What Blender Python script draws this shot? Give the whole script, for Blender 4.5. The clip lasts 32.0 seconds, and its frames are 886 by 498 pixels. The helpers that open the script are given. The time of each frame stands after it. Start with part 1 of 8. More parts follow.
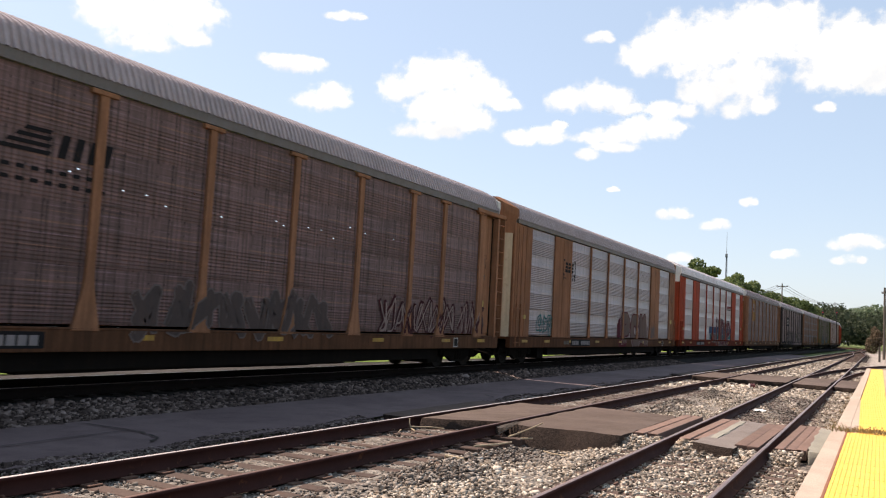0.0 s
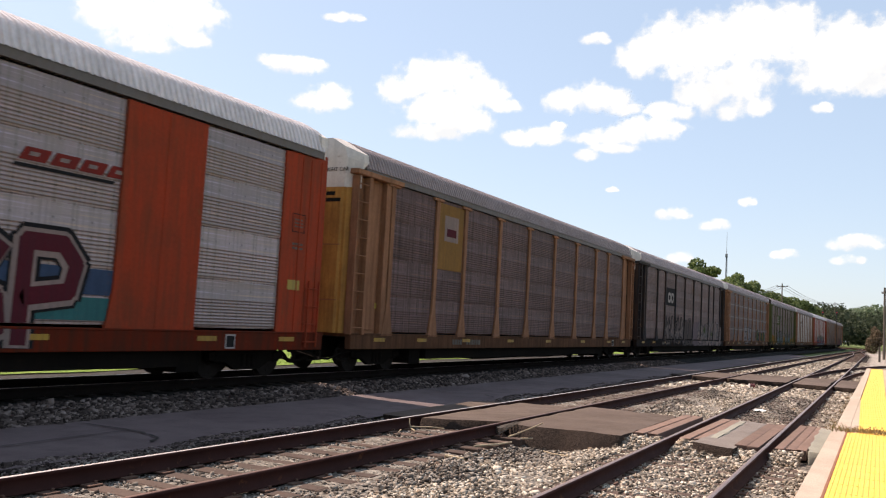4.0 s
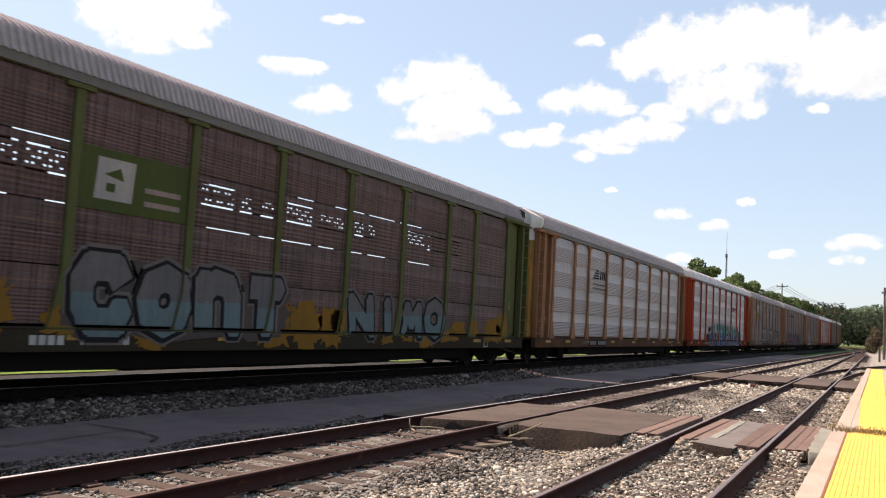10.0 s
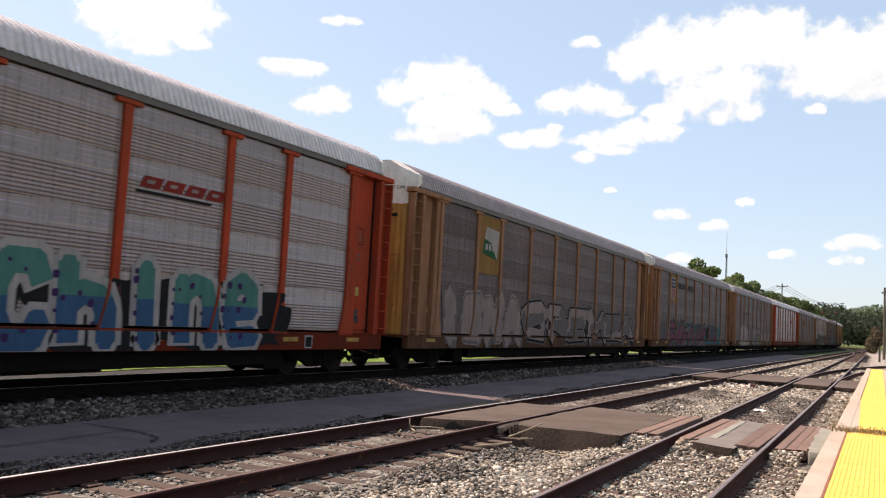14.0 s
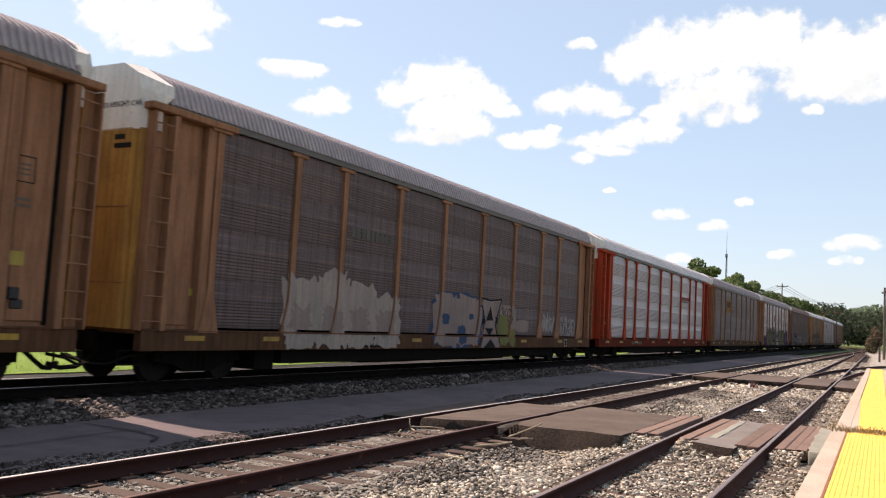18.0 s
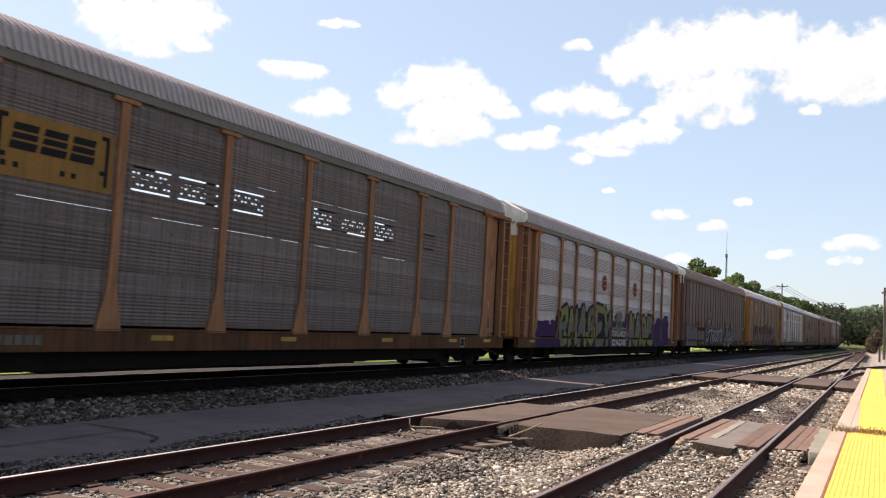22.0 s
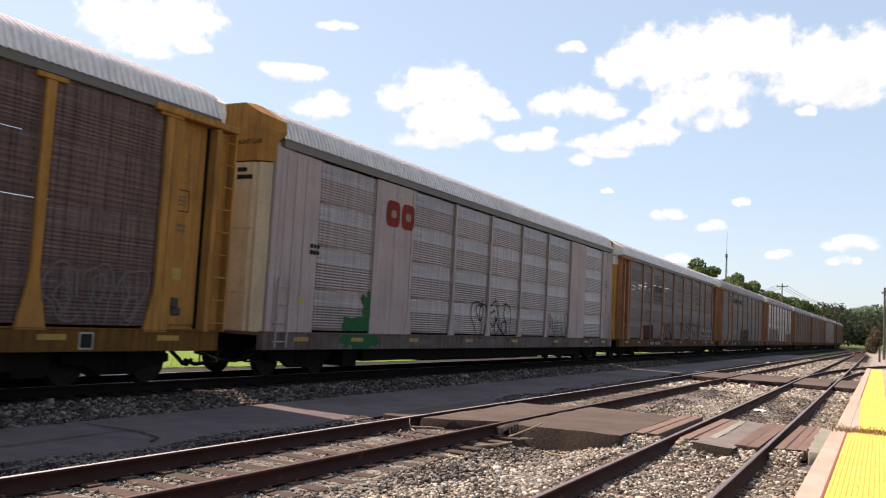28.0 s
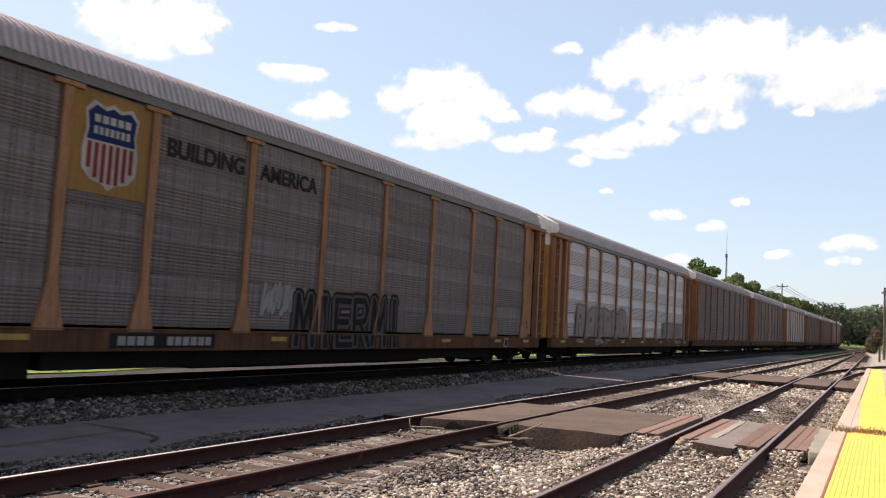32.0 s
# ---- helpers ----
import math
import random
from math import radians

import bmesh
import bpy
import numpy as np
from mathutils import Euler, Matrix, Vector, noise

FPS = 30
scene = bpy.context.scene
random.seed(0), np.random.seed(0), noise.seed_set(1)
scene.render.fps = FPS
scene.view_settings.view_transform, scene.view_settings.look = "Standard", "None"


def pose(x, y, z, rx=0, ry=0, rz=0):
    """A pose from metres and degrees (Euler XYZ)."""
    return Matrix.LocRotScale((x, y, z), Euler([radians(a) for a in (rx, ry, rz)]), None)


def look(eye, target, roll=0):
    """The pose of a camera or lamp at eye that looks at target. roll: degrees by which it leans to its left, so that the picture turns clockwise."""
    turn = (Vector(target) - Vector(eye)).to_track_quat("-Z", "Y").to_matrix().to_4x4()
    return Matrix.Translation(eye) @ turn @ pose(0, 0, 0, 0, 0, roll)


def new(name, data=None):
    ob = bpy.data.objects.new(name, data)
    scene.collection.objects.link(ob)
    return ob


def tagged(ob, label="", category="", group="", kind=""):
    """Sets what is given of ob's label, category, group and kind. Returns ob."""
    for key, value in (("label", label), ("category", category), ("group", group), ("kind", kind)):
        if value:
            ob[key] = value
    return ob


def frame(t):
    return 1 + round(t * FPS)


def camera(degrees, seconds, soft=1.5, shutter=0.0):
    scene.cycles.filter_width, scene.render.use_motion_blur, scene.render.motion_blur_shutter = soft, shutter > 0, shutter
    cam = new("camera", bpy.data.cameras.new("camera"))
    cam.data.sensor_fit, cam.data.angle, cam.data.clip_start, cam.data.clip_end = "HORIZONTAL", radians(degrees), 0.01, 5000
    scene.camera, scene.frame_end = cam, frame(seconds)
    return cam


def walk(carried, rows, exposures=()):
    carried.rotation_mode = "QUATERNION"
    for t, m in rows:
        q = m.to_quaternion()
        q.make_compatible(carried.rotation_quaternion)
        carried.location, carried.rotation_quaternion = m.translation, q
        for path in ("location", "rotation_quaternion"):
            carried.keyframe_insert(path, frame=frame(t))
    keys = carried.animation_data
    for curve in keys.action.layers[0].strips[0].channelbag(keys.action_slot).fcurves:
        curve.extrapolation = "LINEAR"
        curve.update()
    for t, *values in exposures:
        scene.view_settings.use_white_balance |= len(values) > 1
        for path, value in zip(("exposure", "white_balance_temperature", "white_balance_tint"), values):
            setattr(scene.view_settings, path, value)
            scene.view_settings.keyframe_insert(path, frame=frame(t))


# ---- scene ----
EXPO, KELVIN, TINT, SKYS, SUNS, CLOUDS, BEND = 0.83, 7620, 23.0, 0.12, 4.4, 0.65, 0.00006
# A freight train of covered car carriers rolls past a small station platform.
# x: to the right of the tracks, y: along the tracks, z: up; z = 0 is the main line's rail top.
cam = camera(54.61, 32.0, soft=1.15, shutter=0.1)
EYE = Vector((0.0, 0.0, 1.535))
VIEW = look(EYE, EYE + Vector((-0.46456, 0.88169, 0.08255)) * 10, roll=3.06)
walk(cam, [(0.0, VIEW), (32.0, VIEW)], exposures=[(0.0, EXPO, KELVIN, TINT), (32.0, EXPO, KELVIN, TINT)])

# ---- daylight ----
SUN_AZ, SUN_EL = radians(-77.4), radians(51)
SUN_DIR = Vector((math.sin(SUN_AZ) * math.cos(SUN_EL), math.cos(SUN_AZ) * math.cos(SUN_EL), math.sin(SUN_EL)))
world = bpy.data.worlds.new("sky")
scene.world = world
world.use_nodes = True
wn = world.node_tree.nodes
sky = wn.new("ShaderNodeTexSky")
sky.sky_type, sky.sun_disc = "NISHITA", False
sky.sun_elevation, sky.sun_rotation = SUN_EL, SUN_AZ
sky.altitude, sky.air_density, sky.dust_density, sky.ozone_density = 200, 1.0, 1.0, 2.6
wn["Background"].inputs["Strength"].default_value = SKYS
haze = wn.new("ShaderNodeMix")
haze.data_type = "RGBA"
haze.inputs[0].default_value = 0.60
haze.inputs[7].default_value = (2.30, 3.56, 4.66, 1)
world.node_tree.links.new(sky.outputs[0], haze.inputs[6])
world.node_tree.links.new(haze.outputs[2], wn["Background"].inputs["Color"])
sun = new("sun", bpy.data.lights.new("sun", "SUN"))
sun.data.energy, sun.data.angle, sun.data.color = SUNS, radians(0.53), (1.0, 0.955, 0.88)
sun.matrix_world = look(SUN_DIR * 50, (0, 0, 0))

# ---- materials ----
MATS = {}


def shader(name):
    m = bpy.data.materials.new(name)
    m.use_nodes = True
    t = m.node_tree
    b = t.nodes["Principled BSDF"]
    return m, t, b


def node(t, kind, **inputs):
    n = t.nodes.new(kind)
    for k, v in inputs.items():
        n.inputs[k].default_value = v
    return n


def mixed(t, fac, a, b, blend="MIX"):
    n = t.nodes.new("ShaderNodeMix")
    n.data_type, n.blend_type = "RGBA", blend
    for sock, v in ((n.inputs[0], fac), (n.inputs[6], a), (n.inputs[7], b)):
        if isinstance(v, bpy.types.NodeSocket):
            t.links.new(v, sock)
        elif isinstance(v, (int, float)):
            sock.default_value = v
        else:
            sock.default_value = (*v, 1)
    return n.outputs[2]


def ramp(t, fac, stops):
    n = t.nodes.new("ShaderNodeValToRGB")
    t.links.new(fac, n.inputs[0])
    while len(n.color_ramp.elements) < len(stops):
        n.color_ramp.elements.new(0.5)
    for e, (p, c) in zip(n.color_ramp.elements, stops):
        e.position = p
        e.color = (c, c, c, 1) if isinstance(c, (int, float)) else (*c, 1)
    return n.outputs[0]


def noise_at(t, coords, scale, detail=4.0, rough=0.6, stretch=(1, 1, 1)):
    mp = node(t, "ShaderNodeMapping")
    mp.inputs["Scale"].default_value = stretch
    t.links.new(coords, mp.inputs["Vector"])
    n = node(t, "ShaderNodeTexNoise", Scale=scale, Detail=detail, Roughness=rough)
    t.links.new(mp.outputs[0], n.inputs["Vector"])
    return n.outputs[0]


def weathered(name, col, dirt=(0.10, 0.075, 0.055), rust=(0.17, 0.07, 0.03), rough=0.6, metal=0.0, dirt_amount=0.5, rust_amount=0.2, grain=14.0, bump=0.15, streaks=True, vary=0.12, gloss=0.3):
    """Painted or bare metal, stone or timber with grain, streaks of dirt, stains and rust."""
    if name in MATS:
        return MATS[name]
    m, t, b = shader(name)
    tc = t.nodes.new("ShaderNodeTexCoord")
    info = t.nodes.new("ShaderNodeObjectInfo")
    shift = t.nodes.new("ShaderNodeVectorMath")
    shift.operation = "MULTIPLY_ADD"
    t.links.new(info.outputs["Random"], shift.inputs[0])
    shift.inputs[1].default_value = (37, 53, 71)
    t.links.new(tc.outputs["Object"], shift.inputs[2])
    p = shift.outputs[0]
    fine = noise_at(t, p, grain, 5, 0.7)
    broad = noise_at(t, p, 0.9, 4, 0.6)
    c = mixed(t, ramp(t, fine, [(0.3, 0.0), (0.75, 1.0)]), tuple(v * 0.86 for v in col), tuple(min(1, v * 1.1) for v in col))
    streak = noise_at(t, p, 2.6, 5, 0.65, (3.0, 3.0, 0.22) if streaks else (1, 1, 1))
    c = mixed(t, ramp(t, streak, [(0.42, 0.0), (0.75, dirt_amount)]), c, dirt)
    c = mixed(t, ramp(t, broad, [(0.4, 0.0), (0.8, dirt_amount * 0.8)]), c, dirt)
    spots = noise_at(t, p, 5.0, 6, 0.75)
    c = mixed(t, ramp(t, spots, [(0.6, 0.0), (0.68, rust_amount)]), c, rust)
    v = t.nodes.new("ShaderNodeMath")
    v.operation = "MULTIPLY_ADD"
    t.links.new(info.outputs["Random"], v.inputs[0])
    v.inputs[1].default_value, v.inputs[2].default_value = vary, 1 - vary / 2
    hsv = t.nodes.new("ShaderNodeHueSaturation")
    t.links.new(c, hsv.inputs["Color"])
    t.links.new(v.outputs[0], hsv.inputs["Value"])
    t.links.new(hsv.outputs[0], b.inputs["Base Color"])
    b.inputs["Metallic"].default_value = metal
    b.inputs["Specular IOR Level"].default_value = gloss
    r = t.nodes.new("ShaderNodeMapRange")
    r.inputs["To Min"].default_value, r.inputs["To Max"].default_value = max(0.05, rough - 0.12), min(1, rough + 0.15)
    t.links.new(streak, r.inputs["Value"])
    t.links.new(r.outputs[0], b.inputs["Roughness"])
    bp = node(t, "ShaderNodeBump", Strength=bump, Distance=0.01)
    t.links.new(fine, bp.inputs["Height"])
    t.links.new(bp.outputs[0], b.inputs["Normal"])
    MATS[name] = m
    return m


def ground_mat(name, cols, scale, bump, rough=0.95, dist=0.03, cell=0.0):
    """Loose or paved ground: two colours by broad noise, fine grain, and stones where cell is given."""
    if name in MATS:
        return MATS[name]
    m, t, b = shader(name)
    tc = t.nodes.new("ShaderNodeTexCoord")
    p = tc.outputs["Object"]
    broad = noise_at(t, p, 0.35, 5, 0.6)
    mid = noise_at(t, p, 2.2, 5, 0.65)
    fine = noise_at(t, p, scale, 5, 0.7)
    c = mixed(t, ramp(t, broad, [(0.35, 0.0), (0.65, 1.0)]), cols[0], cols[1])
    c = mixed(t, ramp(t, mid, [(0.45, 0.0), (0.75, 0.6)]), c, cols[2])
    c = mixed(t, 0.5, c, ramp(t, fine, [(0.3, 0.25), (0.7, 0.75)]), "OVERLAY")
    height = fine
    if cell:
        vo = node(t, "ShaderNodeTexVoronoi", Scale=cell)
        t.links.new(p, vo.inputs["Vector"])
        sep = t.nodes.new("ShaderNodeSeparateColor")
        t.links.new(vo.outputs["Color"], sep.inputs[0])
        c = mixed(t, 0.75, c, ramp(t, sep.outputs[0], [(0.0, 0.18), (1.0, 0.85)]), "OVERLAY")
        height = vo.outputs["Distance"]
    t.links.new(c, b.inputs["Base Color"])
    b.inputs["Roughness"].default_value = rough
    b.inputs["Specular IOR Level"].default_value = 0.12
    bp = node(t, "ShaderNodeBump", Strength=bump, Distance=dist)
    t.links.new(height, bp.inputs["Height"])
    t.links.new(bp.outputs[0], b.inputs["Normal"])
    MATS[name] = m
    return m


def island_mat(name, cols, rough=0.9, grain=30.0, bump=0.3, stain=0.0):
    """Pieces joined in one mesh, each with its own shade."""
    if name in MATS:
        return MATS[name]
    m, t, b = shader(name)
    geo = t.nodes.new("ShaderNodeNewGeometry")
    tc = t.nodes.new("ShaderNodeTexCoord")
    r = t.nodes.new("ShaderNodeValToRGB")
    while len(r.color_ramp.elements) < len(cols):
        r.color_ramp.elements.new(0.5)
    for i, (e, c) in enumerate(zip(r.color_ramp.elements, cols)):
        e.position, e.color = i / (len(cols) - 1), (*c, 1)
    t.links.new(geo.outputs["Random Per Island"], r.inputs[0])
    fine = noise_at(t, tc.outputs["Object"], grain, 3, 0.6)
    c = mixed(t, 0.35, r.outputs[0], ramp(t, fine, [(0.3, 0.3), (0.7, 0.75)]), "OVERLAY")
    if stain:
        patch = noise_at(t, tc.outputs["Object"], 0.55, 5, 0.62)
        c = mixed(t, ramp(t, patch, [(0.50, 0.0), (0.70, stain)]), c, tuple(v * 0.4 for v in cols[1]))
    t.links.new(c, b.inputs["Base Color"])
    b.inputs["Roughness"].default_value = rough
    b.inputs["Specular IOR Level"].default_value = 0.12
    bp = node(t, "ShaderNodeBump", Strength=bump, Distance=0.01)
    t.links.new(fine, bp.inputs["Height"])
    t.links.new(bp.outputs[0], b.inputs["Normal"])
    MATS[name] = m
    return m


def leaf_mat(name, cols):
    if name in MATS:
        return MATS[name]
    m = island_mat(name, cols, rough=0.6, grain=4, bump=0.1)
    t = m.node_tree
    b = t.nodes["Principled BSDF"]
    src = b.inputs["Base Color"].links[0].from_socket
    tr = t.nodes.new("ShaderNodeBsdfTranslucent")
    t.links.new(src, tr.inputs[0])
    mx = t.nodes.new("ShaderNodeMixShader")
    mx.inputs[0].default_value = 0.35
    t.links.new(b.outputs[0], mx.inputs[1])
    t.links.new(tr.outputs[0], mx.inputs[2])
    t.links.new(mx.outputs[0], t.nodes["Material Output"].inputs[0])
    return m


# ---- small mesh tools ----
def link(name, me, material=None, parent=None, label="", m=None):
    ob = new(name, me)
    if material and not me.materials:
        me.materials.append(material)
    if parent:
        ob.parent = parent
    if m is not None:
        ob.matrix_basis = m
    if label:
        ob["label"] = label
    return ob


def mesh_of(bm, name):
    me = bpy.data.meshes.new(name)
    bm.to_mesh(me)
    bm.free()
    return me


def part(name, bm, material, parent, label="", m=None):
    return link(name, mesh_of(bm, name), material, parent, label, m)


def box(bm, x0, x1, y0, y1, z0, z1, bevel=0.0):
    r = bmesh.ops.create_cube(bm, size=1.0, matrix=Matrix.Translation(((x0 + x1) / 2, (y0 + y1) / 2, (z0 + z1) / 2)) @ Matrix.Diagonal((x1 - x0, y1 - y0, z1 - z0, 1)))
    if bevel:
        es = list({e for v in r["verts"] for e in v.link_edges})
        bmesh.ops.bevel(bm, geom=es, offset=bevel, segments=1, affect="EDGES")
    return bm


def boxes(*bs, bevel=0.0):
    bm = bmesh.new()
    for b in bs:
        box(bm, *b, bevel=bevel)
    return bm


def tube(bm, a, b, r0, r1=None, n=8):
    a, b = Vector(a), Vector(b)
    d = b - a
    q = d.to_track_quat("Z", "Y").to_matrix().to_4x4()
    bmesh.ops.create_cone(bm, cap_ends=True, segments=n, radius1=r0, radius2=r0 if r1 is None else r1, depth=d.length, matrix=Matrix.Translation((a + b) / 2) @ q)
    return bm


def slab(bm, outline, thick, axis="x", at=0.0):
    """A plate with the outline (two coordinates each) and thickness, its back at `at` on the axis."""
    def put(u, v, w):
        return {"x": (w, u, v), "y": (u, w, v), "z": (u, v, w)}[axis]
    lo = [bm.verts.new(put(u, v, at)) for u, v in outline]
    hi = [bm.verts.new(put(u, v, at + thick)) for u, v in outline]
    n = len(lo)
    bm.faces.new(lo)
    bm.faces.new(hi[::-1])
    for i in range(n):
        bm.faces.new((lo[i], hi[i], hi[(i + 1) % n], lo[(i + 1) % n]))
    bmesh.ops.recalc_face_normals(bm, faces=bm.faces[:])
    return bm


def raw_mesh(name, verts, faces):
    """A mesh from arrays; all faces have the same number of corners."""
    verts, faces = np.asarray(verts, np.float32), np.asarray(faces, np.int32)
    me = bpy.data.meshes.new(name)
    n, k = faces.shape
    me.vertices.add(len(verts))
    me.vertices.foreach_set("co", verts.ravel())
    me.loops.add(n * k)
    me.loops.foreach_set("vertex_index", faces.ravel())
    me.polygons.add(n)
    me.polygons.foreach_set("loop_start", np.arange(0, n * k, k, dtype=np.int32))
    me.update(calc_edges=True)
    me.validate()
    return me


# ---- the lines of the tracks ----
def trace(kind):
    """Points each 2 m along the main line's centre: straight, then a long bend to the left in the woods."""
    x, y, h, out = -13.95, -160.0, 0.0, []
    for i in range(640):
        s = -160.0 + 2 * i
        out.append((x, y, h))
        if s < 30:
            h = 0.0
        elif s < 232:
            h += 2 * BEND
        elif h > -0.55:
            h -= 2 / 170.0
        x += 2 * math.sin(h)
        y += 2 * math.cos(h)
    return np.array(out)


LINE = trace("main")


def on_line(s, off=0.0):
    """Place and heading at s metres along the main line, off metres to its right."""
    f = min(max((s + 160) / 2, 0), len(LINE) - 1.001)
    i = int(f)
    a = LINE[i] + (LINE[i + 1] - LINE[i]) * (f - i)
    return a[0] + off * math.cos(a[2]), a[1] - off * math.sin(a[2]), a[2]


def siding(y):
    """Centre of the siding by the platform; far off it joins the middle track."""
    x = -2.35 - 0.0125 * y
    w = min(max((y - 130) / 70, 0), 1)
    w = w * w * (3 - 2 * w)
    return x + (on_line(y, 7.1)[0] - x) * w


def spur(y):
    """Centre of the track that leaves the siding to the right."""
    d = max(0, y - 40)
    return siding(40) - 0.0125 * (y - 40) + 0.0026 * d * d


MAIN = [on_line(s)[:2] for s in np.arange(-60, 420, 2.0)]
MIDDLE = [on_line(s, 7.1)[:2] for s in np.arange(-20, 420, 2.0)]
SIDING = [(siding(y), y) for y in np.arange(-10, 203, 1.5)]
SPUR = [(spur(y), y) for y in np.arange(40, 110, 1.5)]
Z_MAIN, Z_MID = 0.0, -0.205
# ---- tracks ----
M_RAIL = weathered("rail steel", (0.046, 0.016, 0.013), dirt=(0.022, 0.010, 0.008), rough=0.8, metal=0.0, rust_amount=0.5, streaks=False, gloss=0.12)
M_RUSTTOP = weathered("rusty rail head", (0.20, 0.12, 0.10), dirt=(0.11, 0.06, 0.05), rough=0.42, metal=0.6, dirt_amount=0.5, rust_amount=0.3, streaks=False)
M_WORNTOP = weathered("worn rail head", (0.30, 0.22, 0.20), dirt=(0.16, 0.10, 0.085), rough=0.42, metal=0.7, dirt_amount=0.6, rust_amount=0.3, streaks=False)
M_RAILTOP = weathered("polished rail head", (0.62, 0.56, 0.55), dirt=(0.34, 0.27, 0.24), rough=0.42, metal=0.6, dirt_amount=0.4, rust_amount=0.1, streaks=False)
M_TIE = weathered("old tie timber", (0.082, 0.050, 0.038), dirt=(0.042, 0.027, 0.021), rough=0.95, dirt_amount=0.5, rust_amount=0.25, bump=0.6, streaks=False, vary=0.5)
# main line rails: the train's shade is put into this near-black steel
M_SHADERAIL = weathered("rail steel darkened for shade", (0.010, 0.007, 0.006), dirt=(0.006, 0.005, 0.004), rough=0.9, rust_amount=0.1, streaks=False, gloss=0.05)
M_PLATE = weathered("rusty tie plate", (0.13, 0.065, 0.045), rough=0.85, metal=0.2, rust_amount=0.5, streaks=False)


def rail_profile():
    half = [(0.0, 0.0), (0.028, 0.0), (0.036, -0.010), (0.036, -0.032), (0.009, -0.045), (0.009, -0.145), (0.07, -0.165), (0.07, -0.18)]
    return half + [(-x, z) for x, z in half[:0:-1]]


def sweep(points, off, z, prof):
    """A bar with the profile along the points, off metres to their right."""
    p = np.array(points, float)
    d = np.gradient(p, axis=0)
    d /= np.linalg.norm(d, axis=1)[:, None]
    nrm = np.c_[d[:, 1], -d[:, 0]]
    k = len(prof)
    verts = np.concatenate([np.c_[p + nrm * (off + x), np.full(len(p), z + dz)] for x, dz in prof])
    n = len(p)
    faces = [(a * n + i, a * n + i + 1, b * n + i + 1, b * n + i) for a in range(k) for b in [(a + 1) % k] for i in range(n - 1)]
    return raw_mesh("rail", verts, faces)


def lay_rail(points, off, z, track, top, side):
    me = sweep(points, off, z, rail_profile())
    me.materials.append(side)
    me.materials.append(top)
    n = len(points) - 1
    k = len(rail_profile())
    idx = np.zeros(len(me.polygons), np.int32)
    idx[:n] = 1
    idx[(k - 1) * n:] = 1
    me.polygons.foreach_set("material_index", idx)
    rail = new("rail", me)
    rail.parent = track
    return rail


def tie_mesh(i):
    rnd = random.Random(i)
    bm = bmesh.new()
    L = 1.3 + rnd.uniform(-0.05, 0.05)
    box(bm, -L, L, -0.115, 0.115, -0.16, 0.0, bevel=0.012)
    for v in bm.verts:
        v.co += Vector((rnd.uniform(-0.012, 0.012), rnd.uniform(-0.01, 0.01), rnd.uniform(-0.008, 0.004)))
    return mesh_of(bm, "tie")


TIES = [tie_mesh(i) for i in range(6)]
PLATE = mesh_of(boxes((-0.17, 0.17, -0.095, 0.095, 0.0, 0.02), (-0.12, -0.09, -0.06, -0.03, 0.02, 0.05), (0.09, 0.12, 0.03, 0.06, 0.02, 0.05), bevel=0.004), "tie_plate")
for me in TIES:
    me.materials.append(M_TIE)
PLATE.materials.append(M_PLATE)
# main line ties and plates, coloured dark for the shade under the train
M_SHADETIE = weathered("tie timber darkened for shade", (0.022, 0.017, 0.014), dirt=(0.014, 0.011, 0.010), rough=0.95, rust_amount=0.1, bump=0.5, streaks=False, gloss=0.1)
SHADEPLATE = PLATE.copy()
SHADEPLATE.materials[0] = M_SHADETIE
SHADETIES = [tie_mesh(20 + i) for i in range(3)]
for me in SHADETIES:
    me.materials.append(M_SHADETIE)


def along(points, step):
    p = np.array(points, float)
    s = np.r_[0, np.cumsum(np.linalg.norm(np.diff(p, axis=0), axis=1))]
    for q in np.arange(0, s[-1], step):
        x, y = np.interp(q, s, p[:, 0]), np.interp(q, s, p[:, 1])
        x2, y2 = np.interp(q + 0.5, s, p[:, 0]), np.interp(q + 0.5, s, p[:, 1])
        yield x, y, -math.atan2(x2 - x, max(y2 - y, 1e-6))


def track(name, points, z, label, near=(0, 0), skip=(), top=None, ties=None):
    root = tagged(new(name), label, "railway track", "railway tracks", "structure")
    for off in (-0.7525, 0.7525):
        lay_rail(points, off, z, root, (top if off > 0 or name != "railway_track_middle" else None) or M_RAILTOP, M_SHADERAIL if ties else M_RAIL)
    rnd = random.Random(len(points))
    vs, fs = [], []
    for x, y, a in along(points, 0.52):
        if any(lo < y < hi for lo, hi in skip):
            continue
        a += rnd.uniform(-0.015, 0.015)
        m = Matrix.Translation((x + rnd.uniform(-0.03, 0.03), y, z - 0.195 + rnd.uniform(-0.008, 0.0))) @ Matrix.Rotation(a, 4, "Z")
        if near[0] < y < near[1]:
            link("tie", rnd.choice(ties or TIES), None, root, m=m)
            for off in (-0.7525, 0.7525):
                link("tie_plate", SHADEPLATE if ties else PLATE, None, root, m=m @ Matrix.Translation((off, 0, 0.001)))
        else:
            b = len(vs)
            for dx in (-1.3, 1.3):
                for dy in (-0.115, 0.115):
                    for dz in (-0.15, 0):
                        vs.append(m @ Vector((dx, dy, dz)))
            fs += [[b + i for i in f] for f in ((0, 1, 3, 2), (4, 6, 7, 5), (0, 4, 5, 1), (2, 3, 7, 6), (1, 5, 7, 3))]
    if vs:
        tagged(link("far_ties", raw_mesh("far_ties", vs, fs), (ties or TIES)[0].materials[0], root), kind="stuff")
    return root


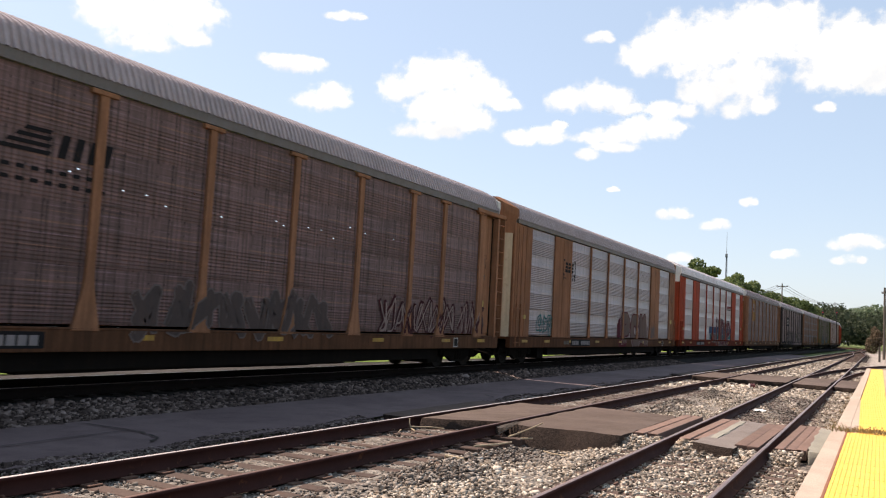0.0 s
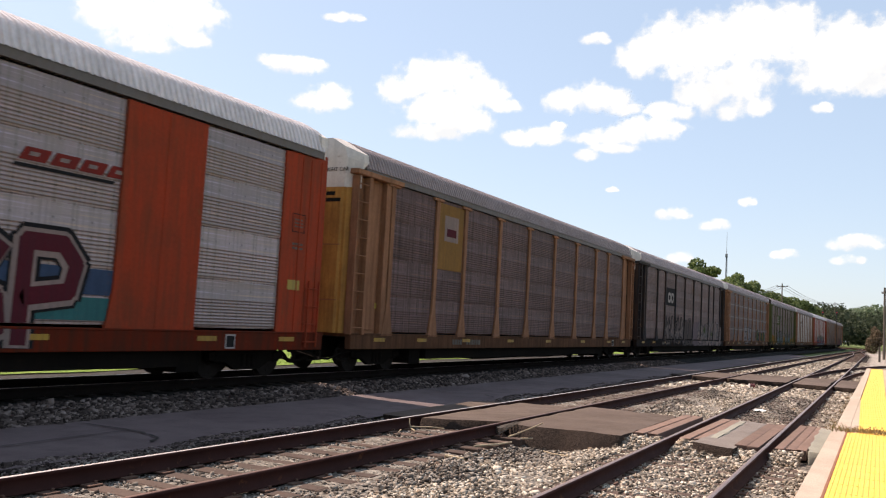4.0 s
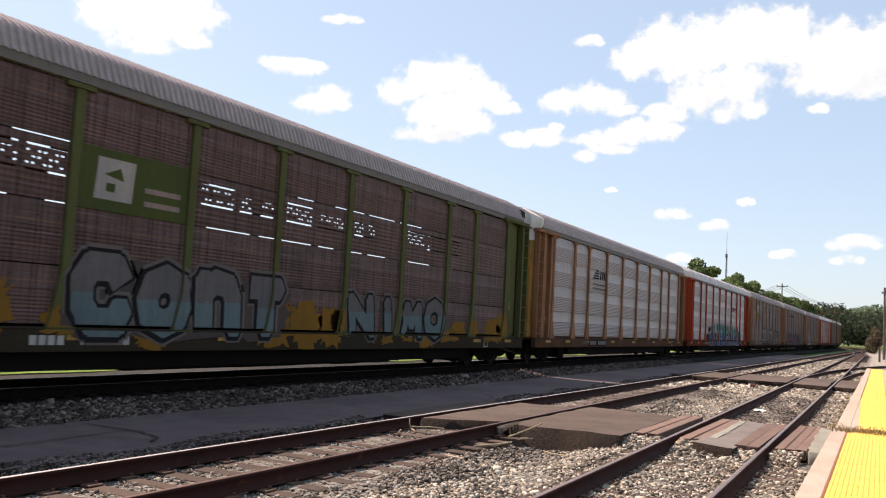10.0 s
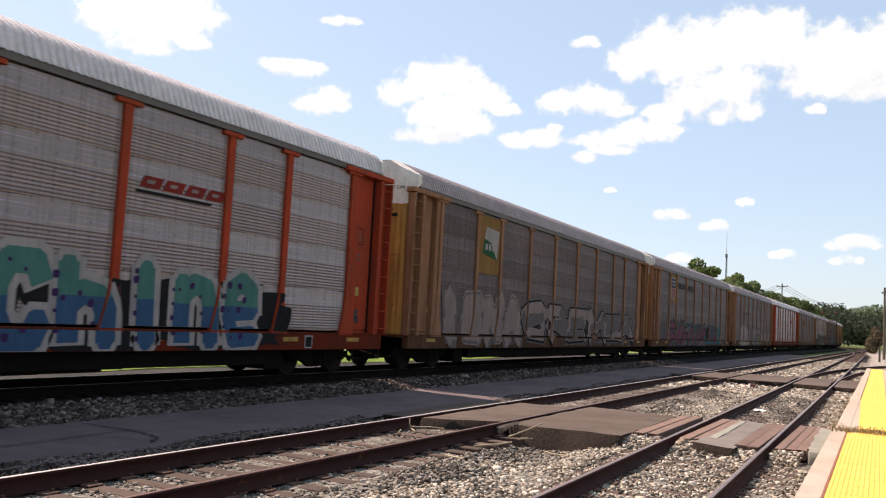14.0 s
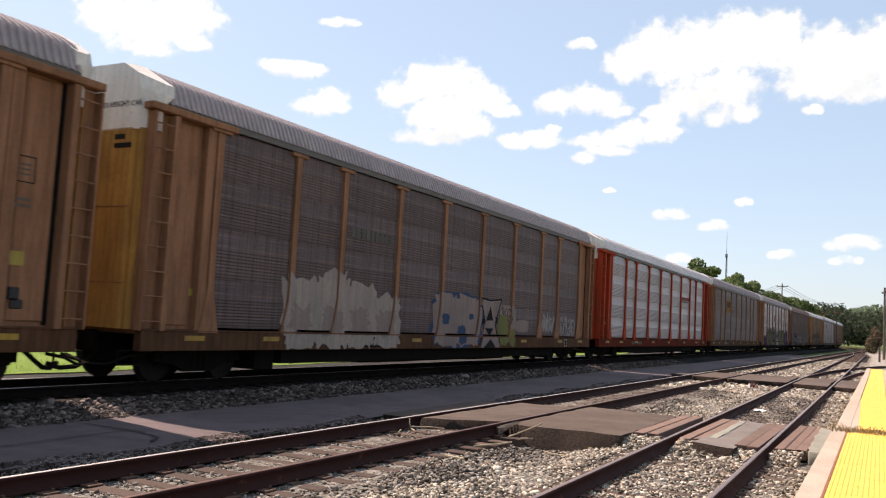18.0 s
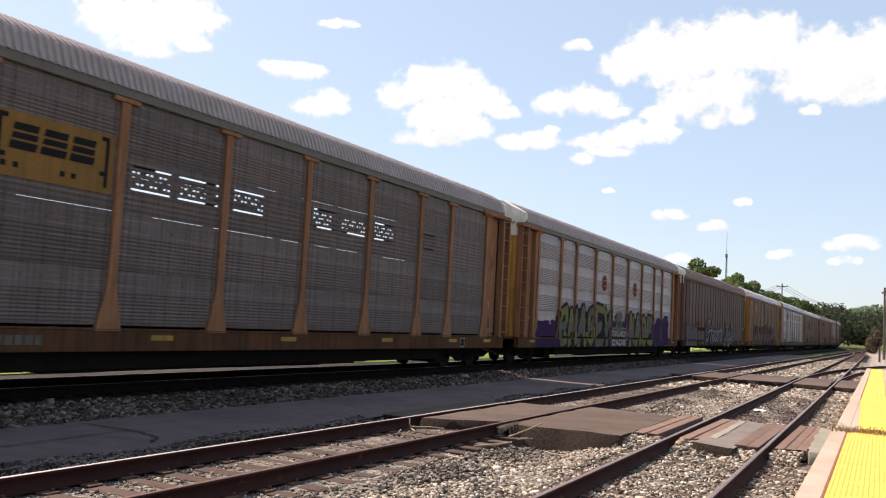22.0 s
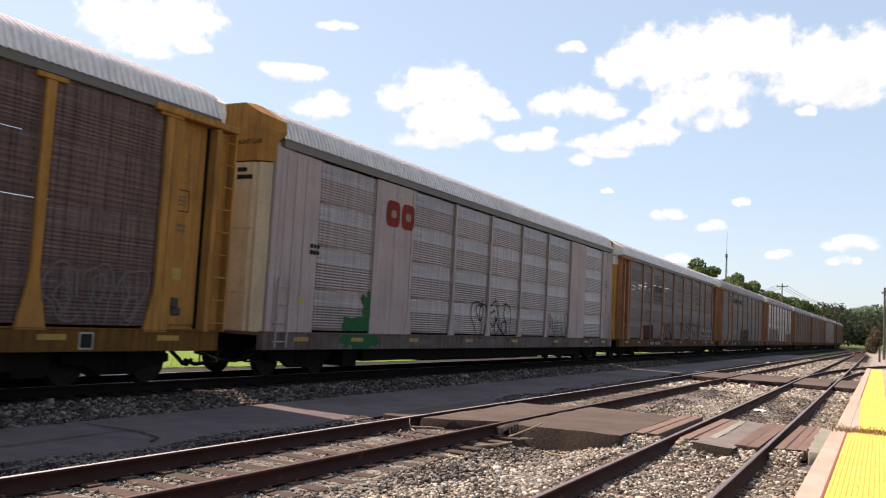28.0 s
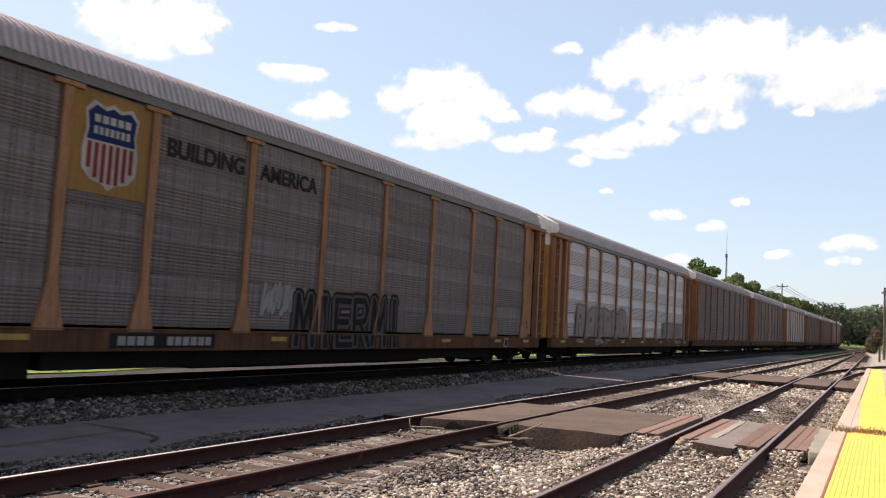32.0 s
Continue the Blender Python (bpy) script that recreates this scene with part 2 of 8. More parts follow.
track("railway_track_main", MAIN, Z_MAIN, "main line track with dark rails in the train's shade", near=(3, 16), ties=SHADETIES)
track("railway_track_middle", MIDDLE, Z_MID, "middle track with rusty rails and old timber ties", near=(5, 34), skip=((14.2, 18.8), (37, 43)), top=M_RUSTTOP)
track("railway_track_siding", SIDING, Z_MID, "siding with worn rails beside the platform", near=(5, 40), skip=((14.7, 19.1), (36.5, 43.8)), top=M_WORNTOP)
track("railway_track_spur", SPUR, Z_MID - 0.003, "rusty spur track curving away past the platform end", near=(44, 60), top=M_RUSTTOP)

# ---- ground ----
M_EARTH = ground_mat("earth and gravel", [(0.030, 0.026, 0.023), (0.042, 0.037, 0.033), (0.022, 0.019, 0.017)], 40, 0.5, cell=22.0)
# main line ballast blackened to hold the dense shade under the cars
M_SHADEBED = ground_mat("shade-darkened ballast", [(0.011, 0.010, 0.009), (0.016, 0.014, 0.013), (0.008, 0.007, 0.006)], 50, 0.9, dist=0.05, cell=17.0)
M_BED = ground_mat("ballast bed", [(0.15, 0.13, 0.11), (0.21, 0.185, 0.158), (0.09, 0.077, 0.066)], 50, 0.9, dist=0.05, cell=17.0)
M_ASPHALT = ground_mat("worn asphalt", [(0.118, 0.088, 0.089), (0.164, 0.125, 0.124), (0.068, 0.049, 0.048)], 70, 0.35, rough=0.85, dist=0.008)
M_GRASS = ground_mat("mown grass", [(0.16, 0.25, 0.045), (0.21, 0.29, 0.06), (0.12, 0.19, 0.04)], 25, 0.8, dist=0.08)
M_FARGRASS = ground_mat("far ground", [(0.10, 0.14, 0.05), (0.13, 0.16, 0.06), (0.08, 0.10, 0.04)], 3, 0.5)
M_WHITEPATH = ground_mat("pale gravel", [(0.26, 0.225, 0.195), (0.32, 0.28, 0.245), (0.19, 0.165, 0.14)], 40, 0.5, cell=20.0)


def band(name, left, right, z, mat, y0, y1, label="", category="", kind="structure", step=1.0, rough=0.0, fall=None, dip=False):
    """A strip of ground between two edges, which are functions of y; uneven by rough."""
    ys = np.arange(y0, y1 + 1e-6, step)
    k = 24 if dip else 12
    verts = []
    for y in ys:
        a, b = left(y), right(y)
        for i in range(k + 1):
            x = a + (b - a) * i / k
            dz = rough * (noise.noise((x * 1.3, y * 1.3, 0)) + 0.5 * noise.noise((x * 4, y * 4, 3)))
            zz = fall(i / k) if fall else z
            if dip and y < 14.4:
                zz -= 0.17 * math.exp(-((x + 5.0) / 0.9) ** 2) * min(max((y - 10.5) / 3, 0), 1)
            verts.append((x, y, zz + dz))
    faces = [(r * (k + 1) + i, r * (k + 1) + i + 1, (r + 1) * (k + 1) + i + 1, (r + 1) * (k + 1) + i) for r in range(len(ys) - 1) for i in range(k)]
    return tagged(link(name, raw_mesh(name, verts, faces), mat), label, category, kind=kind)


# one sheet to the horizon, with the woods' floor beyond
def ground_sheet():
    xs = np.unique(np.r_[np.linspace(-2500, -120, 12), np.linspace(-120, 60, 46), np.linspace(60, 2500, 12)])
    ys = np.unique(np.r_[np.linspace(-2500, -60, 10), np.linspace(-60, 300, 60), np.linspace(300, 3500, 14)])
    verts = [(x, y, -0.62 - (0.0 if abs(x) < 200 else 0.5)) for y in ys for x in xs]
    n = len(xs)
    faces = [(j * n + i, j * n + i + 1, (j + 1) * n + i + 1, (j + 1) * n + i) for j in range(len(ys) - 1) for i in range(n - 1)]
    return tagged(link("ground", raw_mesh("ground", verts, faces), M_FARGRASS), "dull green level ground reaching to the horizon", "ground", kind="structure")


ground_sheet()
mainx = lambda y: on_line(y)[0]
midx = lambda y: on_line(y, 7.1)[0]
band("ground_ballast_main", lambda y: mainx(y) - 3.4, lambda y: mainx(y) + 2.75, 0, M_SHADEBED, -60, 250, "grey crushed stone bed under the main line", "ballast", step=0.5, rough=0.02,
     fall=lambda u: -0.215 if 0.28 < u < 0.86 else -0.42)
band("ground_ballast_sidings", lambda y: midx(y) - 1.75, lambda y: -0.83 - 0.011 * (y - 9) + 0.2 if y < 58 else 4 + 0.1 * (y - 58), -0.415, M_BED, -15, 250, "pale crushed stone around the sidings", "ballast", step=0.5, rough=0.025, dip=True)
band("road_asphalt", lambda y: mainx(y) + 2.70, lambda y: midx(y) - 1.72, -0.345, M_ASPHALT, -30, 110, "worn grey asphalt strip between two tracks, cracked", "asphalt strip", rough=0.012)
band("ground_gravel_far", lambda y: mainx(y) - 8, lambda y: mainx(y) - 3.3, -0.43, M_EARTH, -60, 250, "dark grey gravel beyond the main line", "gravel", rough=0.02)
band("ground_grass", lambda y: -75, lambda y: mainx(y) - 5.9 - 0.25 * math.sin(y * 0.7), -0.40, M_GRASS, -60, 235, "bright sunlit mown grass behind the train", "grass", rough=0.03)
band("ground_path", lambda y: siding(min(y, 175)) + 1.6 + 0.1 * math.sin(y), lambda y: siding(min(y, 175)) + 14, -0.40, M_WHITEPATH, 58.5, 175, "pale gravel path along the siding", "path", rough=0.03)


# ---- loose stones ----
def stones(name, n, area, size, mats, label, seed, flat=0.65, keep=None):
    """n angular stones strewn over area (a function of the generator that gives x, y, z)."""
    g = np.random.default_rng(seed)
    block = np.array([(x, y, z) for x in (-0.8, 0.8) for y in (-0.8, 0.8) for z in (-0.8, 0.8)])
    quads = np.array([(0, 1, 3, 2), (4, 6, 7, 5), (0, 4, 5, 1), (2, 3, 7, 6), (1, 5, 7, 3), (0, 2, 6, 4)])
    pos = area(g, n)
    n = len(pos)
    s = size * g.lognormal(0, 0.35, n)[:, None, None]
    v = block[None] * g.uniform(0.5, 1.25, (n, 8, 3)) * s * np.stack([g.uniform(0.7, 1.3, n), g.uniform(0.7, 1.3, n), np.full(n, flat)], 1)[:, None]
    a = g.uniform(0, 6.28, n)
    b = g.normal(0, 0.6, n)
    c, sn, cb, sb = np.cos(a), np.sin(a), np.cos(b), np.sin(b)
    x, y, z = v[..., 0], v[..., 1], v[..., 2]
    y, z = y * cb[:, None] - z * sb[:, None], y * sb[:, None] + z * cb[:, None]
    v = np.stack([x * c[:, None] - y * sn[:, None], x * sn[:, None] + y * c[:, None], z], -1) + pos[:, None]
    f = (quads[None] + 8 * np.arange(n)[:, None, None]).reshape(-1, 4)
    return tagged(link(name, raw_mesh(name, v.reshape(-1, 3), f), mats), label, "ballast stones", kind="stuff")


M_STONE = island_mat("crushed stone", [(0.045, 0.036, 0.030), (0.150, 0.122, 0.096), (0.27, 0.226, 0.180), (0.41, 0.35, 0.285), (0.62, 0.55, 0.46), (0.22, 0.155, 0.105)], grain=60, stain=0.55)
# dusty stone, its colour also lowered to deepen the train's shade
M_DUSTYSHADE = island_mat("dusty crushed stone darkened for shade", [(0.022, 0.015, 0.013), (0.054, 0.039, 0.034), (0.098, 0.073, 0.064), (0.24, 0.188, 0.168)], grain=60, stain=0.5)


def yard(g, n):
    y = 5.5 + 26 * g.random(n) ** 1.7
    x = g.uniform(-8.5, -0.85, n)
    siding_x = -2.35 - 0.0125 * y
    d2, d3 = np.abs(x + 6.85), np.abs(x - siding_x)
    gap = np.minimum(np.abs(d2 - 0.7525), np.abs(d3 - 0.7525))
    slabs = (y > 14.1) & (y < 19.0)
    ok = (gap > 0.06) & ~slabs & (x < -0.92 - 0.011 * (y - 9))
    tie = (((y + 20.12) % 0.52 < 0.25) & (d2 < 1.3)) | (((y + 10.12) % 0.52 < 0.25) & (d3 < 1.3))
    ok &= ~tie | (g.random(n) < np.where(d2 < 1.3, 0.05, np.where(x > siding_x + 0.8, 0.03, 0.16)))
    z = np.full(n, -0.405) + g.uniform(-0.03, 0.012, n)
    between = np.minimum(d2, d3) > 1.3
    z = np.where(d2 < 1.3, z - 0.02, z)
    dip = 0.16 * np.exp(-((x + 5.0) / 0.9) ** 2) * np.clip((y - 10.5) / 3, 0, 1) * (y < 14.4)
    z = np.where(between, z + 0.012 + 0.03 * np.sin(x * 3 + y), z) - dip
    return np.stack([x, y, z], 1)[ok]


def yard_far(g, n):
    y = 31 + 60 * g.random(n) ** 1.6
    x = g.uniform(-8.4, -1.2, n)
    d2, d3 = np.abs(x + 6.85), np.abs(x - (-2.35 - 0.0125 * y))
    gap = np.minimum(np.abs(d2 - 0.7525), np.abs(d3 - 0.7525))
    ok = (gap > 0.09) & ~((y > 36.8) & (y < 43.2)) & (x < -0.95 - 0.011 * (y - 9))
    return np.stack([x, y, np.full(n, -0.41)], 1)[ok]


def shoulder(g, n):
    y = 5.5 + 50 * g.random(n) ** 1.6
    x = g.uniform(-12.45, -11.22, n)
    return np.stack([x, y, -0.19 - 0.2 * np.clip((x + 12.5) / 1.2, 0, 1) + g.uniform(-0.02, 0.02, n)], 1)


def fringe(g, n):
    y = 5.5 + 36 * g.random(n) ** 1.5
    x = -8.78 + np.abs(g.normal(0, 0.22, n)) + 0.12 * np.sin(y * 1.7)
    ok = (x < -7.7) & ~((y > 13.8) & (y < 18.6))
    return np.stack([x, y, np.full(n, -0.35) - 0.05 * (x + 8.78)], 1)[ok]


def plank_ends(g, n):
    """Stones heaped up to the ends of the crossing planks."""
    x = g.uniform(-4.1, -1.25, n)
    d = np.abs(g.normal(0, 0.42, n))
    ok = np.abs(np.abs(x + 2.53) - 0.7525) > 0.10
    return np.stack([x, 14.85 - d, -0.245 - 0.16 * np.clip(d / 0.8, 0, 1) + g.uniform(-0.05, 0.0, n)], 1)[ok]


M_BROWNST = island_mat("brownish crushed stone", [(0.030, 0.024, 0.021), (0.07, 0.056, 0.047), (0.13, 0.108, 0.09), (0.20, 0.172, 0.146), (0.38, 0.34, 0.295), (0.11, 0.072, 0.055)], grain=60, stain=0.75)
by_middle = lambda p: (np.abs(p[:, 0] + 6.85) < 2.1 + 0.3 * np.sin(p[:, 1] * 2.1)) | ((np.abs(p[:, 0] + 2.35 + 0.0125 * p[:, 1]) < 0.8) & (p[:, 1] > 18.5) & (np.sin(p[:, 0] * 7 + p[:, 1] * 1.3) > -0.5))
# both fields share one strewing
stones("ballast_stones", 190000, lambda g, n: (lambda p: p[~by_middle(p)])(yard(g, n)), 0.0182, M_STONE, "pale angular crushed stone between the sidings", 3)
stones("track_stones", 105000, lambda g, n: (lambda p: p[by_middle(p)])(yard(g, n)), 0.0195, M_BROWNST, "brownish crushed stone between the rails of the middle track", 13)
stones("far_ballast_stones", 16000, yard_far, 0.042, M_STONE, "pale crushed stone along the sidings", 4)
stones("plank_end_stones", 2600, plank_ends, 0.024, M_STONE, "crushed stone heaped against the plank ends", 7)
stones("shoulder_stones", 32000, shoulder, 0.030, M_DUSTYSHADE, "dusty grey crushed stone along the main line", 5)
stones("fringe_stones", 16000, fringe, 0.016, M_DUSTYSHADE, "grey stones along the asphalt edge", 6)

# ---- footpath crossings ----
M_OLDASPH = ground_mat("brown worn asphalt", [(0.092, 0.067, 0.054), (0.122, 0.091, 0.076), (0.055, 0.039, 0.031)], 60, 0.4, rough=0.9, dist=0.01)
M_CONC = ground_mat("old concrete", [(0.38, 0.30, 0.235), (0.44, 0.35, 0.28), (0.29, 0.225, 0.175)], 60, 0.25, rough=0.9, dist=0.006)
M_APRON = ground_mat("grey-green old concrete", [(0.23, 0.22, 0.18), (0.28, 0.265, 0.22), (0.16, 0.15, 0.125)], 60, 0.25, rough=0.9, dist=0.006)
# broken slab sides, with their shade put into the near-black colour
M_BROKENSHADE = ground_mat("broken asphalt edge darkened for shade", [(0.028, 0.019, 0.015), (0.042, 0.029, 0.023), (0.016, 0.011, 0.009)], 16, 1.0, dist=0.06)
M_GREYASPH = ground_mat("grey worn asphalt", [(0.16, 0.135, 0.12), (0.20, 0.17, 0.152), (0.10, 0.083, 0.073)], 60, 0.5, rough=0.9, dist=0.012)
M_BOARD = weathered("crossing timber", (0.19, 0.115, 0.088), dirt=(0.095, 0.066, 0.055), rough=0.95, dirt_amount=0.5, rust_amount=0.2, bump=0.7, streaks=False, vary=0.35)


def worn_slab(name, outline, z, thick, mat, parent, seed, lump=0.012, skirt=0.0):
    """A thick uneven slab: a grid inside the four corners, its rim broken."""
    rnd = random.Random(seed)
    n = 14
    bm = bmesh.new()
    a, b, c, d = [Vector((*p, 0)) for p in outline]
    rows = []
    for j in range(n + 1):
        row = []
        for i in range(n + 1):
            u, v = i / n, j / n
            p = (a * (1 - u) + b * u) * (1 - v) + (d * (1 - u) + c * u) * v
            edge = i in (0, n) or j in (0, n)
            if edge:
                p += Vector((0.07 * noise.noise((p.x * 2.3, p.y * 2.3, seed)), 0.16 * noise.noise((p.x * 1.9, p.y * 1.9, seed + 9)), 0))
            p.z = z + lump * noise.noise((p.x * 2, p.y * 2, seed)) - (0.012 if edge else 0)
            row.append(bm.verts.new(p))
        rows.append(row)
    for j in range(n):
        for i in range(n):
            bm.faces.new((rows[j][i], rows[j][i + 1], rows[j + 1][i + 1], rows[j + 1][i]))
    rim = [e for e in bm.edges if e.is_boundary]
    r = bmesh.ops.extrude_edge_only(bm, edges=rim)
    for v in r["geom"]:
        if isinstance(v, bmesh.types.BMVert):
            v.co.z -= thick * rnd.uniform(0.97, 1.03)
            v.co += Vector((rnd.uniform(-0.012, 0.012), 0.12 * noise.noise((v.co.x * 2.1, 4, seed)) - (skirt if v.co.y < outline[0][1] + 0.6 else 0), 0))
    side = {f for f in r["geom"] if isinstance(f, bmesh.types.BMFace)}
    for f in side:
        f.material_index = 1 if mat in (M_OLDASPH, M_GREYASPH) else 0
        f.smooth = True
    bmesh.ops.recalc_face_normals(bm, faces=bm.faces[:])
    ob = part(name, bm, mat, parent)
    ob.data.materials.append(M_BROKENSHADE)
    return ob


def plank(parent, x0, x1, y0, y1, z, seed):
    rnd = random.Random(seed)
    bm = boxes((x0, x1, y0, y1, z - 0.16, z), bevel=0.012)
    for v in bm.verts:
        v.co += Vector((rnd.uniform(-0.008, 0.008), rnd.uniform(-0.03, 0.03), rnd.uniform(-0.008, 0.003)))
    return part("plank", bm, M_BOARD, parent)


def crossing():
    root = tagged(new("foot_crossing"), "worn asphalt and timber foot crossing over the sidings", "crossing", kind="structure")
    worn_slab("slab", [(-8.25, 13.7), (-7.66, 13.5), (-7.66, 18.0), (-8.25, 17.8)], Z_MID - 0.012, 0.2, M_OLDASPH, root, 1)
    worn_slab("slab", [(-7.48, 13.7), (-6.20, 14.5), (-6.20, 18.7), (-7.48, 18.2)], Z_MID - 0.02, 0.2, M_OLDASPH, root, 2, 0.02, 0.12)
    worn_slab("slab", [(-5.98, 14.2), (-3.98, 14.3), (-3.98, 18.5), (-5.98, 18.9)], Z_MID - 0.005, 0.42, M_OLDASPH, root, 3, 0.02, 0.34)
    for i, x in enumerate((-3.95, -3.74)):
        plank(root, x, x + 0.19, 14.9 + 0.1 * i, 19.0, Z_MID - 0.005, i)
    for i, x in enumerate((-3.16, -2.95)):
        plank(root, x, x + 0.19, 14.9 + 0.1 * i, 19.0, Z_MID - 0.008, 7 + i)
    worn_slab("slab", [(-2.86, 14.55), (-2.20, 14.35), (-2.24, 18.95), (-2.78, 19.05)], Z_MID - 0.01, 0.2, M_GREYASPH, root, 4, 0.02, 0.1)
    worn_slab("pale_strip", [(-2.74, 15.1), (-2.60, 15.1), (-2.62, 18.8), (-2.76, 18.8)], Z_MID + 0.006, 0.05, M_APRON, root, 12, 0.004)
    for i, x in enumerate((-2.22, -2.03)):
        plank(root, x - 0.02, x + 0.17, 14.7, 18.9, Z_MID - 0.005, 20 + i)
    for i, x in enumerate((-1.66, -1.50, -1.34)):
        plank(root, x, x + 0.15, 14.85 + 0.05 * i, 19.2, Z_MID - 0.01, 30 + i)
    worn_slab("concrete_apron", [(-1.18, 14.8), (-0.93, 14.8), (-0.97, 18.6), (-1.24, 19.0)], Z_MID + 0.006, 0.2, M_APRON, root, 5)
    root2 = tagged(new("far_foot_crossing"), "brown asphalt crossing farther along the sidings", "crossing", kind="structure")
    worn_slab("slab", [(-8.3, 37.2), (-7.68, 37.2), (-7.68, 42.3), (-8.3, 41.8)], Z_MID - 0.008, 0.2, M_OLDASPH, root2, 6)
    worn_slab("slab", [(-7.46, 37.2), (-6.2, 37.0), (-6.2, 42.5), (-7.46, 42.3)], Z_MID - 0.012, 0.2, M_OLDASPH, root2, 7)
    worn_slab("slab", [(-5.96, 36.8), (-3.75, 37.2), (-3.85, 43.4), (-5.96, 42.8)], Z_MID - 0.005, 0.25, M_OLDASPH, root2, 8)
    worn_slab("slab", [(-3.48, 36.9), (-2.2, 36.6), (-2.28, 43.8), (-3.54, 43.6)], Z_MID - 0.012, 0.25, M_OLDASPH, root2, 9)
    worn_slab("slab", [(-1.98, 36.8), (-1.22, 36.6), (-1.28, 43.4), (-2.06, 43.6)], Z_MID - 0.012, 0.25, M_OLDASPH, root2, 10)


crossing()

# ---- platform ----
M_YELLOW = weathered("yellow tactile surface", (0.80, 0.48, 0.085), dirt=(0.62, 0.36, 0.07), rough=0.65, dirt_amount=0.35, rust_amount=0.0, bump=0.1, streaks=False, vary=0.06)
pedge = lambda y: -0.83 - 0.011 * (y - 9)


def platform():
    root = tagged(new("platform"), "low concrete station platform with a yellow tactile edge", "platform", kind="structure")
    def run(name, y0, y1, x0, x1, z, mat, thick, step=1.5):
        bm = bmesh.new()
        ys = np.arange(y0, y1, step).tolist() + [y1]
        for a, b in zip(ys, ys[1:]):
            vs = [(pedge(a) + x0, a), (pedge(a) + x1, a), (pedge(b) + x1, b), (pedge(b) + x0, b)]
            slab(bm, vs, thick, "z", z - thick)
        bmesh.ops.remove_doubles(bm, verts=bm.verts[:], dist=1e-4)
        return part(name, bm, mat, root)
    run("kerb", -8, 16.9, 0.0, 0.222, 0.0, M_CONC, 0.6)
    run("kerb", 17.0, 58.5, 0.03, 0.258, 0.0, M_CONC, 0.6)
    run("filler", 17.0, 26.0, 0.26, 0.40, -0.006, M_CONC, 0.5)
    run("deck", -8, 58.5, 0.90, 5.0, 0.0, M_CONC, 0.6)
    run("base", -8, 58.5, 0.28, 0.90, -0.02, M_CONC, 0.5)
    run("joint_seal", -8, 16.9, 0.222, 0.25, 0.003, weathered("rusty joint seal", (0.26, 0.10, 0.055), dirt=(0.15, 0.07, 0.045), rough=0.9, rust_amount=0.3, streaks=False), 0.3)
    tile = bmesh.new()
    n = 12
    box(tile, 0, 0.60, 0, 0.60, -0.02, 0.0)
    for i in range(n):
        x = 0.025 + 0.05 * i
        slab(tile, [(x - 0.014, -0.002), (x - 0.008, 0.005), (x + 0.008, 0.005), (x + 0.014, -0.002)], 0.58, "y", 0.01)
    me = mesh_of(tile, "tactile_tile")
    me.materials.append(M_YELLOW)
    i, y = 0, -6.0
    while y < 57.5:
        off = 0.255 if y < 16.3 else 0.285 + 0.13 * max(0.0, 1 - (y - 16.3) / 9)
        link("tactile_tile", me, None, root, m=Matrix.Translation((pedge(y) + off, y, 0.004)) @ Matrix.Rotation(0.011, 4, "Z"))
        y += 0.605 if abs(y - 16.4) > 0.4 else 0.82
        i += 1


platform()
# ---- sky ----
def cloud_mat():
    m = bpy.data.materials.new("cloud")
    m.use_nodes = True
    t = m.node_tree
    t.nodes.remove(t.nodes["Principled BSDF"])
    at = t.nodes.new("ShaderNodeAttribute")
    at.attribute_name = "thickness"
    tc = t.nodes.new("ShaderNodeTexCoord")
    info = t.nodes.new("ShaderNodeObjectInfo")
    shift = t.nodes.new("ShaderNodeVectorMath")
    shift.operation = "MULTIPLY_ADD"
    t.links.new(info.outputs["Random"], shift.inputs[0])
    shift.inputs[1].default_value = (3000, 5000, 7000)
    t.links.new(tc.outputs["Object"], shift.inputs[2])
    n1 = noise_at(t, shift.outputs[0], 0.026, 7, 0.56)
    add = t.nodes.new("ShaderNodeMath")
    add.operation = "MULTIPLY_ADD"
    t.links.new(n1, add.inputs[0])
    add.inputs[1].default_value = 1.15
    t.links.new(at.outputs["Fac"], add.inputs[2])
    alpha = ramp(t, add.outputs[0], [(0.56, 0.0), (0.68, 0.12), (0.80, 0.46), (0.92, 0.82), (1.08, 0.98)])
    em = t.nodes.new("ShaderNodeEmission")
    n2 = noise_at(t, shift.outputs[0], 0.012, 5, 0.5)
    # shade of the undersides is put into the cloud's glow by height
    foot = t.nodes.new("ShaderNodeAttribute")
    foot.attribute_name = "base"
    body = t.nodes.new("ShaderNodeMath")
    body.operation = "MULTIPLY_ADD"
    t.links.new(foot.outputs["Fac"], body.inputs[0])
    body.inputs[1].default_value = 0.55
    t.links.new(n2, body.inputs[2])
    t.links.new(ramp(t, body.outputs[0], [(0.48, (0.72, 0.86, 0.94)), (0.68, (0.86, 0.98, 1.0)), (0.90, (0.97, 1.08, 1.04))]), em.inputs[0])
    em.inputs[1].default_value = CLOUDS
    tr = t.nodes.new("ShaderNodeBsdfTransparent")
    mx = t.nodes.new("ShaderNodeMixShader")
    t.links.new(alpha, mx.inputs[0])
    t.links.new(tr.outputs[0], mx.inputs[1])
    t.links.new(em.outputs[0], mx.inputs[2])
    t.links.new(mx.outputs[0], t.nodes["Material Output"].inputs[0])
    return m


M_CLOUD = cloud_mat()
CLOUD_MOVES = []
FAR = 2400.0


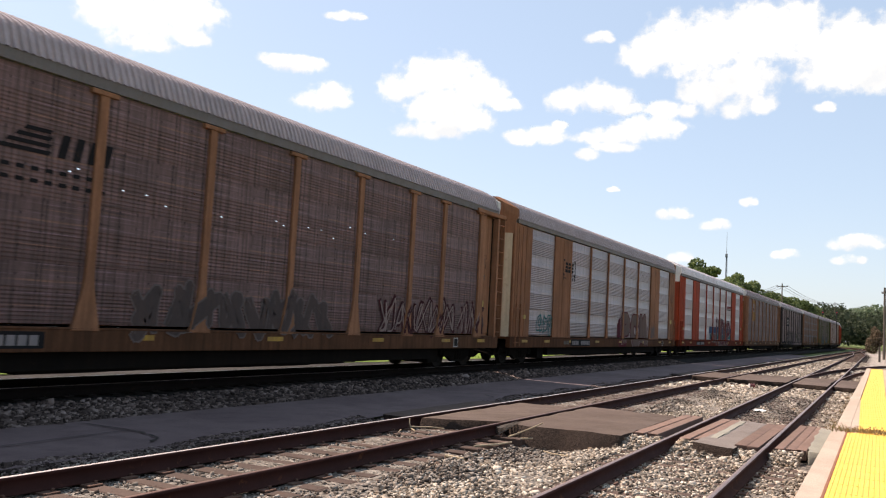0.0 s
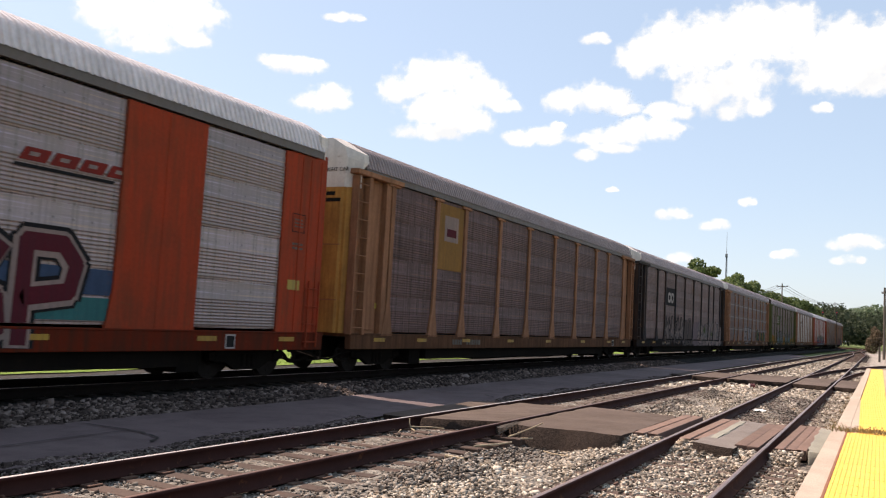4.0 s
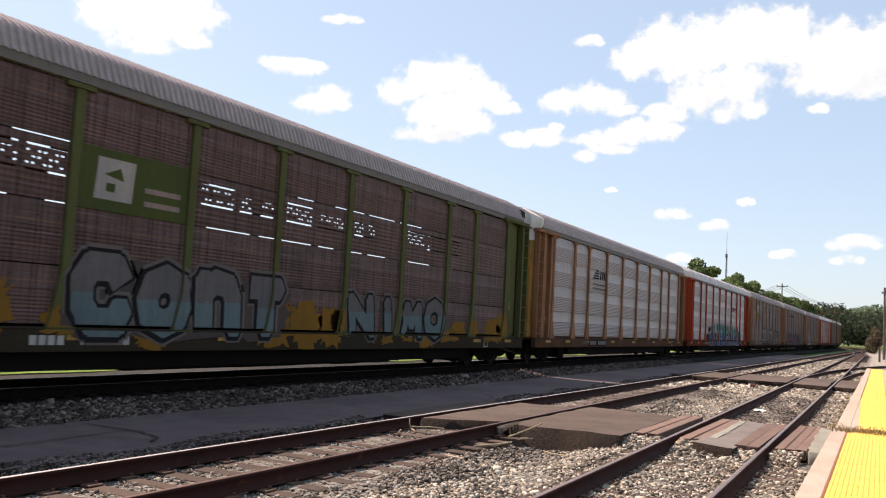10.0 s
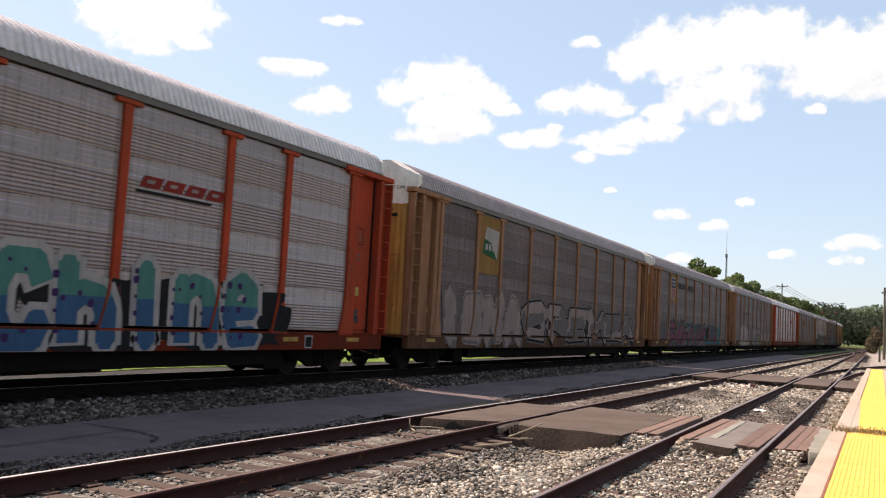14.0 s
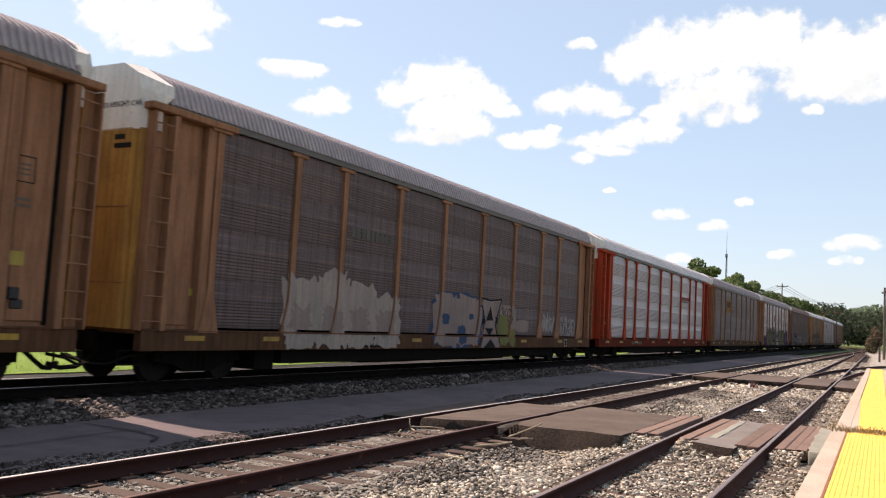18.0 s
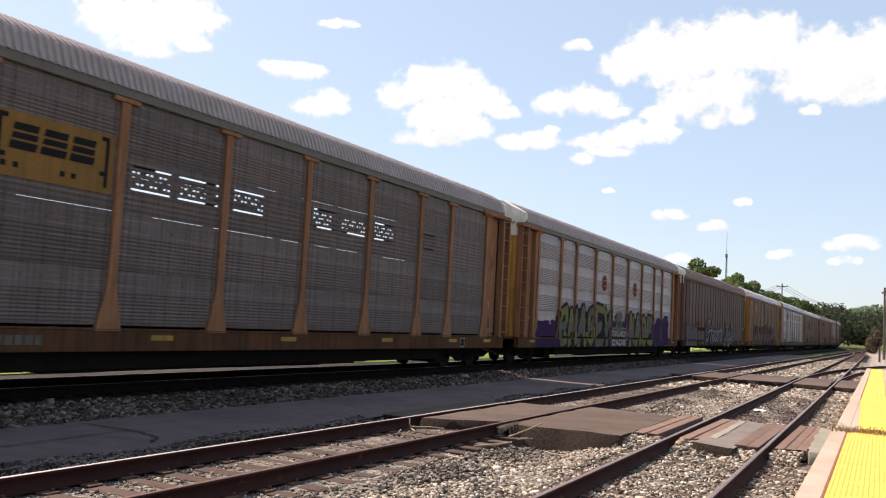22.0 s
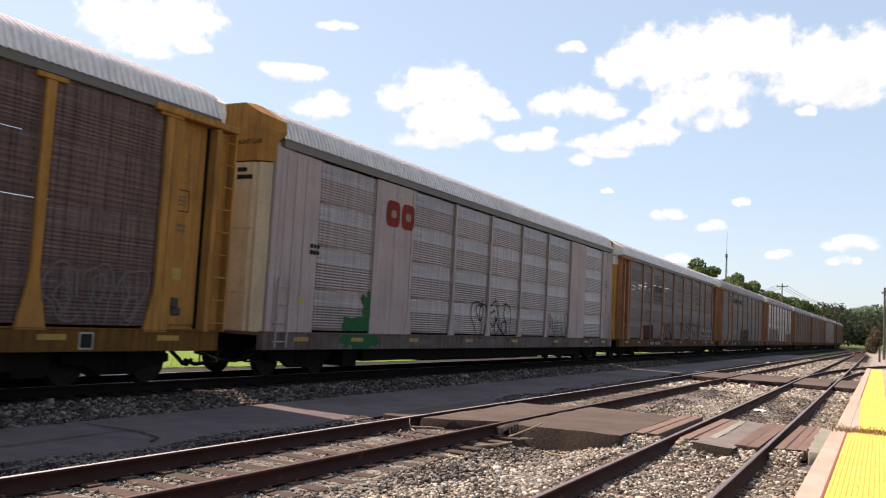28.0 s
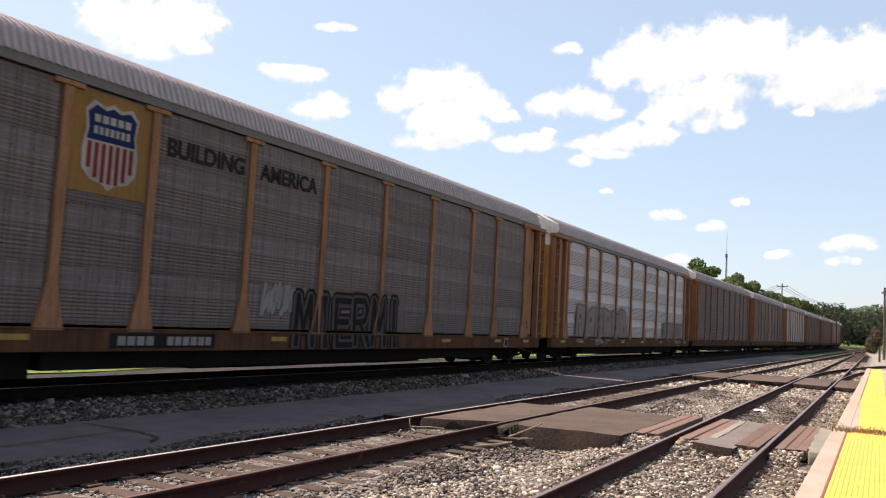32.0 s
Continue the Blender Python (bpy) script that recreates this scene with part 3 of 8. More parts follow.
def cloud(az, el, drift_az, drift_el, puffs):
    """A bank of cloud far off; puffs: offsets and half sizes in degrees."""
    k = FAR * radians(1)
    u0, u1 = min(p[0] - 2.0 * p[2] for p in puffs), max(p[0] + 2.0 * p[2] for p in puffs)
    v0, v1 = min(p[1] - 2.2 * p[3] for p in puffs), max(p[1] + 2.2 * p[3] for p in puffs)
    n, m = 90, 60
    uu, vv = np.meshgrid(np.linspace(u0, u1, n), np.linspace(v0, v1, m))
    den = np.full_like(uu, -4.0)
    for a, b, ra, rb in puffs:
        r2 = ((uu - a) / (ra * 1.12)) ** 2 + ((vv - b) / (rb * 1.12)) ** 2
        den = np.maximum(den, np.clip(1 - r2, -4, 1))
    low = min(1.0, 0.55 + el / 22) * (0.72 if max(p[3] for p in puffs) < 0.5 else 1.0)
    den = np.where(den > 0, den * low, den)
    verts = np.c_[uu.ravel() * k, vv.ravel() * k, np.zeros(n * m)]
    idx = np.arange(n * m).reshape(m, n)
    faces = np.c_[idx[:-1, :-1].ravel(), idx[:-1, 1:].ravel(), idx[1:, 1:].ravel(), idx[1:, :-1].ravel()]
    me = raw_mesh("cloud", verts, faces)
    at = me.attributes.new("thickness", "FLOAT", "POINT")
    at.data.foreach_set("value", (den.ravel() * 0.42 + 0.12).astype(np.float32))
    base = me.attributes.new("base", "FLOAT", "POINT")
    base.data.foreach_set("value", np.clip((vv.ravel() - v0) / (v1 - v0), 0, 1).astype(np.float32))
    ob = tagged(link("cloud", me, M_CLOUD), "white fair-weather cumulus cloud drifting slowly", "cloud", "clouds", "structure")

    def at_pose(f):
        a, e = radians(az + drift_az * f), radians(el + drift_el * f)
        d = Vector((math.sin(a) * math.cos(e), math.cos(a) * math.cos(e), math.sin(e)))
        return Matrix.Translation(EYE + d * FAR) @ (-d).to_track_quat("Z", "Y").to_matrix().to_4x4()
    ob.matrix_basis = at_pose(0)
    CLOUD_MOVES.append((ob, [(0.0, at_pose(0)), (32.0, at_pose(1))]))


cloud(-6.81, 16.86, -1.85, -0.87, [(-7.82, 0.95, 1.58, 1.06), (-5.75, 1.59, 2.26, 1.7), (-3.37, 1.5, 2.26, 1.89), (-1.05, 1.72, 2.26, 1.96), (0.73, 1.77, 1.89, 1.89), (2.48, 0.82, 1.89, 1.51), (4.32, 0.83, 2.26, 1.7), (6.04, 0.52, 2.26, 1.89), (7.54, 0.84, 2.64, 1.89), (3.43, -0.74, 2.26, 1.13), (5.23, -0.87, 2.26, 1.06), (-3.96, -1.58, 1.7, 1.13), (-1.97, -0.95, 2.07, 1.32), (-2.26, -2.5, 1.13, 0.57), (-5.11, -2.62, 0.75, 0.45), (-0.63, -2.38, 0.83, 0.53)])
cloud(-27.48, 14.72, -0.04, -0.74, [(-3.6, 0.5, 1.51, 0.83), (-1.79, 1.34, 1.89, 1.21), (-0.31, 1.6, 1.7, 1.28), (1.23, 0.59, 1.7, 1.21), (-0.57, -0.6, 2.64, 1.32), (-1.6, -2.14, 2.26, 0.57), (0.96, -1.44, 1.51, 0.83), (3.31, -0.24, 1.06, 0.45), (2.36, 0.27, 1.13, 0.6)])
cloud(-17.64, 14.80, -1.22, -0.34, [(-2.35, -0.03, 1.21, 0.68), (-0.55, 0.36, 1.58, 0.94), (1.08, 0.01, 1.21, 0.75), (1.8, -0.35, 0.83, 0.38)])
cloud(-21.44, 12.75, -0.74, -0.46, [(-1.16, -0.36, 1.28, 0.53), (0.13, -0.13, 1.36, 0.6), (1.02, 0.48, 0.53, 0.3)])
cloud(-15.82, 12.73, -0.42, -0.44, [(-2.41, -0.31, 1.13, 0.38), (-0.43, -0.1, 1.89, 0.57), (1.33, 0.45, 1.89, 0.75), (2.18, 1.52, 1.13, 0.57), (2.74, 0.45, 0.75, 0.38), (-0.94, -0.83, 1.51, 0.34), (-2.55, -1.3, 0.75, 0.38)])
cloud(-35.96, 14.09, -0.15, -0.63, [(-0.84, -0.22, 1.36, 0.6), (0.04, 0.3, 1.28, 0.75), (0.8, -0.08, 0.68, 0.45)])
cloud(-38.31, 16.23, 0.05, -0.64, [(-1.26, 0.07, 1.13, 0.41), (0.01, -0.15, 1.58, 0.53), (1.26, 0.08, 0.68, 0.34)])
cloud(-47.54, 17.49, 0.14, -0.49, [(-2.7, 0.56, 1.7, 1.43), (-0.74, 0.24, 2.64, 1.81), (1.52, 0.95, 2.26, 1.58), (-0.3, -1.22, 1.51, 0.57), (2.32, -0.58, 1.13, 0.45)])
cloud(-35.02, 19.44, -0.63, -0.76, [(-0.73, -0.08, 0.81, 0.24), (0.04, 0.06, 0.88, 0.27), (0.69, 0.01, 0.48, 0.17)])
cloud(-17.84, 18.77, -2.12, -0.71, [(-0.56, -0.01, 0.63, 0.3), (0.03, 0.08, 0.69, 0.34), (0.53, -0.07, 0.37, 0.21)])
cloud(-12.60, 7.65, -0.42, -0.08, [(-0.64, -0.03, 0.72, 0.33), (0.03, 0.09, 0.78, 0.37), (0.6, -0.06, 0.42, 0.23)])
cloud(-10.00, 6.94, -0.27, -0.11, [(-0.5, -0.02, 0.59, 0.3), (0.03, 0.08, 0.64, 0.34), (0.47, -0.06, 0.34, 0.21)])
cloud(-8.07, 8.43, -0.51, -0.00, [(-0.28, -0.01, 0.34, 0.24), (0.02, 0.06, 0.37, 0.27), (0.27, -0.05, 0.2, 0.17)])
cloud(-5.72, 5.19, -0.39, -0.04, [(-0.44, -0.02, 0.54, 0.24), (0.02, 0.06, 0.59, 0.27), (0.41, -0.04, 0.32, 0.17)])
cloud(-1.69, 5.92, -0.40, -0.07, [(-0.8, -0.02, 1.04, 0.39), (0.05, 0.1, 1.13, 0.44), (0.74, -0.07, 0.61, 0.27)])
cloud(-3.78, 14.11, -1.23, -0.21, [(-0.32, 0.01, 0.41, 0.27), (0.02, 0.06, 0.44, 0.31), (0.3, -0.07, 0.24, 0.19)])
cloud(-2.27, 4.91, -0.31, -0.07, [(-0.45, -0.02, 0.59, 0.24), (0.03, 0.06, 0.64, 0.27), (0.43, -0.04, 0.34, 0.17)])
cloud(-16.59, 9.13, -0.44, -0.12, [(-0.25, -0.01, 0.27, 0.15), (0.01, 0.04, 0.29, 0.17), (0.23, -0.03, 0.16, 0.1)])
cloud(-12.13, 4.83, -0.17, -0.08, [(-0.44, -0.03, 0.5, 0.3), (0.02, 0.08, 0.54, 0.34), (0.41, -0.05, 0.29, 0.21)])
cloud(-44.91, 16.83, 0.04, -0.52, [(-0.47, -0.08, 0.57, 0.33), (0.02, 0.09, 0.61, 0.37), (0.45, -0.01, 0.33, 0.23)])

# ---- woods and trees ----
M_LEAF = leaf_mat("summer leaves", [(0.07, 0.092, 0.034), (0.10, 0.13, 0.05), (0.13, 0.168, 0.066), (0.17, 0.21, 0.09)])
M_LEAF2 = leaf_mat("pale summer leaves", [(0.10, 0.14, 0.055), (0.15, 0.19, 0.075), (0.20, 0.24, 0.10)])
# darker leaf copy: shade inside the woods is put into the colour
M_DEEPLEAF = leaf_mat("wood leaves darkened for shade", [(0.030, 0.040, 0.022), (0.042, 0.055, 0.030), (0.058, 0.070, 0.040)])
M_RIDGE = leaf_mat("ridge leaves paled for haze", [(0.11, 0.15, 0.085), (0.14, 0.18, 0.11), (0.17, 0.21, 0.13)])
M_DRYLEAF = leaf_mat("dry brush", [(0.13, 0.09, 0.06), (0.17, 0.125, 0.085), (0.12, 0.10, 0.06)])
M_BARK = weathered("bark", (0.10, 0.075, 0.055), dirt=(0.05, 0.04, 0.03), rough=0.95, bump=0.8, rust_amount=0.0)


def leaves(g, blobs, n, size):
    """Leaf clumps as small bent quads near the surface of the blobs (x, y, z, rx, rz)."""
    blobs = np.asarray(blobs)
    w = blobs[:, 3] ** 2
    b = blobs[g.choice(len(blobs), n, p=w / w.sum())]
    d = g.normal(size=(n, 3))
    d /= np.linalg.norm(d, axis=1)[:, None]
    r = g.uniform(0.55, 1.05, n) ** 0.6
    c = b[:, :3] + d * np.stack([b[:, 3], b[:, 3], b[:, 4]], 1) * r[:, None]
    u = g.normal(size=(n, 3))
    u /= np.linalg.norm(u, axis=1)[:, None]
    v = np.cross(u, d + 0.6 * g.normal(size=(n, 3)))
    v /= np.linalg.norm(v, axis=1)[:, None] + 1e-6
    s = (size * g.uniform(0.6, 1.4, n))[:, None]
    q = np.stack([c - u * s, c - v * s * 0.6 + d * s * 0.2, c + u * s, c + v * s * 0.6], 1)
    return q.reshape(-1, 3), np.arange(4 * n).reshape(n, 4)


def tree(x, y, z, h, r, seed, mat, n=1500, leaf=0.4, label="broad leafy green tree"):
    rnd = random.Random(seed)
    g = np.random.default_rng(seed)
    root = tagged(new("tree"), label, "tree", "trees")
    root.location = (x, y, z)
    bm = bmesh.new()
    tube(bm, (0, 0, -0.2), (rnd.uniform(-0.3, 0.3), 0, h * 0.55), h * 0.022, h * 0.012, 9)
    blobs = []
    for i in range(17):
        a = i * 2.4 + rnd.uniform(-0.4, 0.4)
        zz = h * rnd.uniform(0.42, 0.85)
        q = r * rnd.uniform(0.35, 0.8) * (1.15 - abs(zz / h - 0.6))
        p = (q * math.cos(a), q * math.sin(a), zz)
        tube(bm, (0, 0, h * rnd.uniform(0.25, 0.5)), p, h * 0.008, h * 0.003, 6)
        blobs.append((*p, r * rnd.uniform(0.16, 0.36), h * rnd.uniform(0.04, 0.085)))
    blobs.append((rnd.uniform(-0.2, 0.2) * r, 0, h * 0.90, r * 0.34, h * 0.08))
    part("trunk", bm, M_BARK, root)
    v, f = leaves(g, blobs, n, leaf)
    link("crown", raw_mesh("crown", v, f), mat, root)
    return root


def place(az, dist):
    a = radians(az)
    return math.sin(a) * dist, math.cos(a) * dist


# lone trees on the skyline: direction in degrees, distance, height, crown radius
x, y = place(-11.2, 150)
tree(x, y, -0.6, 15.0, 4.3, 11, M_LEAF, 5200, 0.24, "dark green tree rising above the train")
for i, (az, dist, h, r, mat) in enumerate(((-9.3, 190, 14.6, 4.5, M_LEAF2), (-8.5, 185, 15.2, 3.8, M_LEAF2), (-7.7, 190, 14.0, 4.0, M_LEAF2), (-7.0, 215, 13.3, 5, M_LEAF), (-6.4, 220, 13.2, 5, M_LEAF), (-5.7, 230, 12.7, 5, M_LEAF2), (-5.1, 235, 12.2, 5, M_LEAF), (-4.6, 240, 11.8, 4.5, M_LEAF), (-10.3, 175, 12.0, 4.0, M_LEAF))):
    x, y = place(az, dist)
    tree(x, y, -0.6, h, r, 20 + i, mat, 3400, 0.30, "leafy green tree behind the train")


def woods():
    """Wooded rise that closes the view at the far end of the line."""
    g = np.random.default_rng(8)
    blobs = []
    for i in range(420):
        az = g.uniform(-14.5, 7)
        dist = g.uniform(300, 470)
        x, y = place(az, dist)
        top = 1.95 + 0.25 * math.sin(az * 1.3) + (0.35 if az < -6 else 0)
        top *= 0.72 + 0.28 * (dist - 300) / 170
        h = math.tan(radians(top)) * dist + 1.5
        for k in range(4):
            blobs.append((x + g.normal() * 2.5, y + g.normal() * 2.5, h * g.uniform(0.25, 0.93), 4.2 * g.uniform(0.7, 1.2), h * 0.16 + 0.8))
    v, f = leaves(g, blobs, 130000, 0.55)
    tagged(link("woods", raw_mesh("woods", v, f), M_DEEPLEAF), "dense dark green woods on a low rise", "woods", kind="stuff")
    # a lighter wooded ridge beyond; distance haze is put into its leaf colour
    blobs = []
    for i in range(260):
        az = g.uniform(-16, 10)
        dist = g.uniform(640, 820)
        x, y = place(az, dist)
        h = math.tan(radians(2.15 + 0.22 * math.sin(az * 0.9 + 1) + (0.3 if az < -6 else 0))) * dist
        for k in range(4):
            blobs.append((x + g.normal() * 4, y + g.normal() * 4, h * g.uniform(0.45, 0.97), 8 * g.uniform(0.7, 1.2), h * 0.1 + 1))
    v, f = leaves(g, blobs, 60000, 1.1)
    tagged(link("wooded_ridge", raw_mesh("wooded_ridge", v, f), M_RIDGE), "pale green wooded ridge, haze put into its leaf colour", "woods", kind="stuff")
    blobs = []
    for i in range(70):
        az = g.uniform(-1.2, 9)
        dist = g.uniform(120, 230)
        x, y = place(az, dist)
        if abs(x - siding(min(y, 175))) < 5:
            continue
        h = dist * math.tan(radians(g.uniform(0.9, 1.75))) + 1.2
        for k in range(4):
            blobs.append((x + g.normal() * 1.2, y + g.normal() * 1.2, h * g.uniform(0.1, 0.9), 1.8 * g.uniform(0.7, 1.2), h * 0.2 + 0.3))
    v, f = leaves(g, blobs, 26000, 0.30)
    tagged(link("thicket", raw_mesh("thicket", v, f), M_LEAF2), "bright green bushes beside the siding", "bushes", kind="stuff")
    x, y = place(-1.05, 150)
    v, f = leaves(g, [(x, y, 1.2, 1.0, 1.4), (x + 0.8, y, 2.3, 0.9, 1.3), (x + 0.3, y + 1, 3.2, 0.6, 1.0)], 1600, 0.16)
    tagged(link("dry_bush", raw_mesh("dry_bush", v, f), M_DRYLEAF), "brownish half-dry bush beside the track", "bush")
    # far side of the meadow, low behind the train
    blobs = []
    for i in range(160):
        x, y = -78 - g.uniform(0, 30), g.uniform(-60, 235)
        for k in range(3):
            blobs.append((x + g.normal() * 2, y + g.normal() * 2, g.uniform(0.6, 4.6), 2.4, 1.6))
    v, f = leaves(g, blobs, 16000, 0.55)
    tagged(link("hedgerow", raw_mesh("hedgerow", v, f), M_LEAF), "green hedge along the far side of the meadow", "hedge", kind="stuff")


woods()

# ---- poles, wires, mast, signals ----
M_POLE = weathered("pole timber", (0.16, 0.125, 0.10), dirt=(0.09, 0.07, 0.055), rough=0.95, bump=0.5, rust_amount=0.0)
M_STEELGREY = weathered("grey steel", (0.30, 0.30, 0.31), dirt=(0.16, 0.15, 0.14), rough=0.55, metal=0.6, rust_amount=0.05)
M_BLACK = weathered("black enamel", (0.02, 0.019, 0.019), dirt=(0.06, 0.05, 0.045), rough=0.6, rust_amount=0.1)


def utility_pole(az, dist, top_deg, arm=1.2):
    x, y = place(az, dist)
    h = dist * math.tan(radians(top_deg)) + 1.535 + 0.6
    root = tagged(new("utility_pole"), "weathered timber utility pole with a crossarm", "utility pole", "utility poles")
    root.location = (x, y, -0.6)
    part("pole", tube(bmesh.new(), (0, 0, 0), (0, 0, h), 0.17, 0.12, 10), M_POLE, root)
    part("crossarm", boxes((-arm, arm, -0.06, 0.06, h - 0.75, h - 0.6), bevel=0.01), M_POLE, root)
    for q in (-0.9, -0.35, 0.35, 0.9):
        part("insulator", tube(bmesh.new(), (q * arm, 0, h - 0.6), (q * arm, 0, h - 0.45), 0.05, 0.035, 8), M_STEELGREY, root)
    return Vector((x, y, h - 0.6 - 0.45)), arm


p1 = utility_pole(-6.1, 205, 3.4)
p2 = utility_pole(-0.42, 118, 3.32, 0.35)
p3 = utility_pole(-9.9, 165, 3.0)
p4 = utility_pole(-3.1, 330, 2.35)


def wires(a, b, sag):
    for q in (-0.9, 0.0, 0.9):
        bm = bmesh.new()
        s, e = a[0] + Vector((q * a[1], 0, 0)), b[0] + Vector((q * b[1], 0, 0))
        pts = [s.lerp(e, i / 12) - Vector((0, 0, sag * 4 * (i / 12) * (1 - i / 12))) for i in range(13)]
        for u, v in zip(pts, pts[1:]):
            tube(bm, u, v, 0.045, None, 5)
        tagged(link("overhead_wire", mesh_of(bm, "overhead_wire"), M_STEELGREY), "pale overhead wire hung between utility poles", "wire", "overhead wires")


wires(p3, p1, 1.2)
wires(p1, p4, 1.5)


def mast():
    x, y = place(-9.43, 420)
    h = 420 * math.tan(radians(6.6)) + 2
    root = tagged(new("radio_mast"), "slender grey radio mast beyond the trees", "radio mast")
    root.location = (x, y, -1)
    for i in range(3):
        a = i * 2.094
        part("leg", tube(bmesh.new(), (0.75 * math.cos(a), 0.75 * math.sin(a), 0), (0.32 * math.cos(a), 0.32 * math.sin(a), h * 0.8), 0.11, 0.08, 6), M_STEELGREY, root)
    bm = bmesh.new()
    for j in range(22):
        z = h * 0.8 * j / 22
        for i in range(3):
            a, b = i * 2.094, (i + 1) * 2.094
            r = 0.75 - 0.43 * j / 22
            tube(bm, (r * math.cos(a), r * math.sin(a), z), (r * math.cos(b), r * math.sin(b), z + h * 0.036), 0.06, None, 4)
    part("lattice", bm, M_STEELGREY, root)
    part("pole", tube(bmesh.new(), (0, 0, 0), (0, 0, h * 0.78), 0.20, 0.16, 10), M_STEELGREY, root)
    part("antenna", tube(bmesh.new(), (0, 0, h * 0.79), (0, 0, h), 0.12, 0.05, 6), M_STEELGREY, root)
    part("antenna_array", boxes((-0.5, 0.5, -0.4, 0.4, h * 0.765, h * 0.795), bevel=0.05), M_STEELGREY, root)


mast()


def lamp_mat():
    m, t, b = shader("red signal lamp")
    b.inputs["Base Color"].default_value = (0.6, 0.03, 0.03, 1)
    b.inputs["Emission Color"].default_value = (1, 0.08, 0.06, 1)
    b.inputs["Emission Strength"].default_value = 0.10
    return m


M_RED = lamp_mat()


def signal(az, dist, top):
    x, y = place(az, dist)
    h = dist * math.tan(radians(top)) + 2.6
    root = tagged(new("railway_signal"), "tall railway signal showing a red light", "railway signal", "railway signals")
    root.location = (x, y, -0.6)
    part("mast", tube(bmesh.new(), (0, 0, 0), (0, 0, h), 0.08, 0.06, 8), M_BLACK, root)
    part("head", boxes((-0.24, 0.24, -0.12, 0.2, h - 0.35, h + 0.6), bevel=0.10), M_BLACK, root)
    bm = bmesh.new()
    tube(bm, (0, -0.13, h + 0.2), (0, -0.20, h + 0.2), 0.11, 0.10, 12)
    part("lamp", bm, M_RED, root, "glowing red signal lamp")


signal(-3.77, 205, 1.52)
signal(-3.0, 215, 1.55)
for az, dist, h in ((-0.66, 100, 1.55), (-0.15, 96, 1.4)):
    x, y = place(az, dist)
    root = tagged(new("marker_post"), "short dark timber post beside the path", "post", "posts by the path")
    root.location = (x, y, -0.45)
    part("post", boxes((-0.1, 0.1, -0.1, 0.1, 0, h), bevel=0.02), M_POLE, root)
    part("cap", boxes((-0.12, 0.12, -0.12, 0.12, h, h + 0.04), bevel=0.01), M_POLE, root)
# ---- the train ----
SPEED, PITCH = 16.602, 28.2
# centre of each car before the start, less its share of the pitch: the slack in the couplers
SLACK = (14.57, 14.29, 13.98, 13.84, 13.69, 13.61, 13.69, 13.65, 13.55, 13.61, 13.65, 13.66, 13.70, 13.70, 13.73, 13.85, 13.96, 13.99, 13.98, 14.07)
# small differences in the height of the roofs
LIFT = {0: 0.03, 2: 0.01, 8: -0.035, 9: -0.02, 11: -0.03, 12: -0.02, 17: 0.035}
STATIONS = (-11.65, -8.98, -7.0, -4.2, -1.42, 1.42, 4.2, 7.0, 8.98, 11.65)
ROWS_Z = (1.13, 2.12, 3.18, 4.24, 5.25)

PAINT = {
    "tan": (0.31, 0.142, 0.078), "yellow": (0.39, 0.172, 0.044), "red": (0.36, 0.046, 0.018), "orange": (0.40, 0.046, 0.018), "black": (0.022, 0.023, 0.027),
    "green": (0.078, 0.098, 0.034), "brown": (0.275, 0.118, 0.062), "white": (0.37, 0.28, 0.268), "umber": (0.128, 0.076, 0.061), "cream": (0.56, 0.44, 0.30), "gold": (0.46, 0.235, 0.062), "cap": (0.72, 0.655, 0.60),
}


def paint(kind):
    return weathered("car paint " + kind, PAINT[kind], dirt=tuple(v * 0.6 for v in PAINT[kind]) if kind in ("white", "cream", "cap") else (0.085, 0.043, 0.024), rough=0.72, dirt_amount=0.62, rust_amount=0.4, bump=0.08, gloss=0.07)


def grimy_shaded(kind):
    # grime and the shade low on the car, both put into this darker paint
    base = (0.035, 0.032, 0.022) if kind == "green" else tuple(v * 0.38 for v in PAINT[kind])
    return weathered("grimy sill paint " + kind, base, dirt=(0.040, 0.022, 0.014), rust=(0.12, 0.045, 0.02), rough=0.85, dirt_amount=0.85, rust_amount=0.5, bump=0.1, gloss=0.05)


PANEL = {"silver": (0.305, 0.224, 0.214), "steel": (0.268, 0.193, 0.185), "grey": (0.143, 0.095, 0.090), "ash": (0.150, 0.112, 0.107), "dark": (0.182, 0.108, 0.099), "rusty": (0.142, 0.083, 0.076), "umber": (0.116, 0.065, 0.057)}


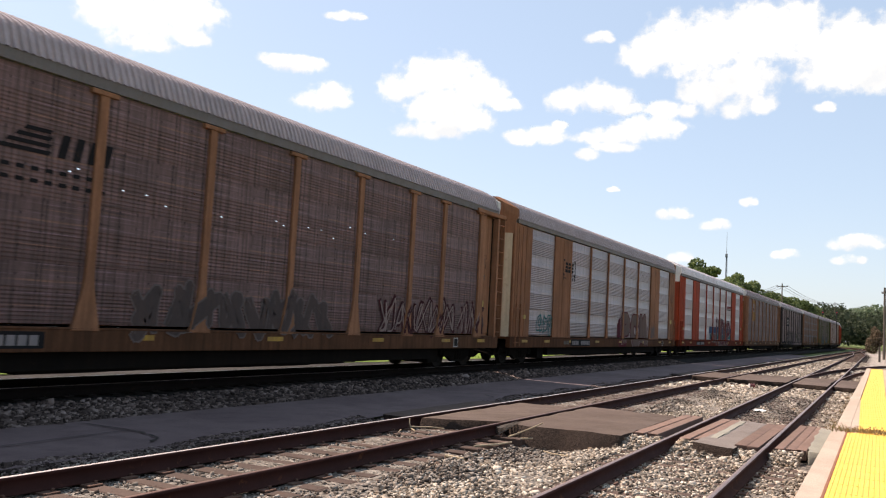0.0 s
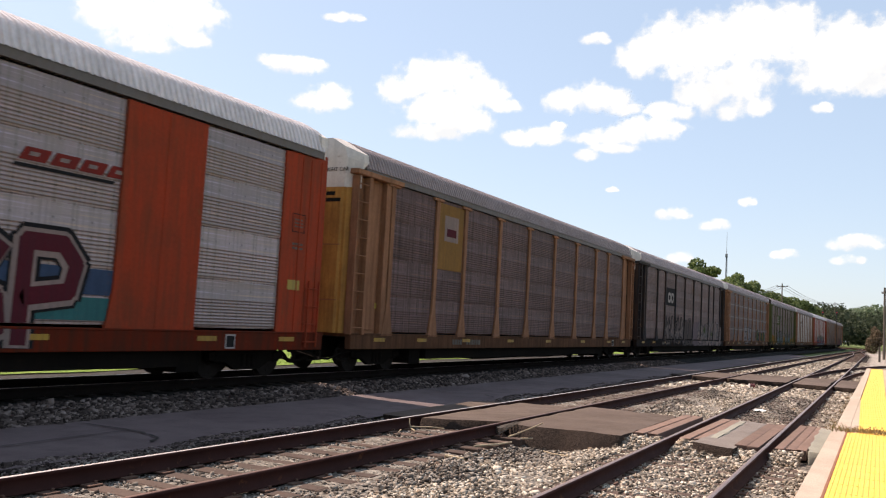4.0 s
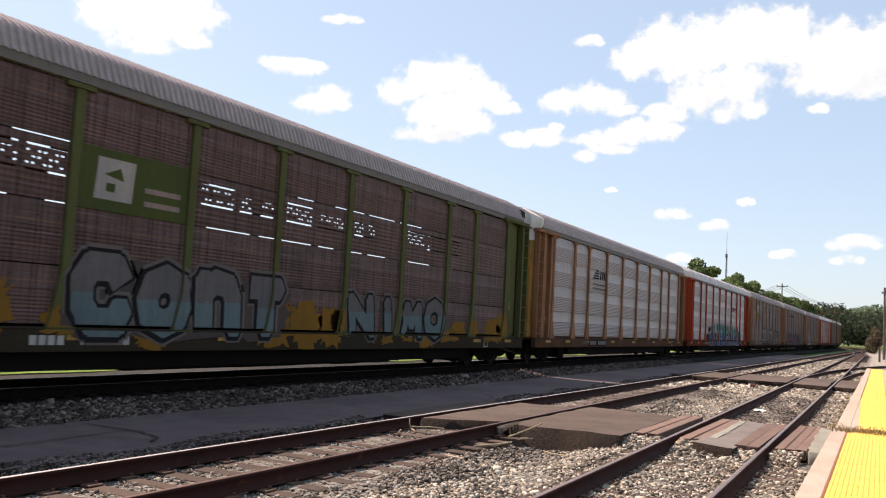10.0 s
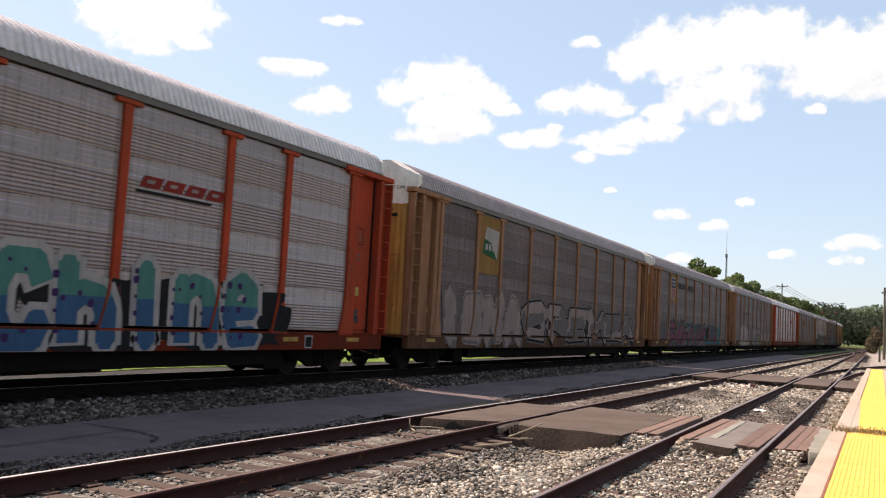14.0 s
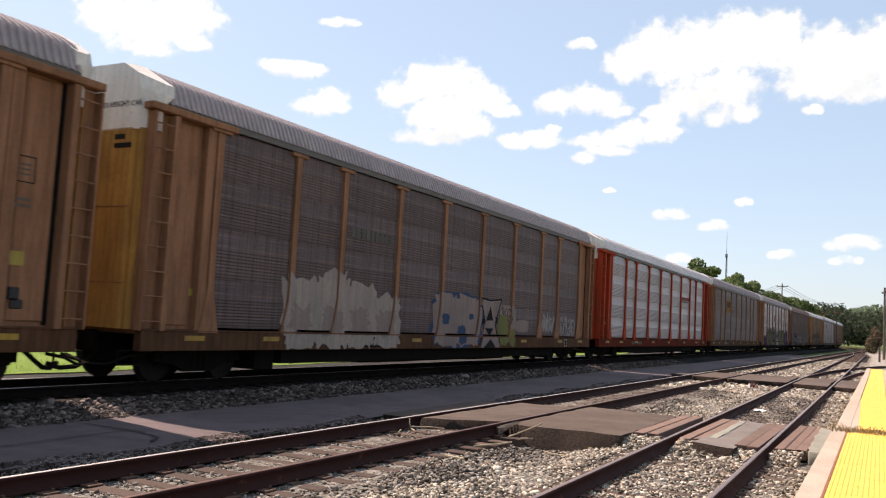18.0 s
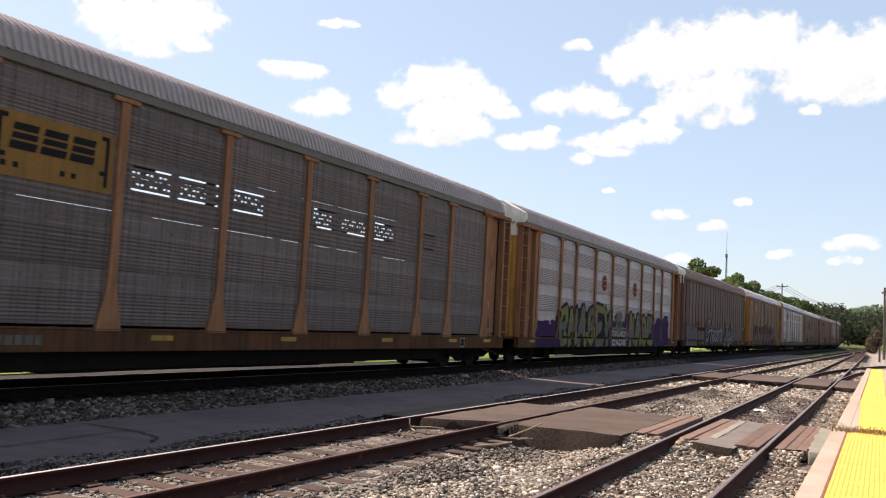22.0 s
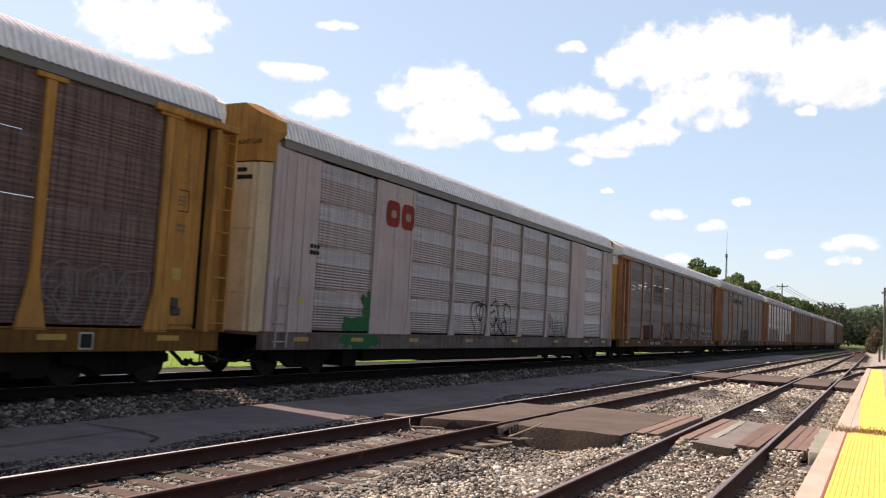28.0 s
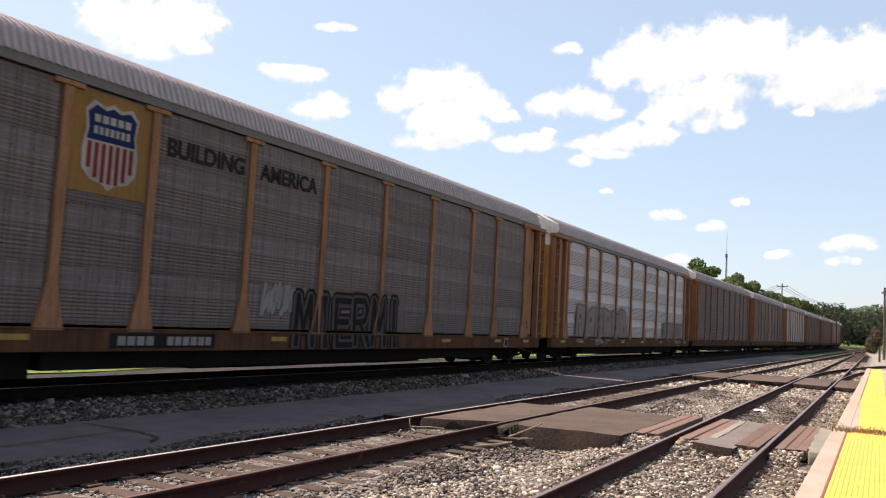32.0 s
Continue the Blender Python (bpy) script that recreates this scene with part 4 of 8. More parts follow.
def panel_mat(kind):
    d = {"silver": (0.25, 0.20, 0.165), "steel": (0.15, 0.115, 0.10), "grey": (0.075, 0.058, 0.050), "ash": (0.09, 0.075, 0.068), "dark": (0.055, 0.040, 0.034), "rusty": (0.048, 0.031, 0.025), "umber": (0.07, 0.044, 0.035)}[kind]
    name = "galvanised panel " + kind
    if name in MATS:
        return MATS[name]
    m = weathered(name, PANEL[kind], dirt=d, rough=0.34 if kind in ("silver", "steel") else 0.5, metal=0.28 if kind in ("silver", "steel") else 0.0, dirt_amount=0.65, rust_amount=0.12, grain=9, bump=0.15, vary=0.25, gloss=0.35 if kind in ("silver", "steel") else 0.07)
    if kind == "umber":
        return m
    # rib glints painted as light level lines, among dark scuffs, seams and rivet rows
    t = m.node_tree
    b = t.nodes["Principled BSDF"]
    src = b.inputs["Base Color"].links[0].from_socket
    tc = t.nodes.new("ShaderNodeTexCoord")
    p = tc.outputs["Object"]
    level = noise_at(t, p, 1.0, 3, 0.6, (1, 0.35, 17))
    c = mixed(t, ramp(t, level, [(0.56, 0.0), (0.66, 0.55)]), src, tuple(min(1, v * f) for v, f in zip(PANEL[kind], (1.5, 1.62, 1.95))))
    warm = noise_at(t, p, 1.0, 2, 0.6, (1, 0.22, 12))
    c = mixed(t, ramp(t, warm, [(0.58, 0.0), (0.66, 0.55)]), c, tuple(min(1, v * f) for v, f in zip(PANEL[kind], (1.75, 1.5, 1.05))))
    c = mixed(t, ramp(t, level, [(0.33, 0.55), (0.44, 0.0)]), c, tuple(v * 0.8 for v in d))
    upright = noise_at(t, p, 1.0, 3, 0.6, (1, 13, 0.25))
    c = mixed(t, ramp(t, upright, [(0.50, 0.0), (0.66, 0.75)]), c, tuple(v * 0.75 for v in d))
    sep = t.nodes.new("ShaderNodeSeparateXYZ")
    t.links.new(p, sep.inputs[0])

    def lines(sock, per, width):
        q = node(t, "ShaderNodeMath")
        q.operation = "PINGPONG"
        t.links.new(sock, q.inputs[0])
        q.inputs[1].default_value = per / 2
        return ramp(t, q.outputs[0], [(0.0, 1.0), (width, 0.9), (width * 1.5, 0.0)])
    a, r = lines(sep.outputs[1], 0.40, 0.012), lines(sep.outputs[2], 0.2625, 0.018)
    both = mixed(t, 1.0, a, r, "MULTIPLY")
    c = mixed(t, mixed(t, 1.0, a, (0.28, 0.28, 0.28), "MULTIPLY"), c, tuple(v * 0.7 for v in d))
    c = mixed(t, mixed(t, 1.0, both, (0.8, 0.8, 0.8), "MULTIPLY"), c, tuple(v * 0.35 for v in d))
    t.links.new(c, b.inputs["Base Color"])
    return m


ROOFS = {"dark": (0.32, 0.25, 0.24), "mid": (0.40, 0.322, 0.316), "light": (0.74, 0.66, 0.645), "umber": (0.30, 0.195, 0.17)}


def roof_mat(kind):
    return weathered("roof sheet " + kind, ROOFS[kind], dirt=tuple(v * 0.55 for v in ROOFS[kind]), rough=0.6, metal=0.1, dirt_amount=0.55, rust_amount=0.08, grain=9, bump=0.1, gloss=0.25)


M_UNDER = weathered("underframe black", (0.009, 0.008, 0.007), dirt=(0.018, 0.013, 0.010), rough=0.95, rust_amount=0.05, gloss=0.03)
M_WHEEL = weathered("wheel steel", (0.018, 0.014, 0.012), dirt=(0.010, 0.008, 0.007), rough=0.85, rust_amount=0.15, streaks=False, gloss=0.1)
M_INSIDE = weathered("dark interior", (0.07, 0.065, 0.06), rough=0.9, rust_amount=0.1)
M_REFLECT = weathered("yellow reflector", (0.40, 0.22, 0.025), dirt=(0.12, 0.07, 0.03), rough=0.5, dirt_amount=0.8, rust_amount=0.0)
M_INKW = weathered("white lettering", (0.40, 0.38, 0.36), dirt=(0.14, 0.12, 0.11), rough=0.6, rust_amount=0.0, gloss=0.05)
M_INKDIM = weathered("dim lettering", (0.13, 0.115, 0.10), dirt=(0.06, 0.05, 0.042), rough=0.7, dirt_amount=0.7, rust_amount=0.0, gloss=0.05)
M_INKB = weathered("black lettering", (0.012, 0.012, 0.012), dirt=(0.03, 0.026, 0.024), rough=0.6, rust_amount=0.0, gloss=0.05)
M_LABEL = weathered("yellow label", (0.36, 0.25, 0.04), rough=0.5, dirt_amount=0.5, rust_amount=0.0)

SHAPES = {}


def shared(key, make, material):
    """One mesh for each shape and material."""
    k = (key, material.name)
    if k not in SHAPES:
        me = make()
        me.materials.append(material)
        SHAPES[k] = me
    return SHAPES[k]


# right half of the roof's section: a steep lower face, a tight bend, a flat upper slope; the ribbed car has a round one
ROOF_HALF = {
    "posts": [(1.60, 5.42), (1.535, 5.60), (1.475, 5.75), (1.43, 5.845), (1.36, 5.905), (1.10, 6.045), (0.78, 6.185), (0.0, 6.21)],
    "flush": [(1.60, 5.44), (1.535, 5.63), (1.475, 5.79), (1.43, 5.885), (1.36, 5.945), (1.10, 6.085), (0.78, 6.225), (0.0, 6.25)],
    "ribbed": [(1.60, 5.29), (1.575, 5.50), (1.51, 5.68), (1.39, 5.85), (1.20, 5.98), (0.95, 6.07), (0.60, 6.13), (0.0, 6.15)],
}


def roof_shape(y0, y1, pitch, kind):
    half = ROOF_HALF[kind]
    out = half + [(-x, z) for x, z in half[-2::-1]]

    def make():
        n = int((y1 - y0) / pitch)
        ys, outs = [], []
        for i in range(n):
            y = y0 + (y1 - y0) * i / n
            for f, o in ((0.0, 0.0), (0.36, 0.0), (0.50, 0.045), (0.84, 0.045)):
                ys.append(y + f * pitch)
                outs.append(o)
        prof = np.array(out)
        d = np.gradient(prof, axis=0)
        nrm = np.c_[d[:, 1], -d[:, 0]]
        nrm /= np.linalg.norm(nrm, axis=1)[:, None]
        nrm *= np.sign((nrm * (prof - np.array([0, 4.5]))).sum(1))[:, None]
        k = len(prof)
        verts = np.concatenate([np.c_[prof[:, 0] + nrm[:, 0] * o, np.full(k, y), prof[:, 1] + nrm[:, 1] * o] for y, o in zip(ys, outs)])
        faces = [(r * k + i, (r + 1) * k + i, (r + 1) * k + i + 1, r * k + i + 1) for r in range(len(ys) - 1) for i in range(k - 1)]
        me = raw_mesh("roof", verts, faces)
        me.polygons.foreach_set("use_smooth", np.zeros(len(faces), bool))
        return me
    return make


def sheet_shape(w, h, ribs, depth=0.03, slots=0.0, turn=0):
    """A corrugated side sheet, w by h, with level ribs and a plain rim; its face looks to +x. slots: how much of it is pierced by rows of holes and slits."""
    def make():
        prof = [(0.0, -0.004), (0.0, 0.03)]
        flat = 0.30 * h if ribs < 12 and depth > 0.007 and slots < 0.1 else 0.0
        step = (h - 0.10 - flat) / ribs
        for i in range(ribs):
            z = 0.05 + i * step
            prof += [(0.0, z), (depth, z + step * 0.08), (depth, z + step * 0.34), (0.0, z + step * 0.66)]
        prof += [(0.0, h - 0.03), (0.0, h)]
        verts, faces = [], []
        n = 24 if ribs > 12 else int(w / 0.055)
        cols = [-w / 2, -0.03, 0.03, w / 2] if not slots else [-w / 2 + w * i / n for i in range(n + 1)]
        for y in cols:
            verts += [(x, y, z) for x, z in prof]
        k, nc = len(prof), len(cols)
        g = random.Random(int(w * 100) + ribs + 31 * turn)
        banks = [(0.08, 0.42), (0.50, 0.92)][: (2, 2, 1, 0)[turn]]
        dotted = (4, 5, 6, 7)
        slit = [g.random() < 0.75 for r in range(2 * ribs)]
        runs = [[g.random() < 0.8 for c in range(nc // 8 + 1)] for r in range(ribs + 1)]

        def pierced(rib, c):
            if ribs > 12:
                return ribs * 0.45 < rib and runs[rib][c // 8]
            if slots < 0.1:
                return rib > 1 and g.random() < slots
            u = c / nc
            if not any(lo < u < hi for lo, hi in banks):
                return False
            return slit[rib + (ribs if u > 0.45 else 0)] if rib in (3, 7) else rib in dotted and (c + rib) % 3 < 2 and c % 2 == 0
        for c in range(nc - 1):
            for i in range(k - 1):
                rib = (i - 2) // 4
                if slots and 0 < c < nc - 2 and 0 < rib < ribs - 1 and i < k - 3 and (i - 2) % 4 in ((3,) if ribs < 12 else (1, 2, 3)):
                    if (i - 2) % 4 == (3 if ribs < 12 else 1):
                        gone = pierced(rib, c)
                    if gone:
                        continue
                faces.append((c * k + i, (c + 1) * k + i, (c + 1) * k + i + 1, c * k + i + 1))
        b = len(verts)
        verts += [(-0.012, y, z) for y in (-w / 2, w / 2) for z in (0, h)]
        faces += [(b, b + 2, (nc - 1) * k, 0), (b + 1, k - 1, nc * k - 1, b + 3)]
        if not slots:
            faces.append((b, b + 1, b + 3, b + 2))
        return raw_mesh("sheet", verts, faces)
    return make


def post_shape():
    bm = bmesh.new()
    out = [(-0.10, 5.16), (-0.09, 2.0), (-0.12, 1.75), (-0.27, 1.12), (-0.30, 1.02), (0.30, 1.02), (0.27, 1.12), (0.12, 1.75), (0.09, 2.0), (0.10, 5.16)]
    slab(bm, out, 0.085, "x", 1.515)
    slab(bm, [(-0.30, 5.16), (0.30, 5.16), (0.30, 5.25), (-0.30, 5.25)], 0.11, "x", 1.51)
    bmesh.ops.bevel(bm, geom=[e for e in bm.edges if abs(e.verts[0].co.x - e.verts[1].co.x) < 1e-5 and e.verts[0].co.x > 1.59], offset=0.010, segments=1, affect="EDGES")
    return mesh_of(bm, "post")


def slim_post_shape():
    bm = bmesh.new()
    slab(bm, [(-0.20, 1.06), (0.20, 1.06), (0.17, 1.2), (0.085, 1.75), (0.07, 2.1), (0.065, 5.25), (-0.065, 5.25), (-0.07, 2.1), (-0.085, 1.75), (-0.17, 1.2)], 0.06, "x", 1.53)
    return mesh_of(bm, "post")


def bracket_shape():
    bm = bmesh.new()
    tube(bm, (1.52, 0, -0.07), (1.60, 0, -0.07), 0.075, 0.05, 8)
    box(bm, 1.52, 1.585, -0.05, 0.05, -0.08, 0.10)
    tube(bm, (1.52, 0, 0.09), (1.60, 0, 0.09), 0.075, 0.05, 8)
    return mesh_of(bm, "bracket")


def ladder_back_shape():
    return mesh_of(boxes((1.40, 1.45, -0.31, 0.31, 1.06, 5.2), bevel=0.006), "ladder")


def stile_shape(f, inner):
    """One upright of an end ladder: a broad channel towards the car's middle, a thin angle at its end."""
    a, b, x = (0.17, 0.31, 1.655) if inner else (-0.325, -0.275, 1.64)
    return lambda: mesh_of(boxes((1.44, x, min(a * f, b * f), max(a * f, b * f), 1.04, 5.2), bevel=0.012), "stile")


def rung_shape():
    return mesh_of(tube(bmesh.new(), (1.625, -0.29, 0), (1.625, 0.19, 0), 0.016, None, 6), "rung")


def truck_shape():
    bm = bmesh.new()
    for s in (-1, 1):
        slab(bm, [(-1.25, 0.42), (-1.25, 0.58), (-0.70, 0.66), (-0.35, 0.72), (0.35, 0.72), (0.70, 0.66), (1.25, 0.58), (1.25, 0.42), (0.72, 0.36), (0.40, 0.20), (-0.40, 0.20), (-0.72, 0.36)], 0.13, "x", s * 1.02 - 0.065)
        for y in (-0.17, 0.0, 0.17):
            tube(bm, (s * 1.07, y, 0.27), (s * 1.07, y, 0.55), 0.07, None, 8)
        for y in (-0.97, 0.97):
            box(bm, s * 1.02 - 0.09, s * 1.02 + 0.10, y - 0.12, y + 0.12, 0.36, 0.58, bevel=0.03)
    box(bm, -1.0, 1.0, -0.22, 0.22, 0.36, 0.66, bevel=0.03)
    return mesh_of(bm, "truck")


def wheelset_shape():
    bm = bmesh.new()
    for s in (-1, 1):
        tube(bm, (s * 0.70, 0, 0), (s * 0.83, 0, 0), 0.42, 0.415, 28)
        tube(bm, (s * 0.68, 0, 0), (s * 0.71, 0, 0), 0.445, None, 28)
        tube(bm, (s * 0.82, 0, 0), (s * 0.86, 0, 0), 0.14, 0.11, 14)
        for i in range(5):
            a = i * 1.2566
            tube(bm, (s * 0.825, 0.27 * math.cos(a), 0.27 * math.sin(a)), (s * 0.838, 0.27 * math.cos(a), 0.27 * math.sin(a)), 0.06, 0.04, 6)
    tube(bm, (-0.9, 0, 0), (0.9, 0, 0), 0.075, None, 10)
    return mesh_of(bm, "wheelset")


def coupler_shape():
    bm = bmesh.new()
    box(bm, -0.09, 0.09, -0.45, 0.25, 0.72, 0.92, bevel=0.02)
    box(bm, -0.19, 0.19, -0.66, -0.42, 0.66, 0.98, bevel=0.06)
    box(bm, -0.4, 0.4, 0.1, 0.3, 0.6, 1.0, bevel=0.03)
    return mesh_of(bm, "coupler")


def hose_shape():
    bm = bmesh.new()
    pts = [Vector((0.35, 0.3, 0.62)), Vector((0.38, 0.1, 0.45)), Vector((0.32, -0.15, 0.30)), Vector((0.2, -0.4, 0.27)), Vector((0.1, -0.62, 0.36))]
    for a, b in zip(pts, pts[1:]):
        tube(bm, a, b, 0.045, None, 7)
    return mesh_of(bm, "brake_hose")


def air_line_shape():
    bm = bmesh.new()
    pts = [Vector((1.35, 0.6, 0.62)), Vector((1.3, 0.2, 0.55)), Vector((1.2, -0.2, 0.40)), Vector((1.0, -0.5, 0.42)), Vector((0.4, -0.55, 0.55))]
    for a, b in zip(pts, pts[1:]):
        tube(bm, a, b, 0.03, None, 6)
    return mesh_of(bm, "air_line")


def step_shape():
    bm = bmesh.new()
    for y in (-0.1, 0.45):
        tube(bm, (1.35, y, 0.66), (1.35, y, 0.40), 0.02, None, 5)
    tube(bm, (1.35, -0.1, 0.40), (1.35, 0.45, 0.40), 0.02, None, 5)
    tube(bm, (1.35, -0.1, 0.66), (1.35, 0.45, 0.66), 0.02, None, 5)
    return mesh_of(bm, "step")


def brake_pipe_shape():
    bm = bmesh.new()
    ys = [-8.4, -5.6, -3.0, -0.4, 2.0, 4.8, 8.4]
    for a, b in zip(ys, ys[1:]):
        tube(bm, (1.25, a, 0.36), (1.25, b, 0.33), 0.022, None, 6)
        tube(bm, (1.25, a, 0.50), (1.25, a, 0.30), 0.02, None, 6)
    return mesh_of(bm, "brake_pipe")


ZSPLIT = 4.88


def end_door_shape(e):
    """The lower end: a flat leaf whose upright corners are cut back."""
    tip, back = (-13.58, -13.31) if e < 0 else (13.50, 13.12)
    bm = bmesh.new()
    slab(bm, [(-1.55, back), (-1.20, tip), (1.20, tip), (1.55, back)], ZSPLIT - 1.06, "z", 1.06)
    bmesh.ops.bevel(bm, geom=[g for g in bm.edges if abs(g.verts[0].co.z - g.verts[1].co.z) > 1], offset=0.08, segments=2, affect="EDGES")
    return mesh_of(bm, "end_door")


def end_cap_shape(e, kind):
    """The upper end: a flat gable with a slanted shoulder, folded back to the roof's section."""
    dz = ROOF_HALF[kind][-1][1] - 6.21
    tip, back = (-13.58, -13.28) if e < 0 else (13.50, 13.10)
    front = [(1.20, ZSPLIT), (1.22, 5.36), (1.26, 5.66), (1.16, 5.97 + dz), (0.76, 6.20 + dz)]
    rear = [(1.55, ZSPLIT), (1.555, 5.34), (1.60, 5.56), (1.58, 5.78 + dz), (0.80, 6.23 + dz)]
    bm = bmesh.new()
    rings = []
    inside = [(1.36, z) for x, z in rear[:2]] + rear[2:]
    for half, y in ((front, tip), (rear, back), (inside, back - 0.22 * e)):
        rings.append([bm.verts.new((x, y, z)) for x, z in half] + [bm.verts.new((-x, y, z)) for x, z in half[::-1]])
    n = len(rings[0])
    for p, q in zip(rings, rings[1:]):
        for i in range(n):
            bm.faces.new((p[i], p[(i + 1) % n], q[(i + 1) % n], q[i]))
    bm.faces.new(rings[0])
    bm.faces.new(rings[-1][::-1])
    bmesh.ops.recalc_face_normals(bm, faces=bm.faces[:])
    return mesh_of(bm, "end_cap")


WHEELSETS = []


def plate(name, car, y0, y1, z0, z1, mat, x=1.56, thick=0.02, label=""):
    return part(name, boxes((x, x + thick, y0, y1, z0, z1), bevel=min(0.006, thick * 0.3)), mat, car, label)


def bars(name, car, rows, mat, x):
    """Rows of plain bars in place of writing: (y0, y1, z, height, count)."""
    for y0, y1, z, h, n in rows:
        w = (y1 - y0) / n
        me = shared(("bar", round(w, 3), h), lambda: mesh_of(boxes((0, 0.004, -0.39 * w, 0.39 * w, 0, h)), name), mat)
        for i in range(n):
            link(name, me, None, car, m=Matrix.Translation((x, y0 + w * (i + 0.5), z)))


def words(name, car, text, y, z, size, mat, side="side", x=1.57, bold=0.0):
    cu = bpy.data.curves.new(name, "FONT")
    cu.body, cu.size, cu.extrude, cu.align_x = text, size, 0.002, "CENTER"
    cu.offset = bold
    tmp = bpy.data.objects.new(name, cu)
    scene.collection.objects.link(tmp)
    bpy.context.view_layer.update()
    me = bpy.data.meshes.new_from_object(tmp.evaluated_get(bpy.context.evaluated_depsgraph_get()))
    bpy.data.objects.remove(tmp)
    r = Matrix.Rotation(radians(90), 4, "X")
    if side == "side":
        m = Matrix.Translation((x, y, z)) @ Matrix.Rotation(radians(90), 4, "Z") @ r
    else:
        m = Matrix.Translation((x, y, z)) @ r
    me.materials.clear()
    return link(name, me, mat, car, m=m)


def car(k, frame="tan", panels="grey", roof="mid", kind="posts", top="white", end=None, holes=False, leaks=False, detail=True, label=""):
    """A covered car carrier; its near side looks to +x and its front to -y."""
    root = tagged(new("autorack_car"), label, "railway car", "cars of the freight train")
    P, S, R = paint(frame), panel_mat(panels), roof_mat(roof)
    E = paint(end or ("gold" if frame in ("tan", "yellow") else frame))
    T = paint("cap" if top == "white" else top)
    up = Matrix.Translation((0, 0, LIFT.get(k, 0.0)))
    link("roof", shared(("roof", kind), roof_shape(-13.12, 13.0, 0.155, kind), R), None, root, m=up)
    eaves = ROOF_HALF[kind][0][1]
    for s in (-1, 1):
        bm = boxes((1.50 * s if s > 0 else -1.60, 1.60 if s > 0 else -1.50, -13.1, 13.0, eaves - 0.15, eaves + 0.015 + LIFT.get(k, 0.0)))
        part("gutter", bm, P if kind == "ribbed" else weathered("gutter", (0.13, 0.112, 0.105), rough=0.6, rust_amount=0.2), root)
    for z in (1.0, 2.9):
        link("deck", shared(("deck", z), lambda: mesh_of(boxes((-1.34, 1.34, -13.1, 13.0, z - 0.05, z)), "deck"), M_INSIDE), None, root)
    low = 0.14 if kind == "ribbed" else 0.0
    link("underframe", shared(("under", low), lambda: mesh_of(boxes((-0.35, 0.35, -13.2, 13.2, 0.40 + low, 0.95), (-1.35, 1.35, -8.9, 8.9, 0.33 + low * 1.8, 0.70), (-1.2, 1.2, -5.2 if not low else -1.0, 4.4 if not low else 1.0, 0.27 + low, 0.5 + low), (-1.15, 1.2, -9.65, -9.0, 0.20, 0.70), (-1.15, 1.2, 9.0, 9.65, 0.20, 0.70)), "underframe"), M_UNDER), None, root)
    for s in (-1, 1):
        rot = Matrix.Rotation(0 if s > 0 else math.pi, 4, "Z")
        link("side_sill", shared("sill", lambda: mesh_of(boxes((1.40, 1.585, -13.4, 13.4, 0.66, 1.06), (1.40, 1.60, -13.4, 13.4, 1.035, 1.075), bevel=0.01), "side_sill"), grimy_shaded(frame)), None, root, m=rot)
        # bays
        for i, (a, b) in enumerate(zip(STATIONS, STATIONS[1:])):
            w = b - a - (0.16 if kind == "posts" else 0.05)
            c = (a + b) / 2 * s
            if kind == "flush" and i in (1, 7):
                bm = boxes((1.50, 1.575, -w / 2 - 0.06, w / 2 + 0.06, 1.06, 5.25), (1.57, 1.585, -0.02, 0.02, 1.1, 5.2), bevel=0.005)
                part("solid_panel", bm, P, root, m=rot @ Matrix.Translation((0, c, 0)))
                continue
            if s > 0 and detail and kind != "ribbed":
                for r, (z0, z1) in enumerate(zip(ROWS_Z, ROWS_Z[1:])):
                    h = z1 - z0 - ((0.026 if k in (6, 18) else 0.010) if holes else 0.0 if leaks else 0.006)
                    slot = (0.30 if holes else 0.015 if leaks else 0.0) if r == 2 else (0.012 if holes or leaks else 0.0) if r == 3 else 0.0
                    turn = ((0, 0, 0, 1, 0, 2, 1, 2, 3) if k in (6, 18) else (1, 2, 2, 0, 2, 1, 2, 2, 3) if k == 13 else (2, 3, 2, 3, 3, 2, 3, 3, 3))[i] if slot > 0.1 else 0
                    link("sheet", shared(("sheet", round(w, 2), round(h, 3), slot, panels, turn), sheet_shape(w, h, 9, 0.0125 if panels in ("silver", "steel") else 0.0075, slot, turn), S), None, root, m=Matrix.Translation((1.5275 if panels in ("silver", "steel") else 1.530, c, z0)))
            elif kind == "ribbed":
                link("sheet", shared(("plain", round(w, 2)), sheet_shape(b - a, 4.1, 3, 0.006), S), None, root, m=rot @ Matrix.Translation((1.53, c, 1.1)))
            else:
                h = ROWS_Z[-1] - ROWS_Z[0]
                link("sheet", shared(("tall", round(w, 2), holes or leaks), sheet_shape(w, h, 36, slots=0.6 if holes or leaks else 0.0), S), None, root, m=rot @ Matrix.Translation((1.515, c, ROWS_Z[0])))
        for i, y in enumerate(STATIONS):
            if kind == "posts":
                link("post", shared("post", post_shape, P), None, root, m=rot @ Matrix.Translation((0, y, 0)))
            elif kind == "flush" and 1 < i < 8:
                link("post", shared("slim", slim_post_shape, P), None, root, m=rot @ Matrix.Translation((0, y, 0)))
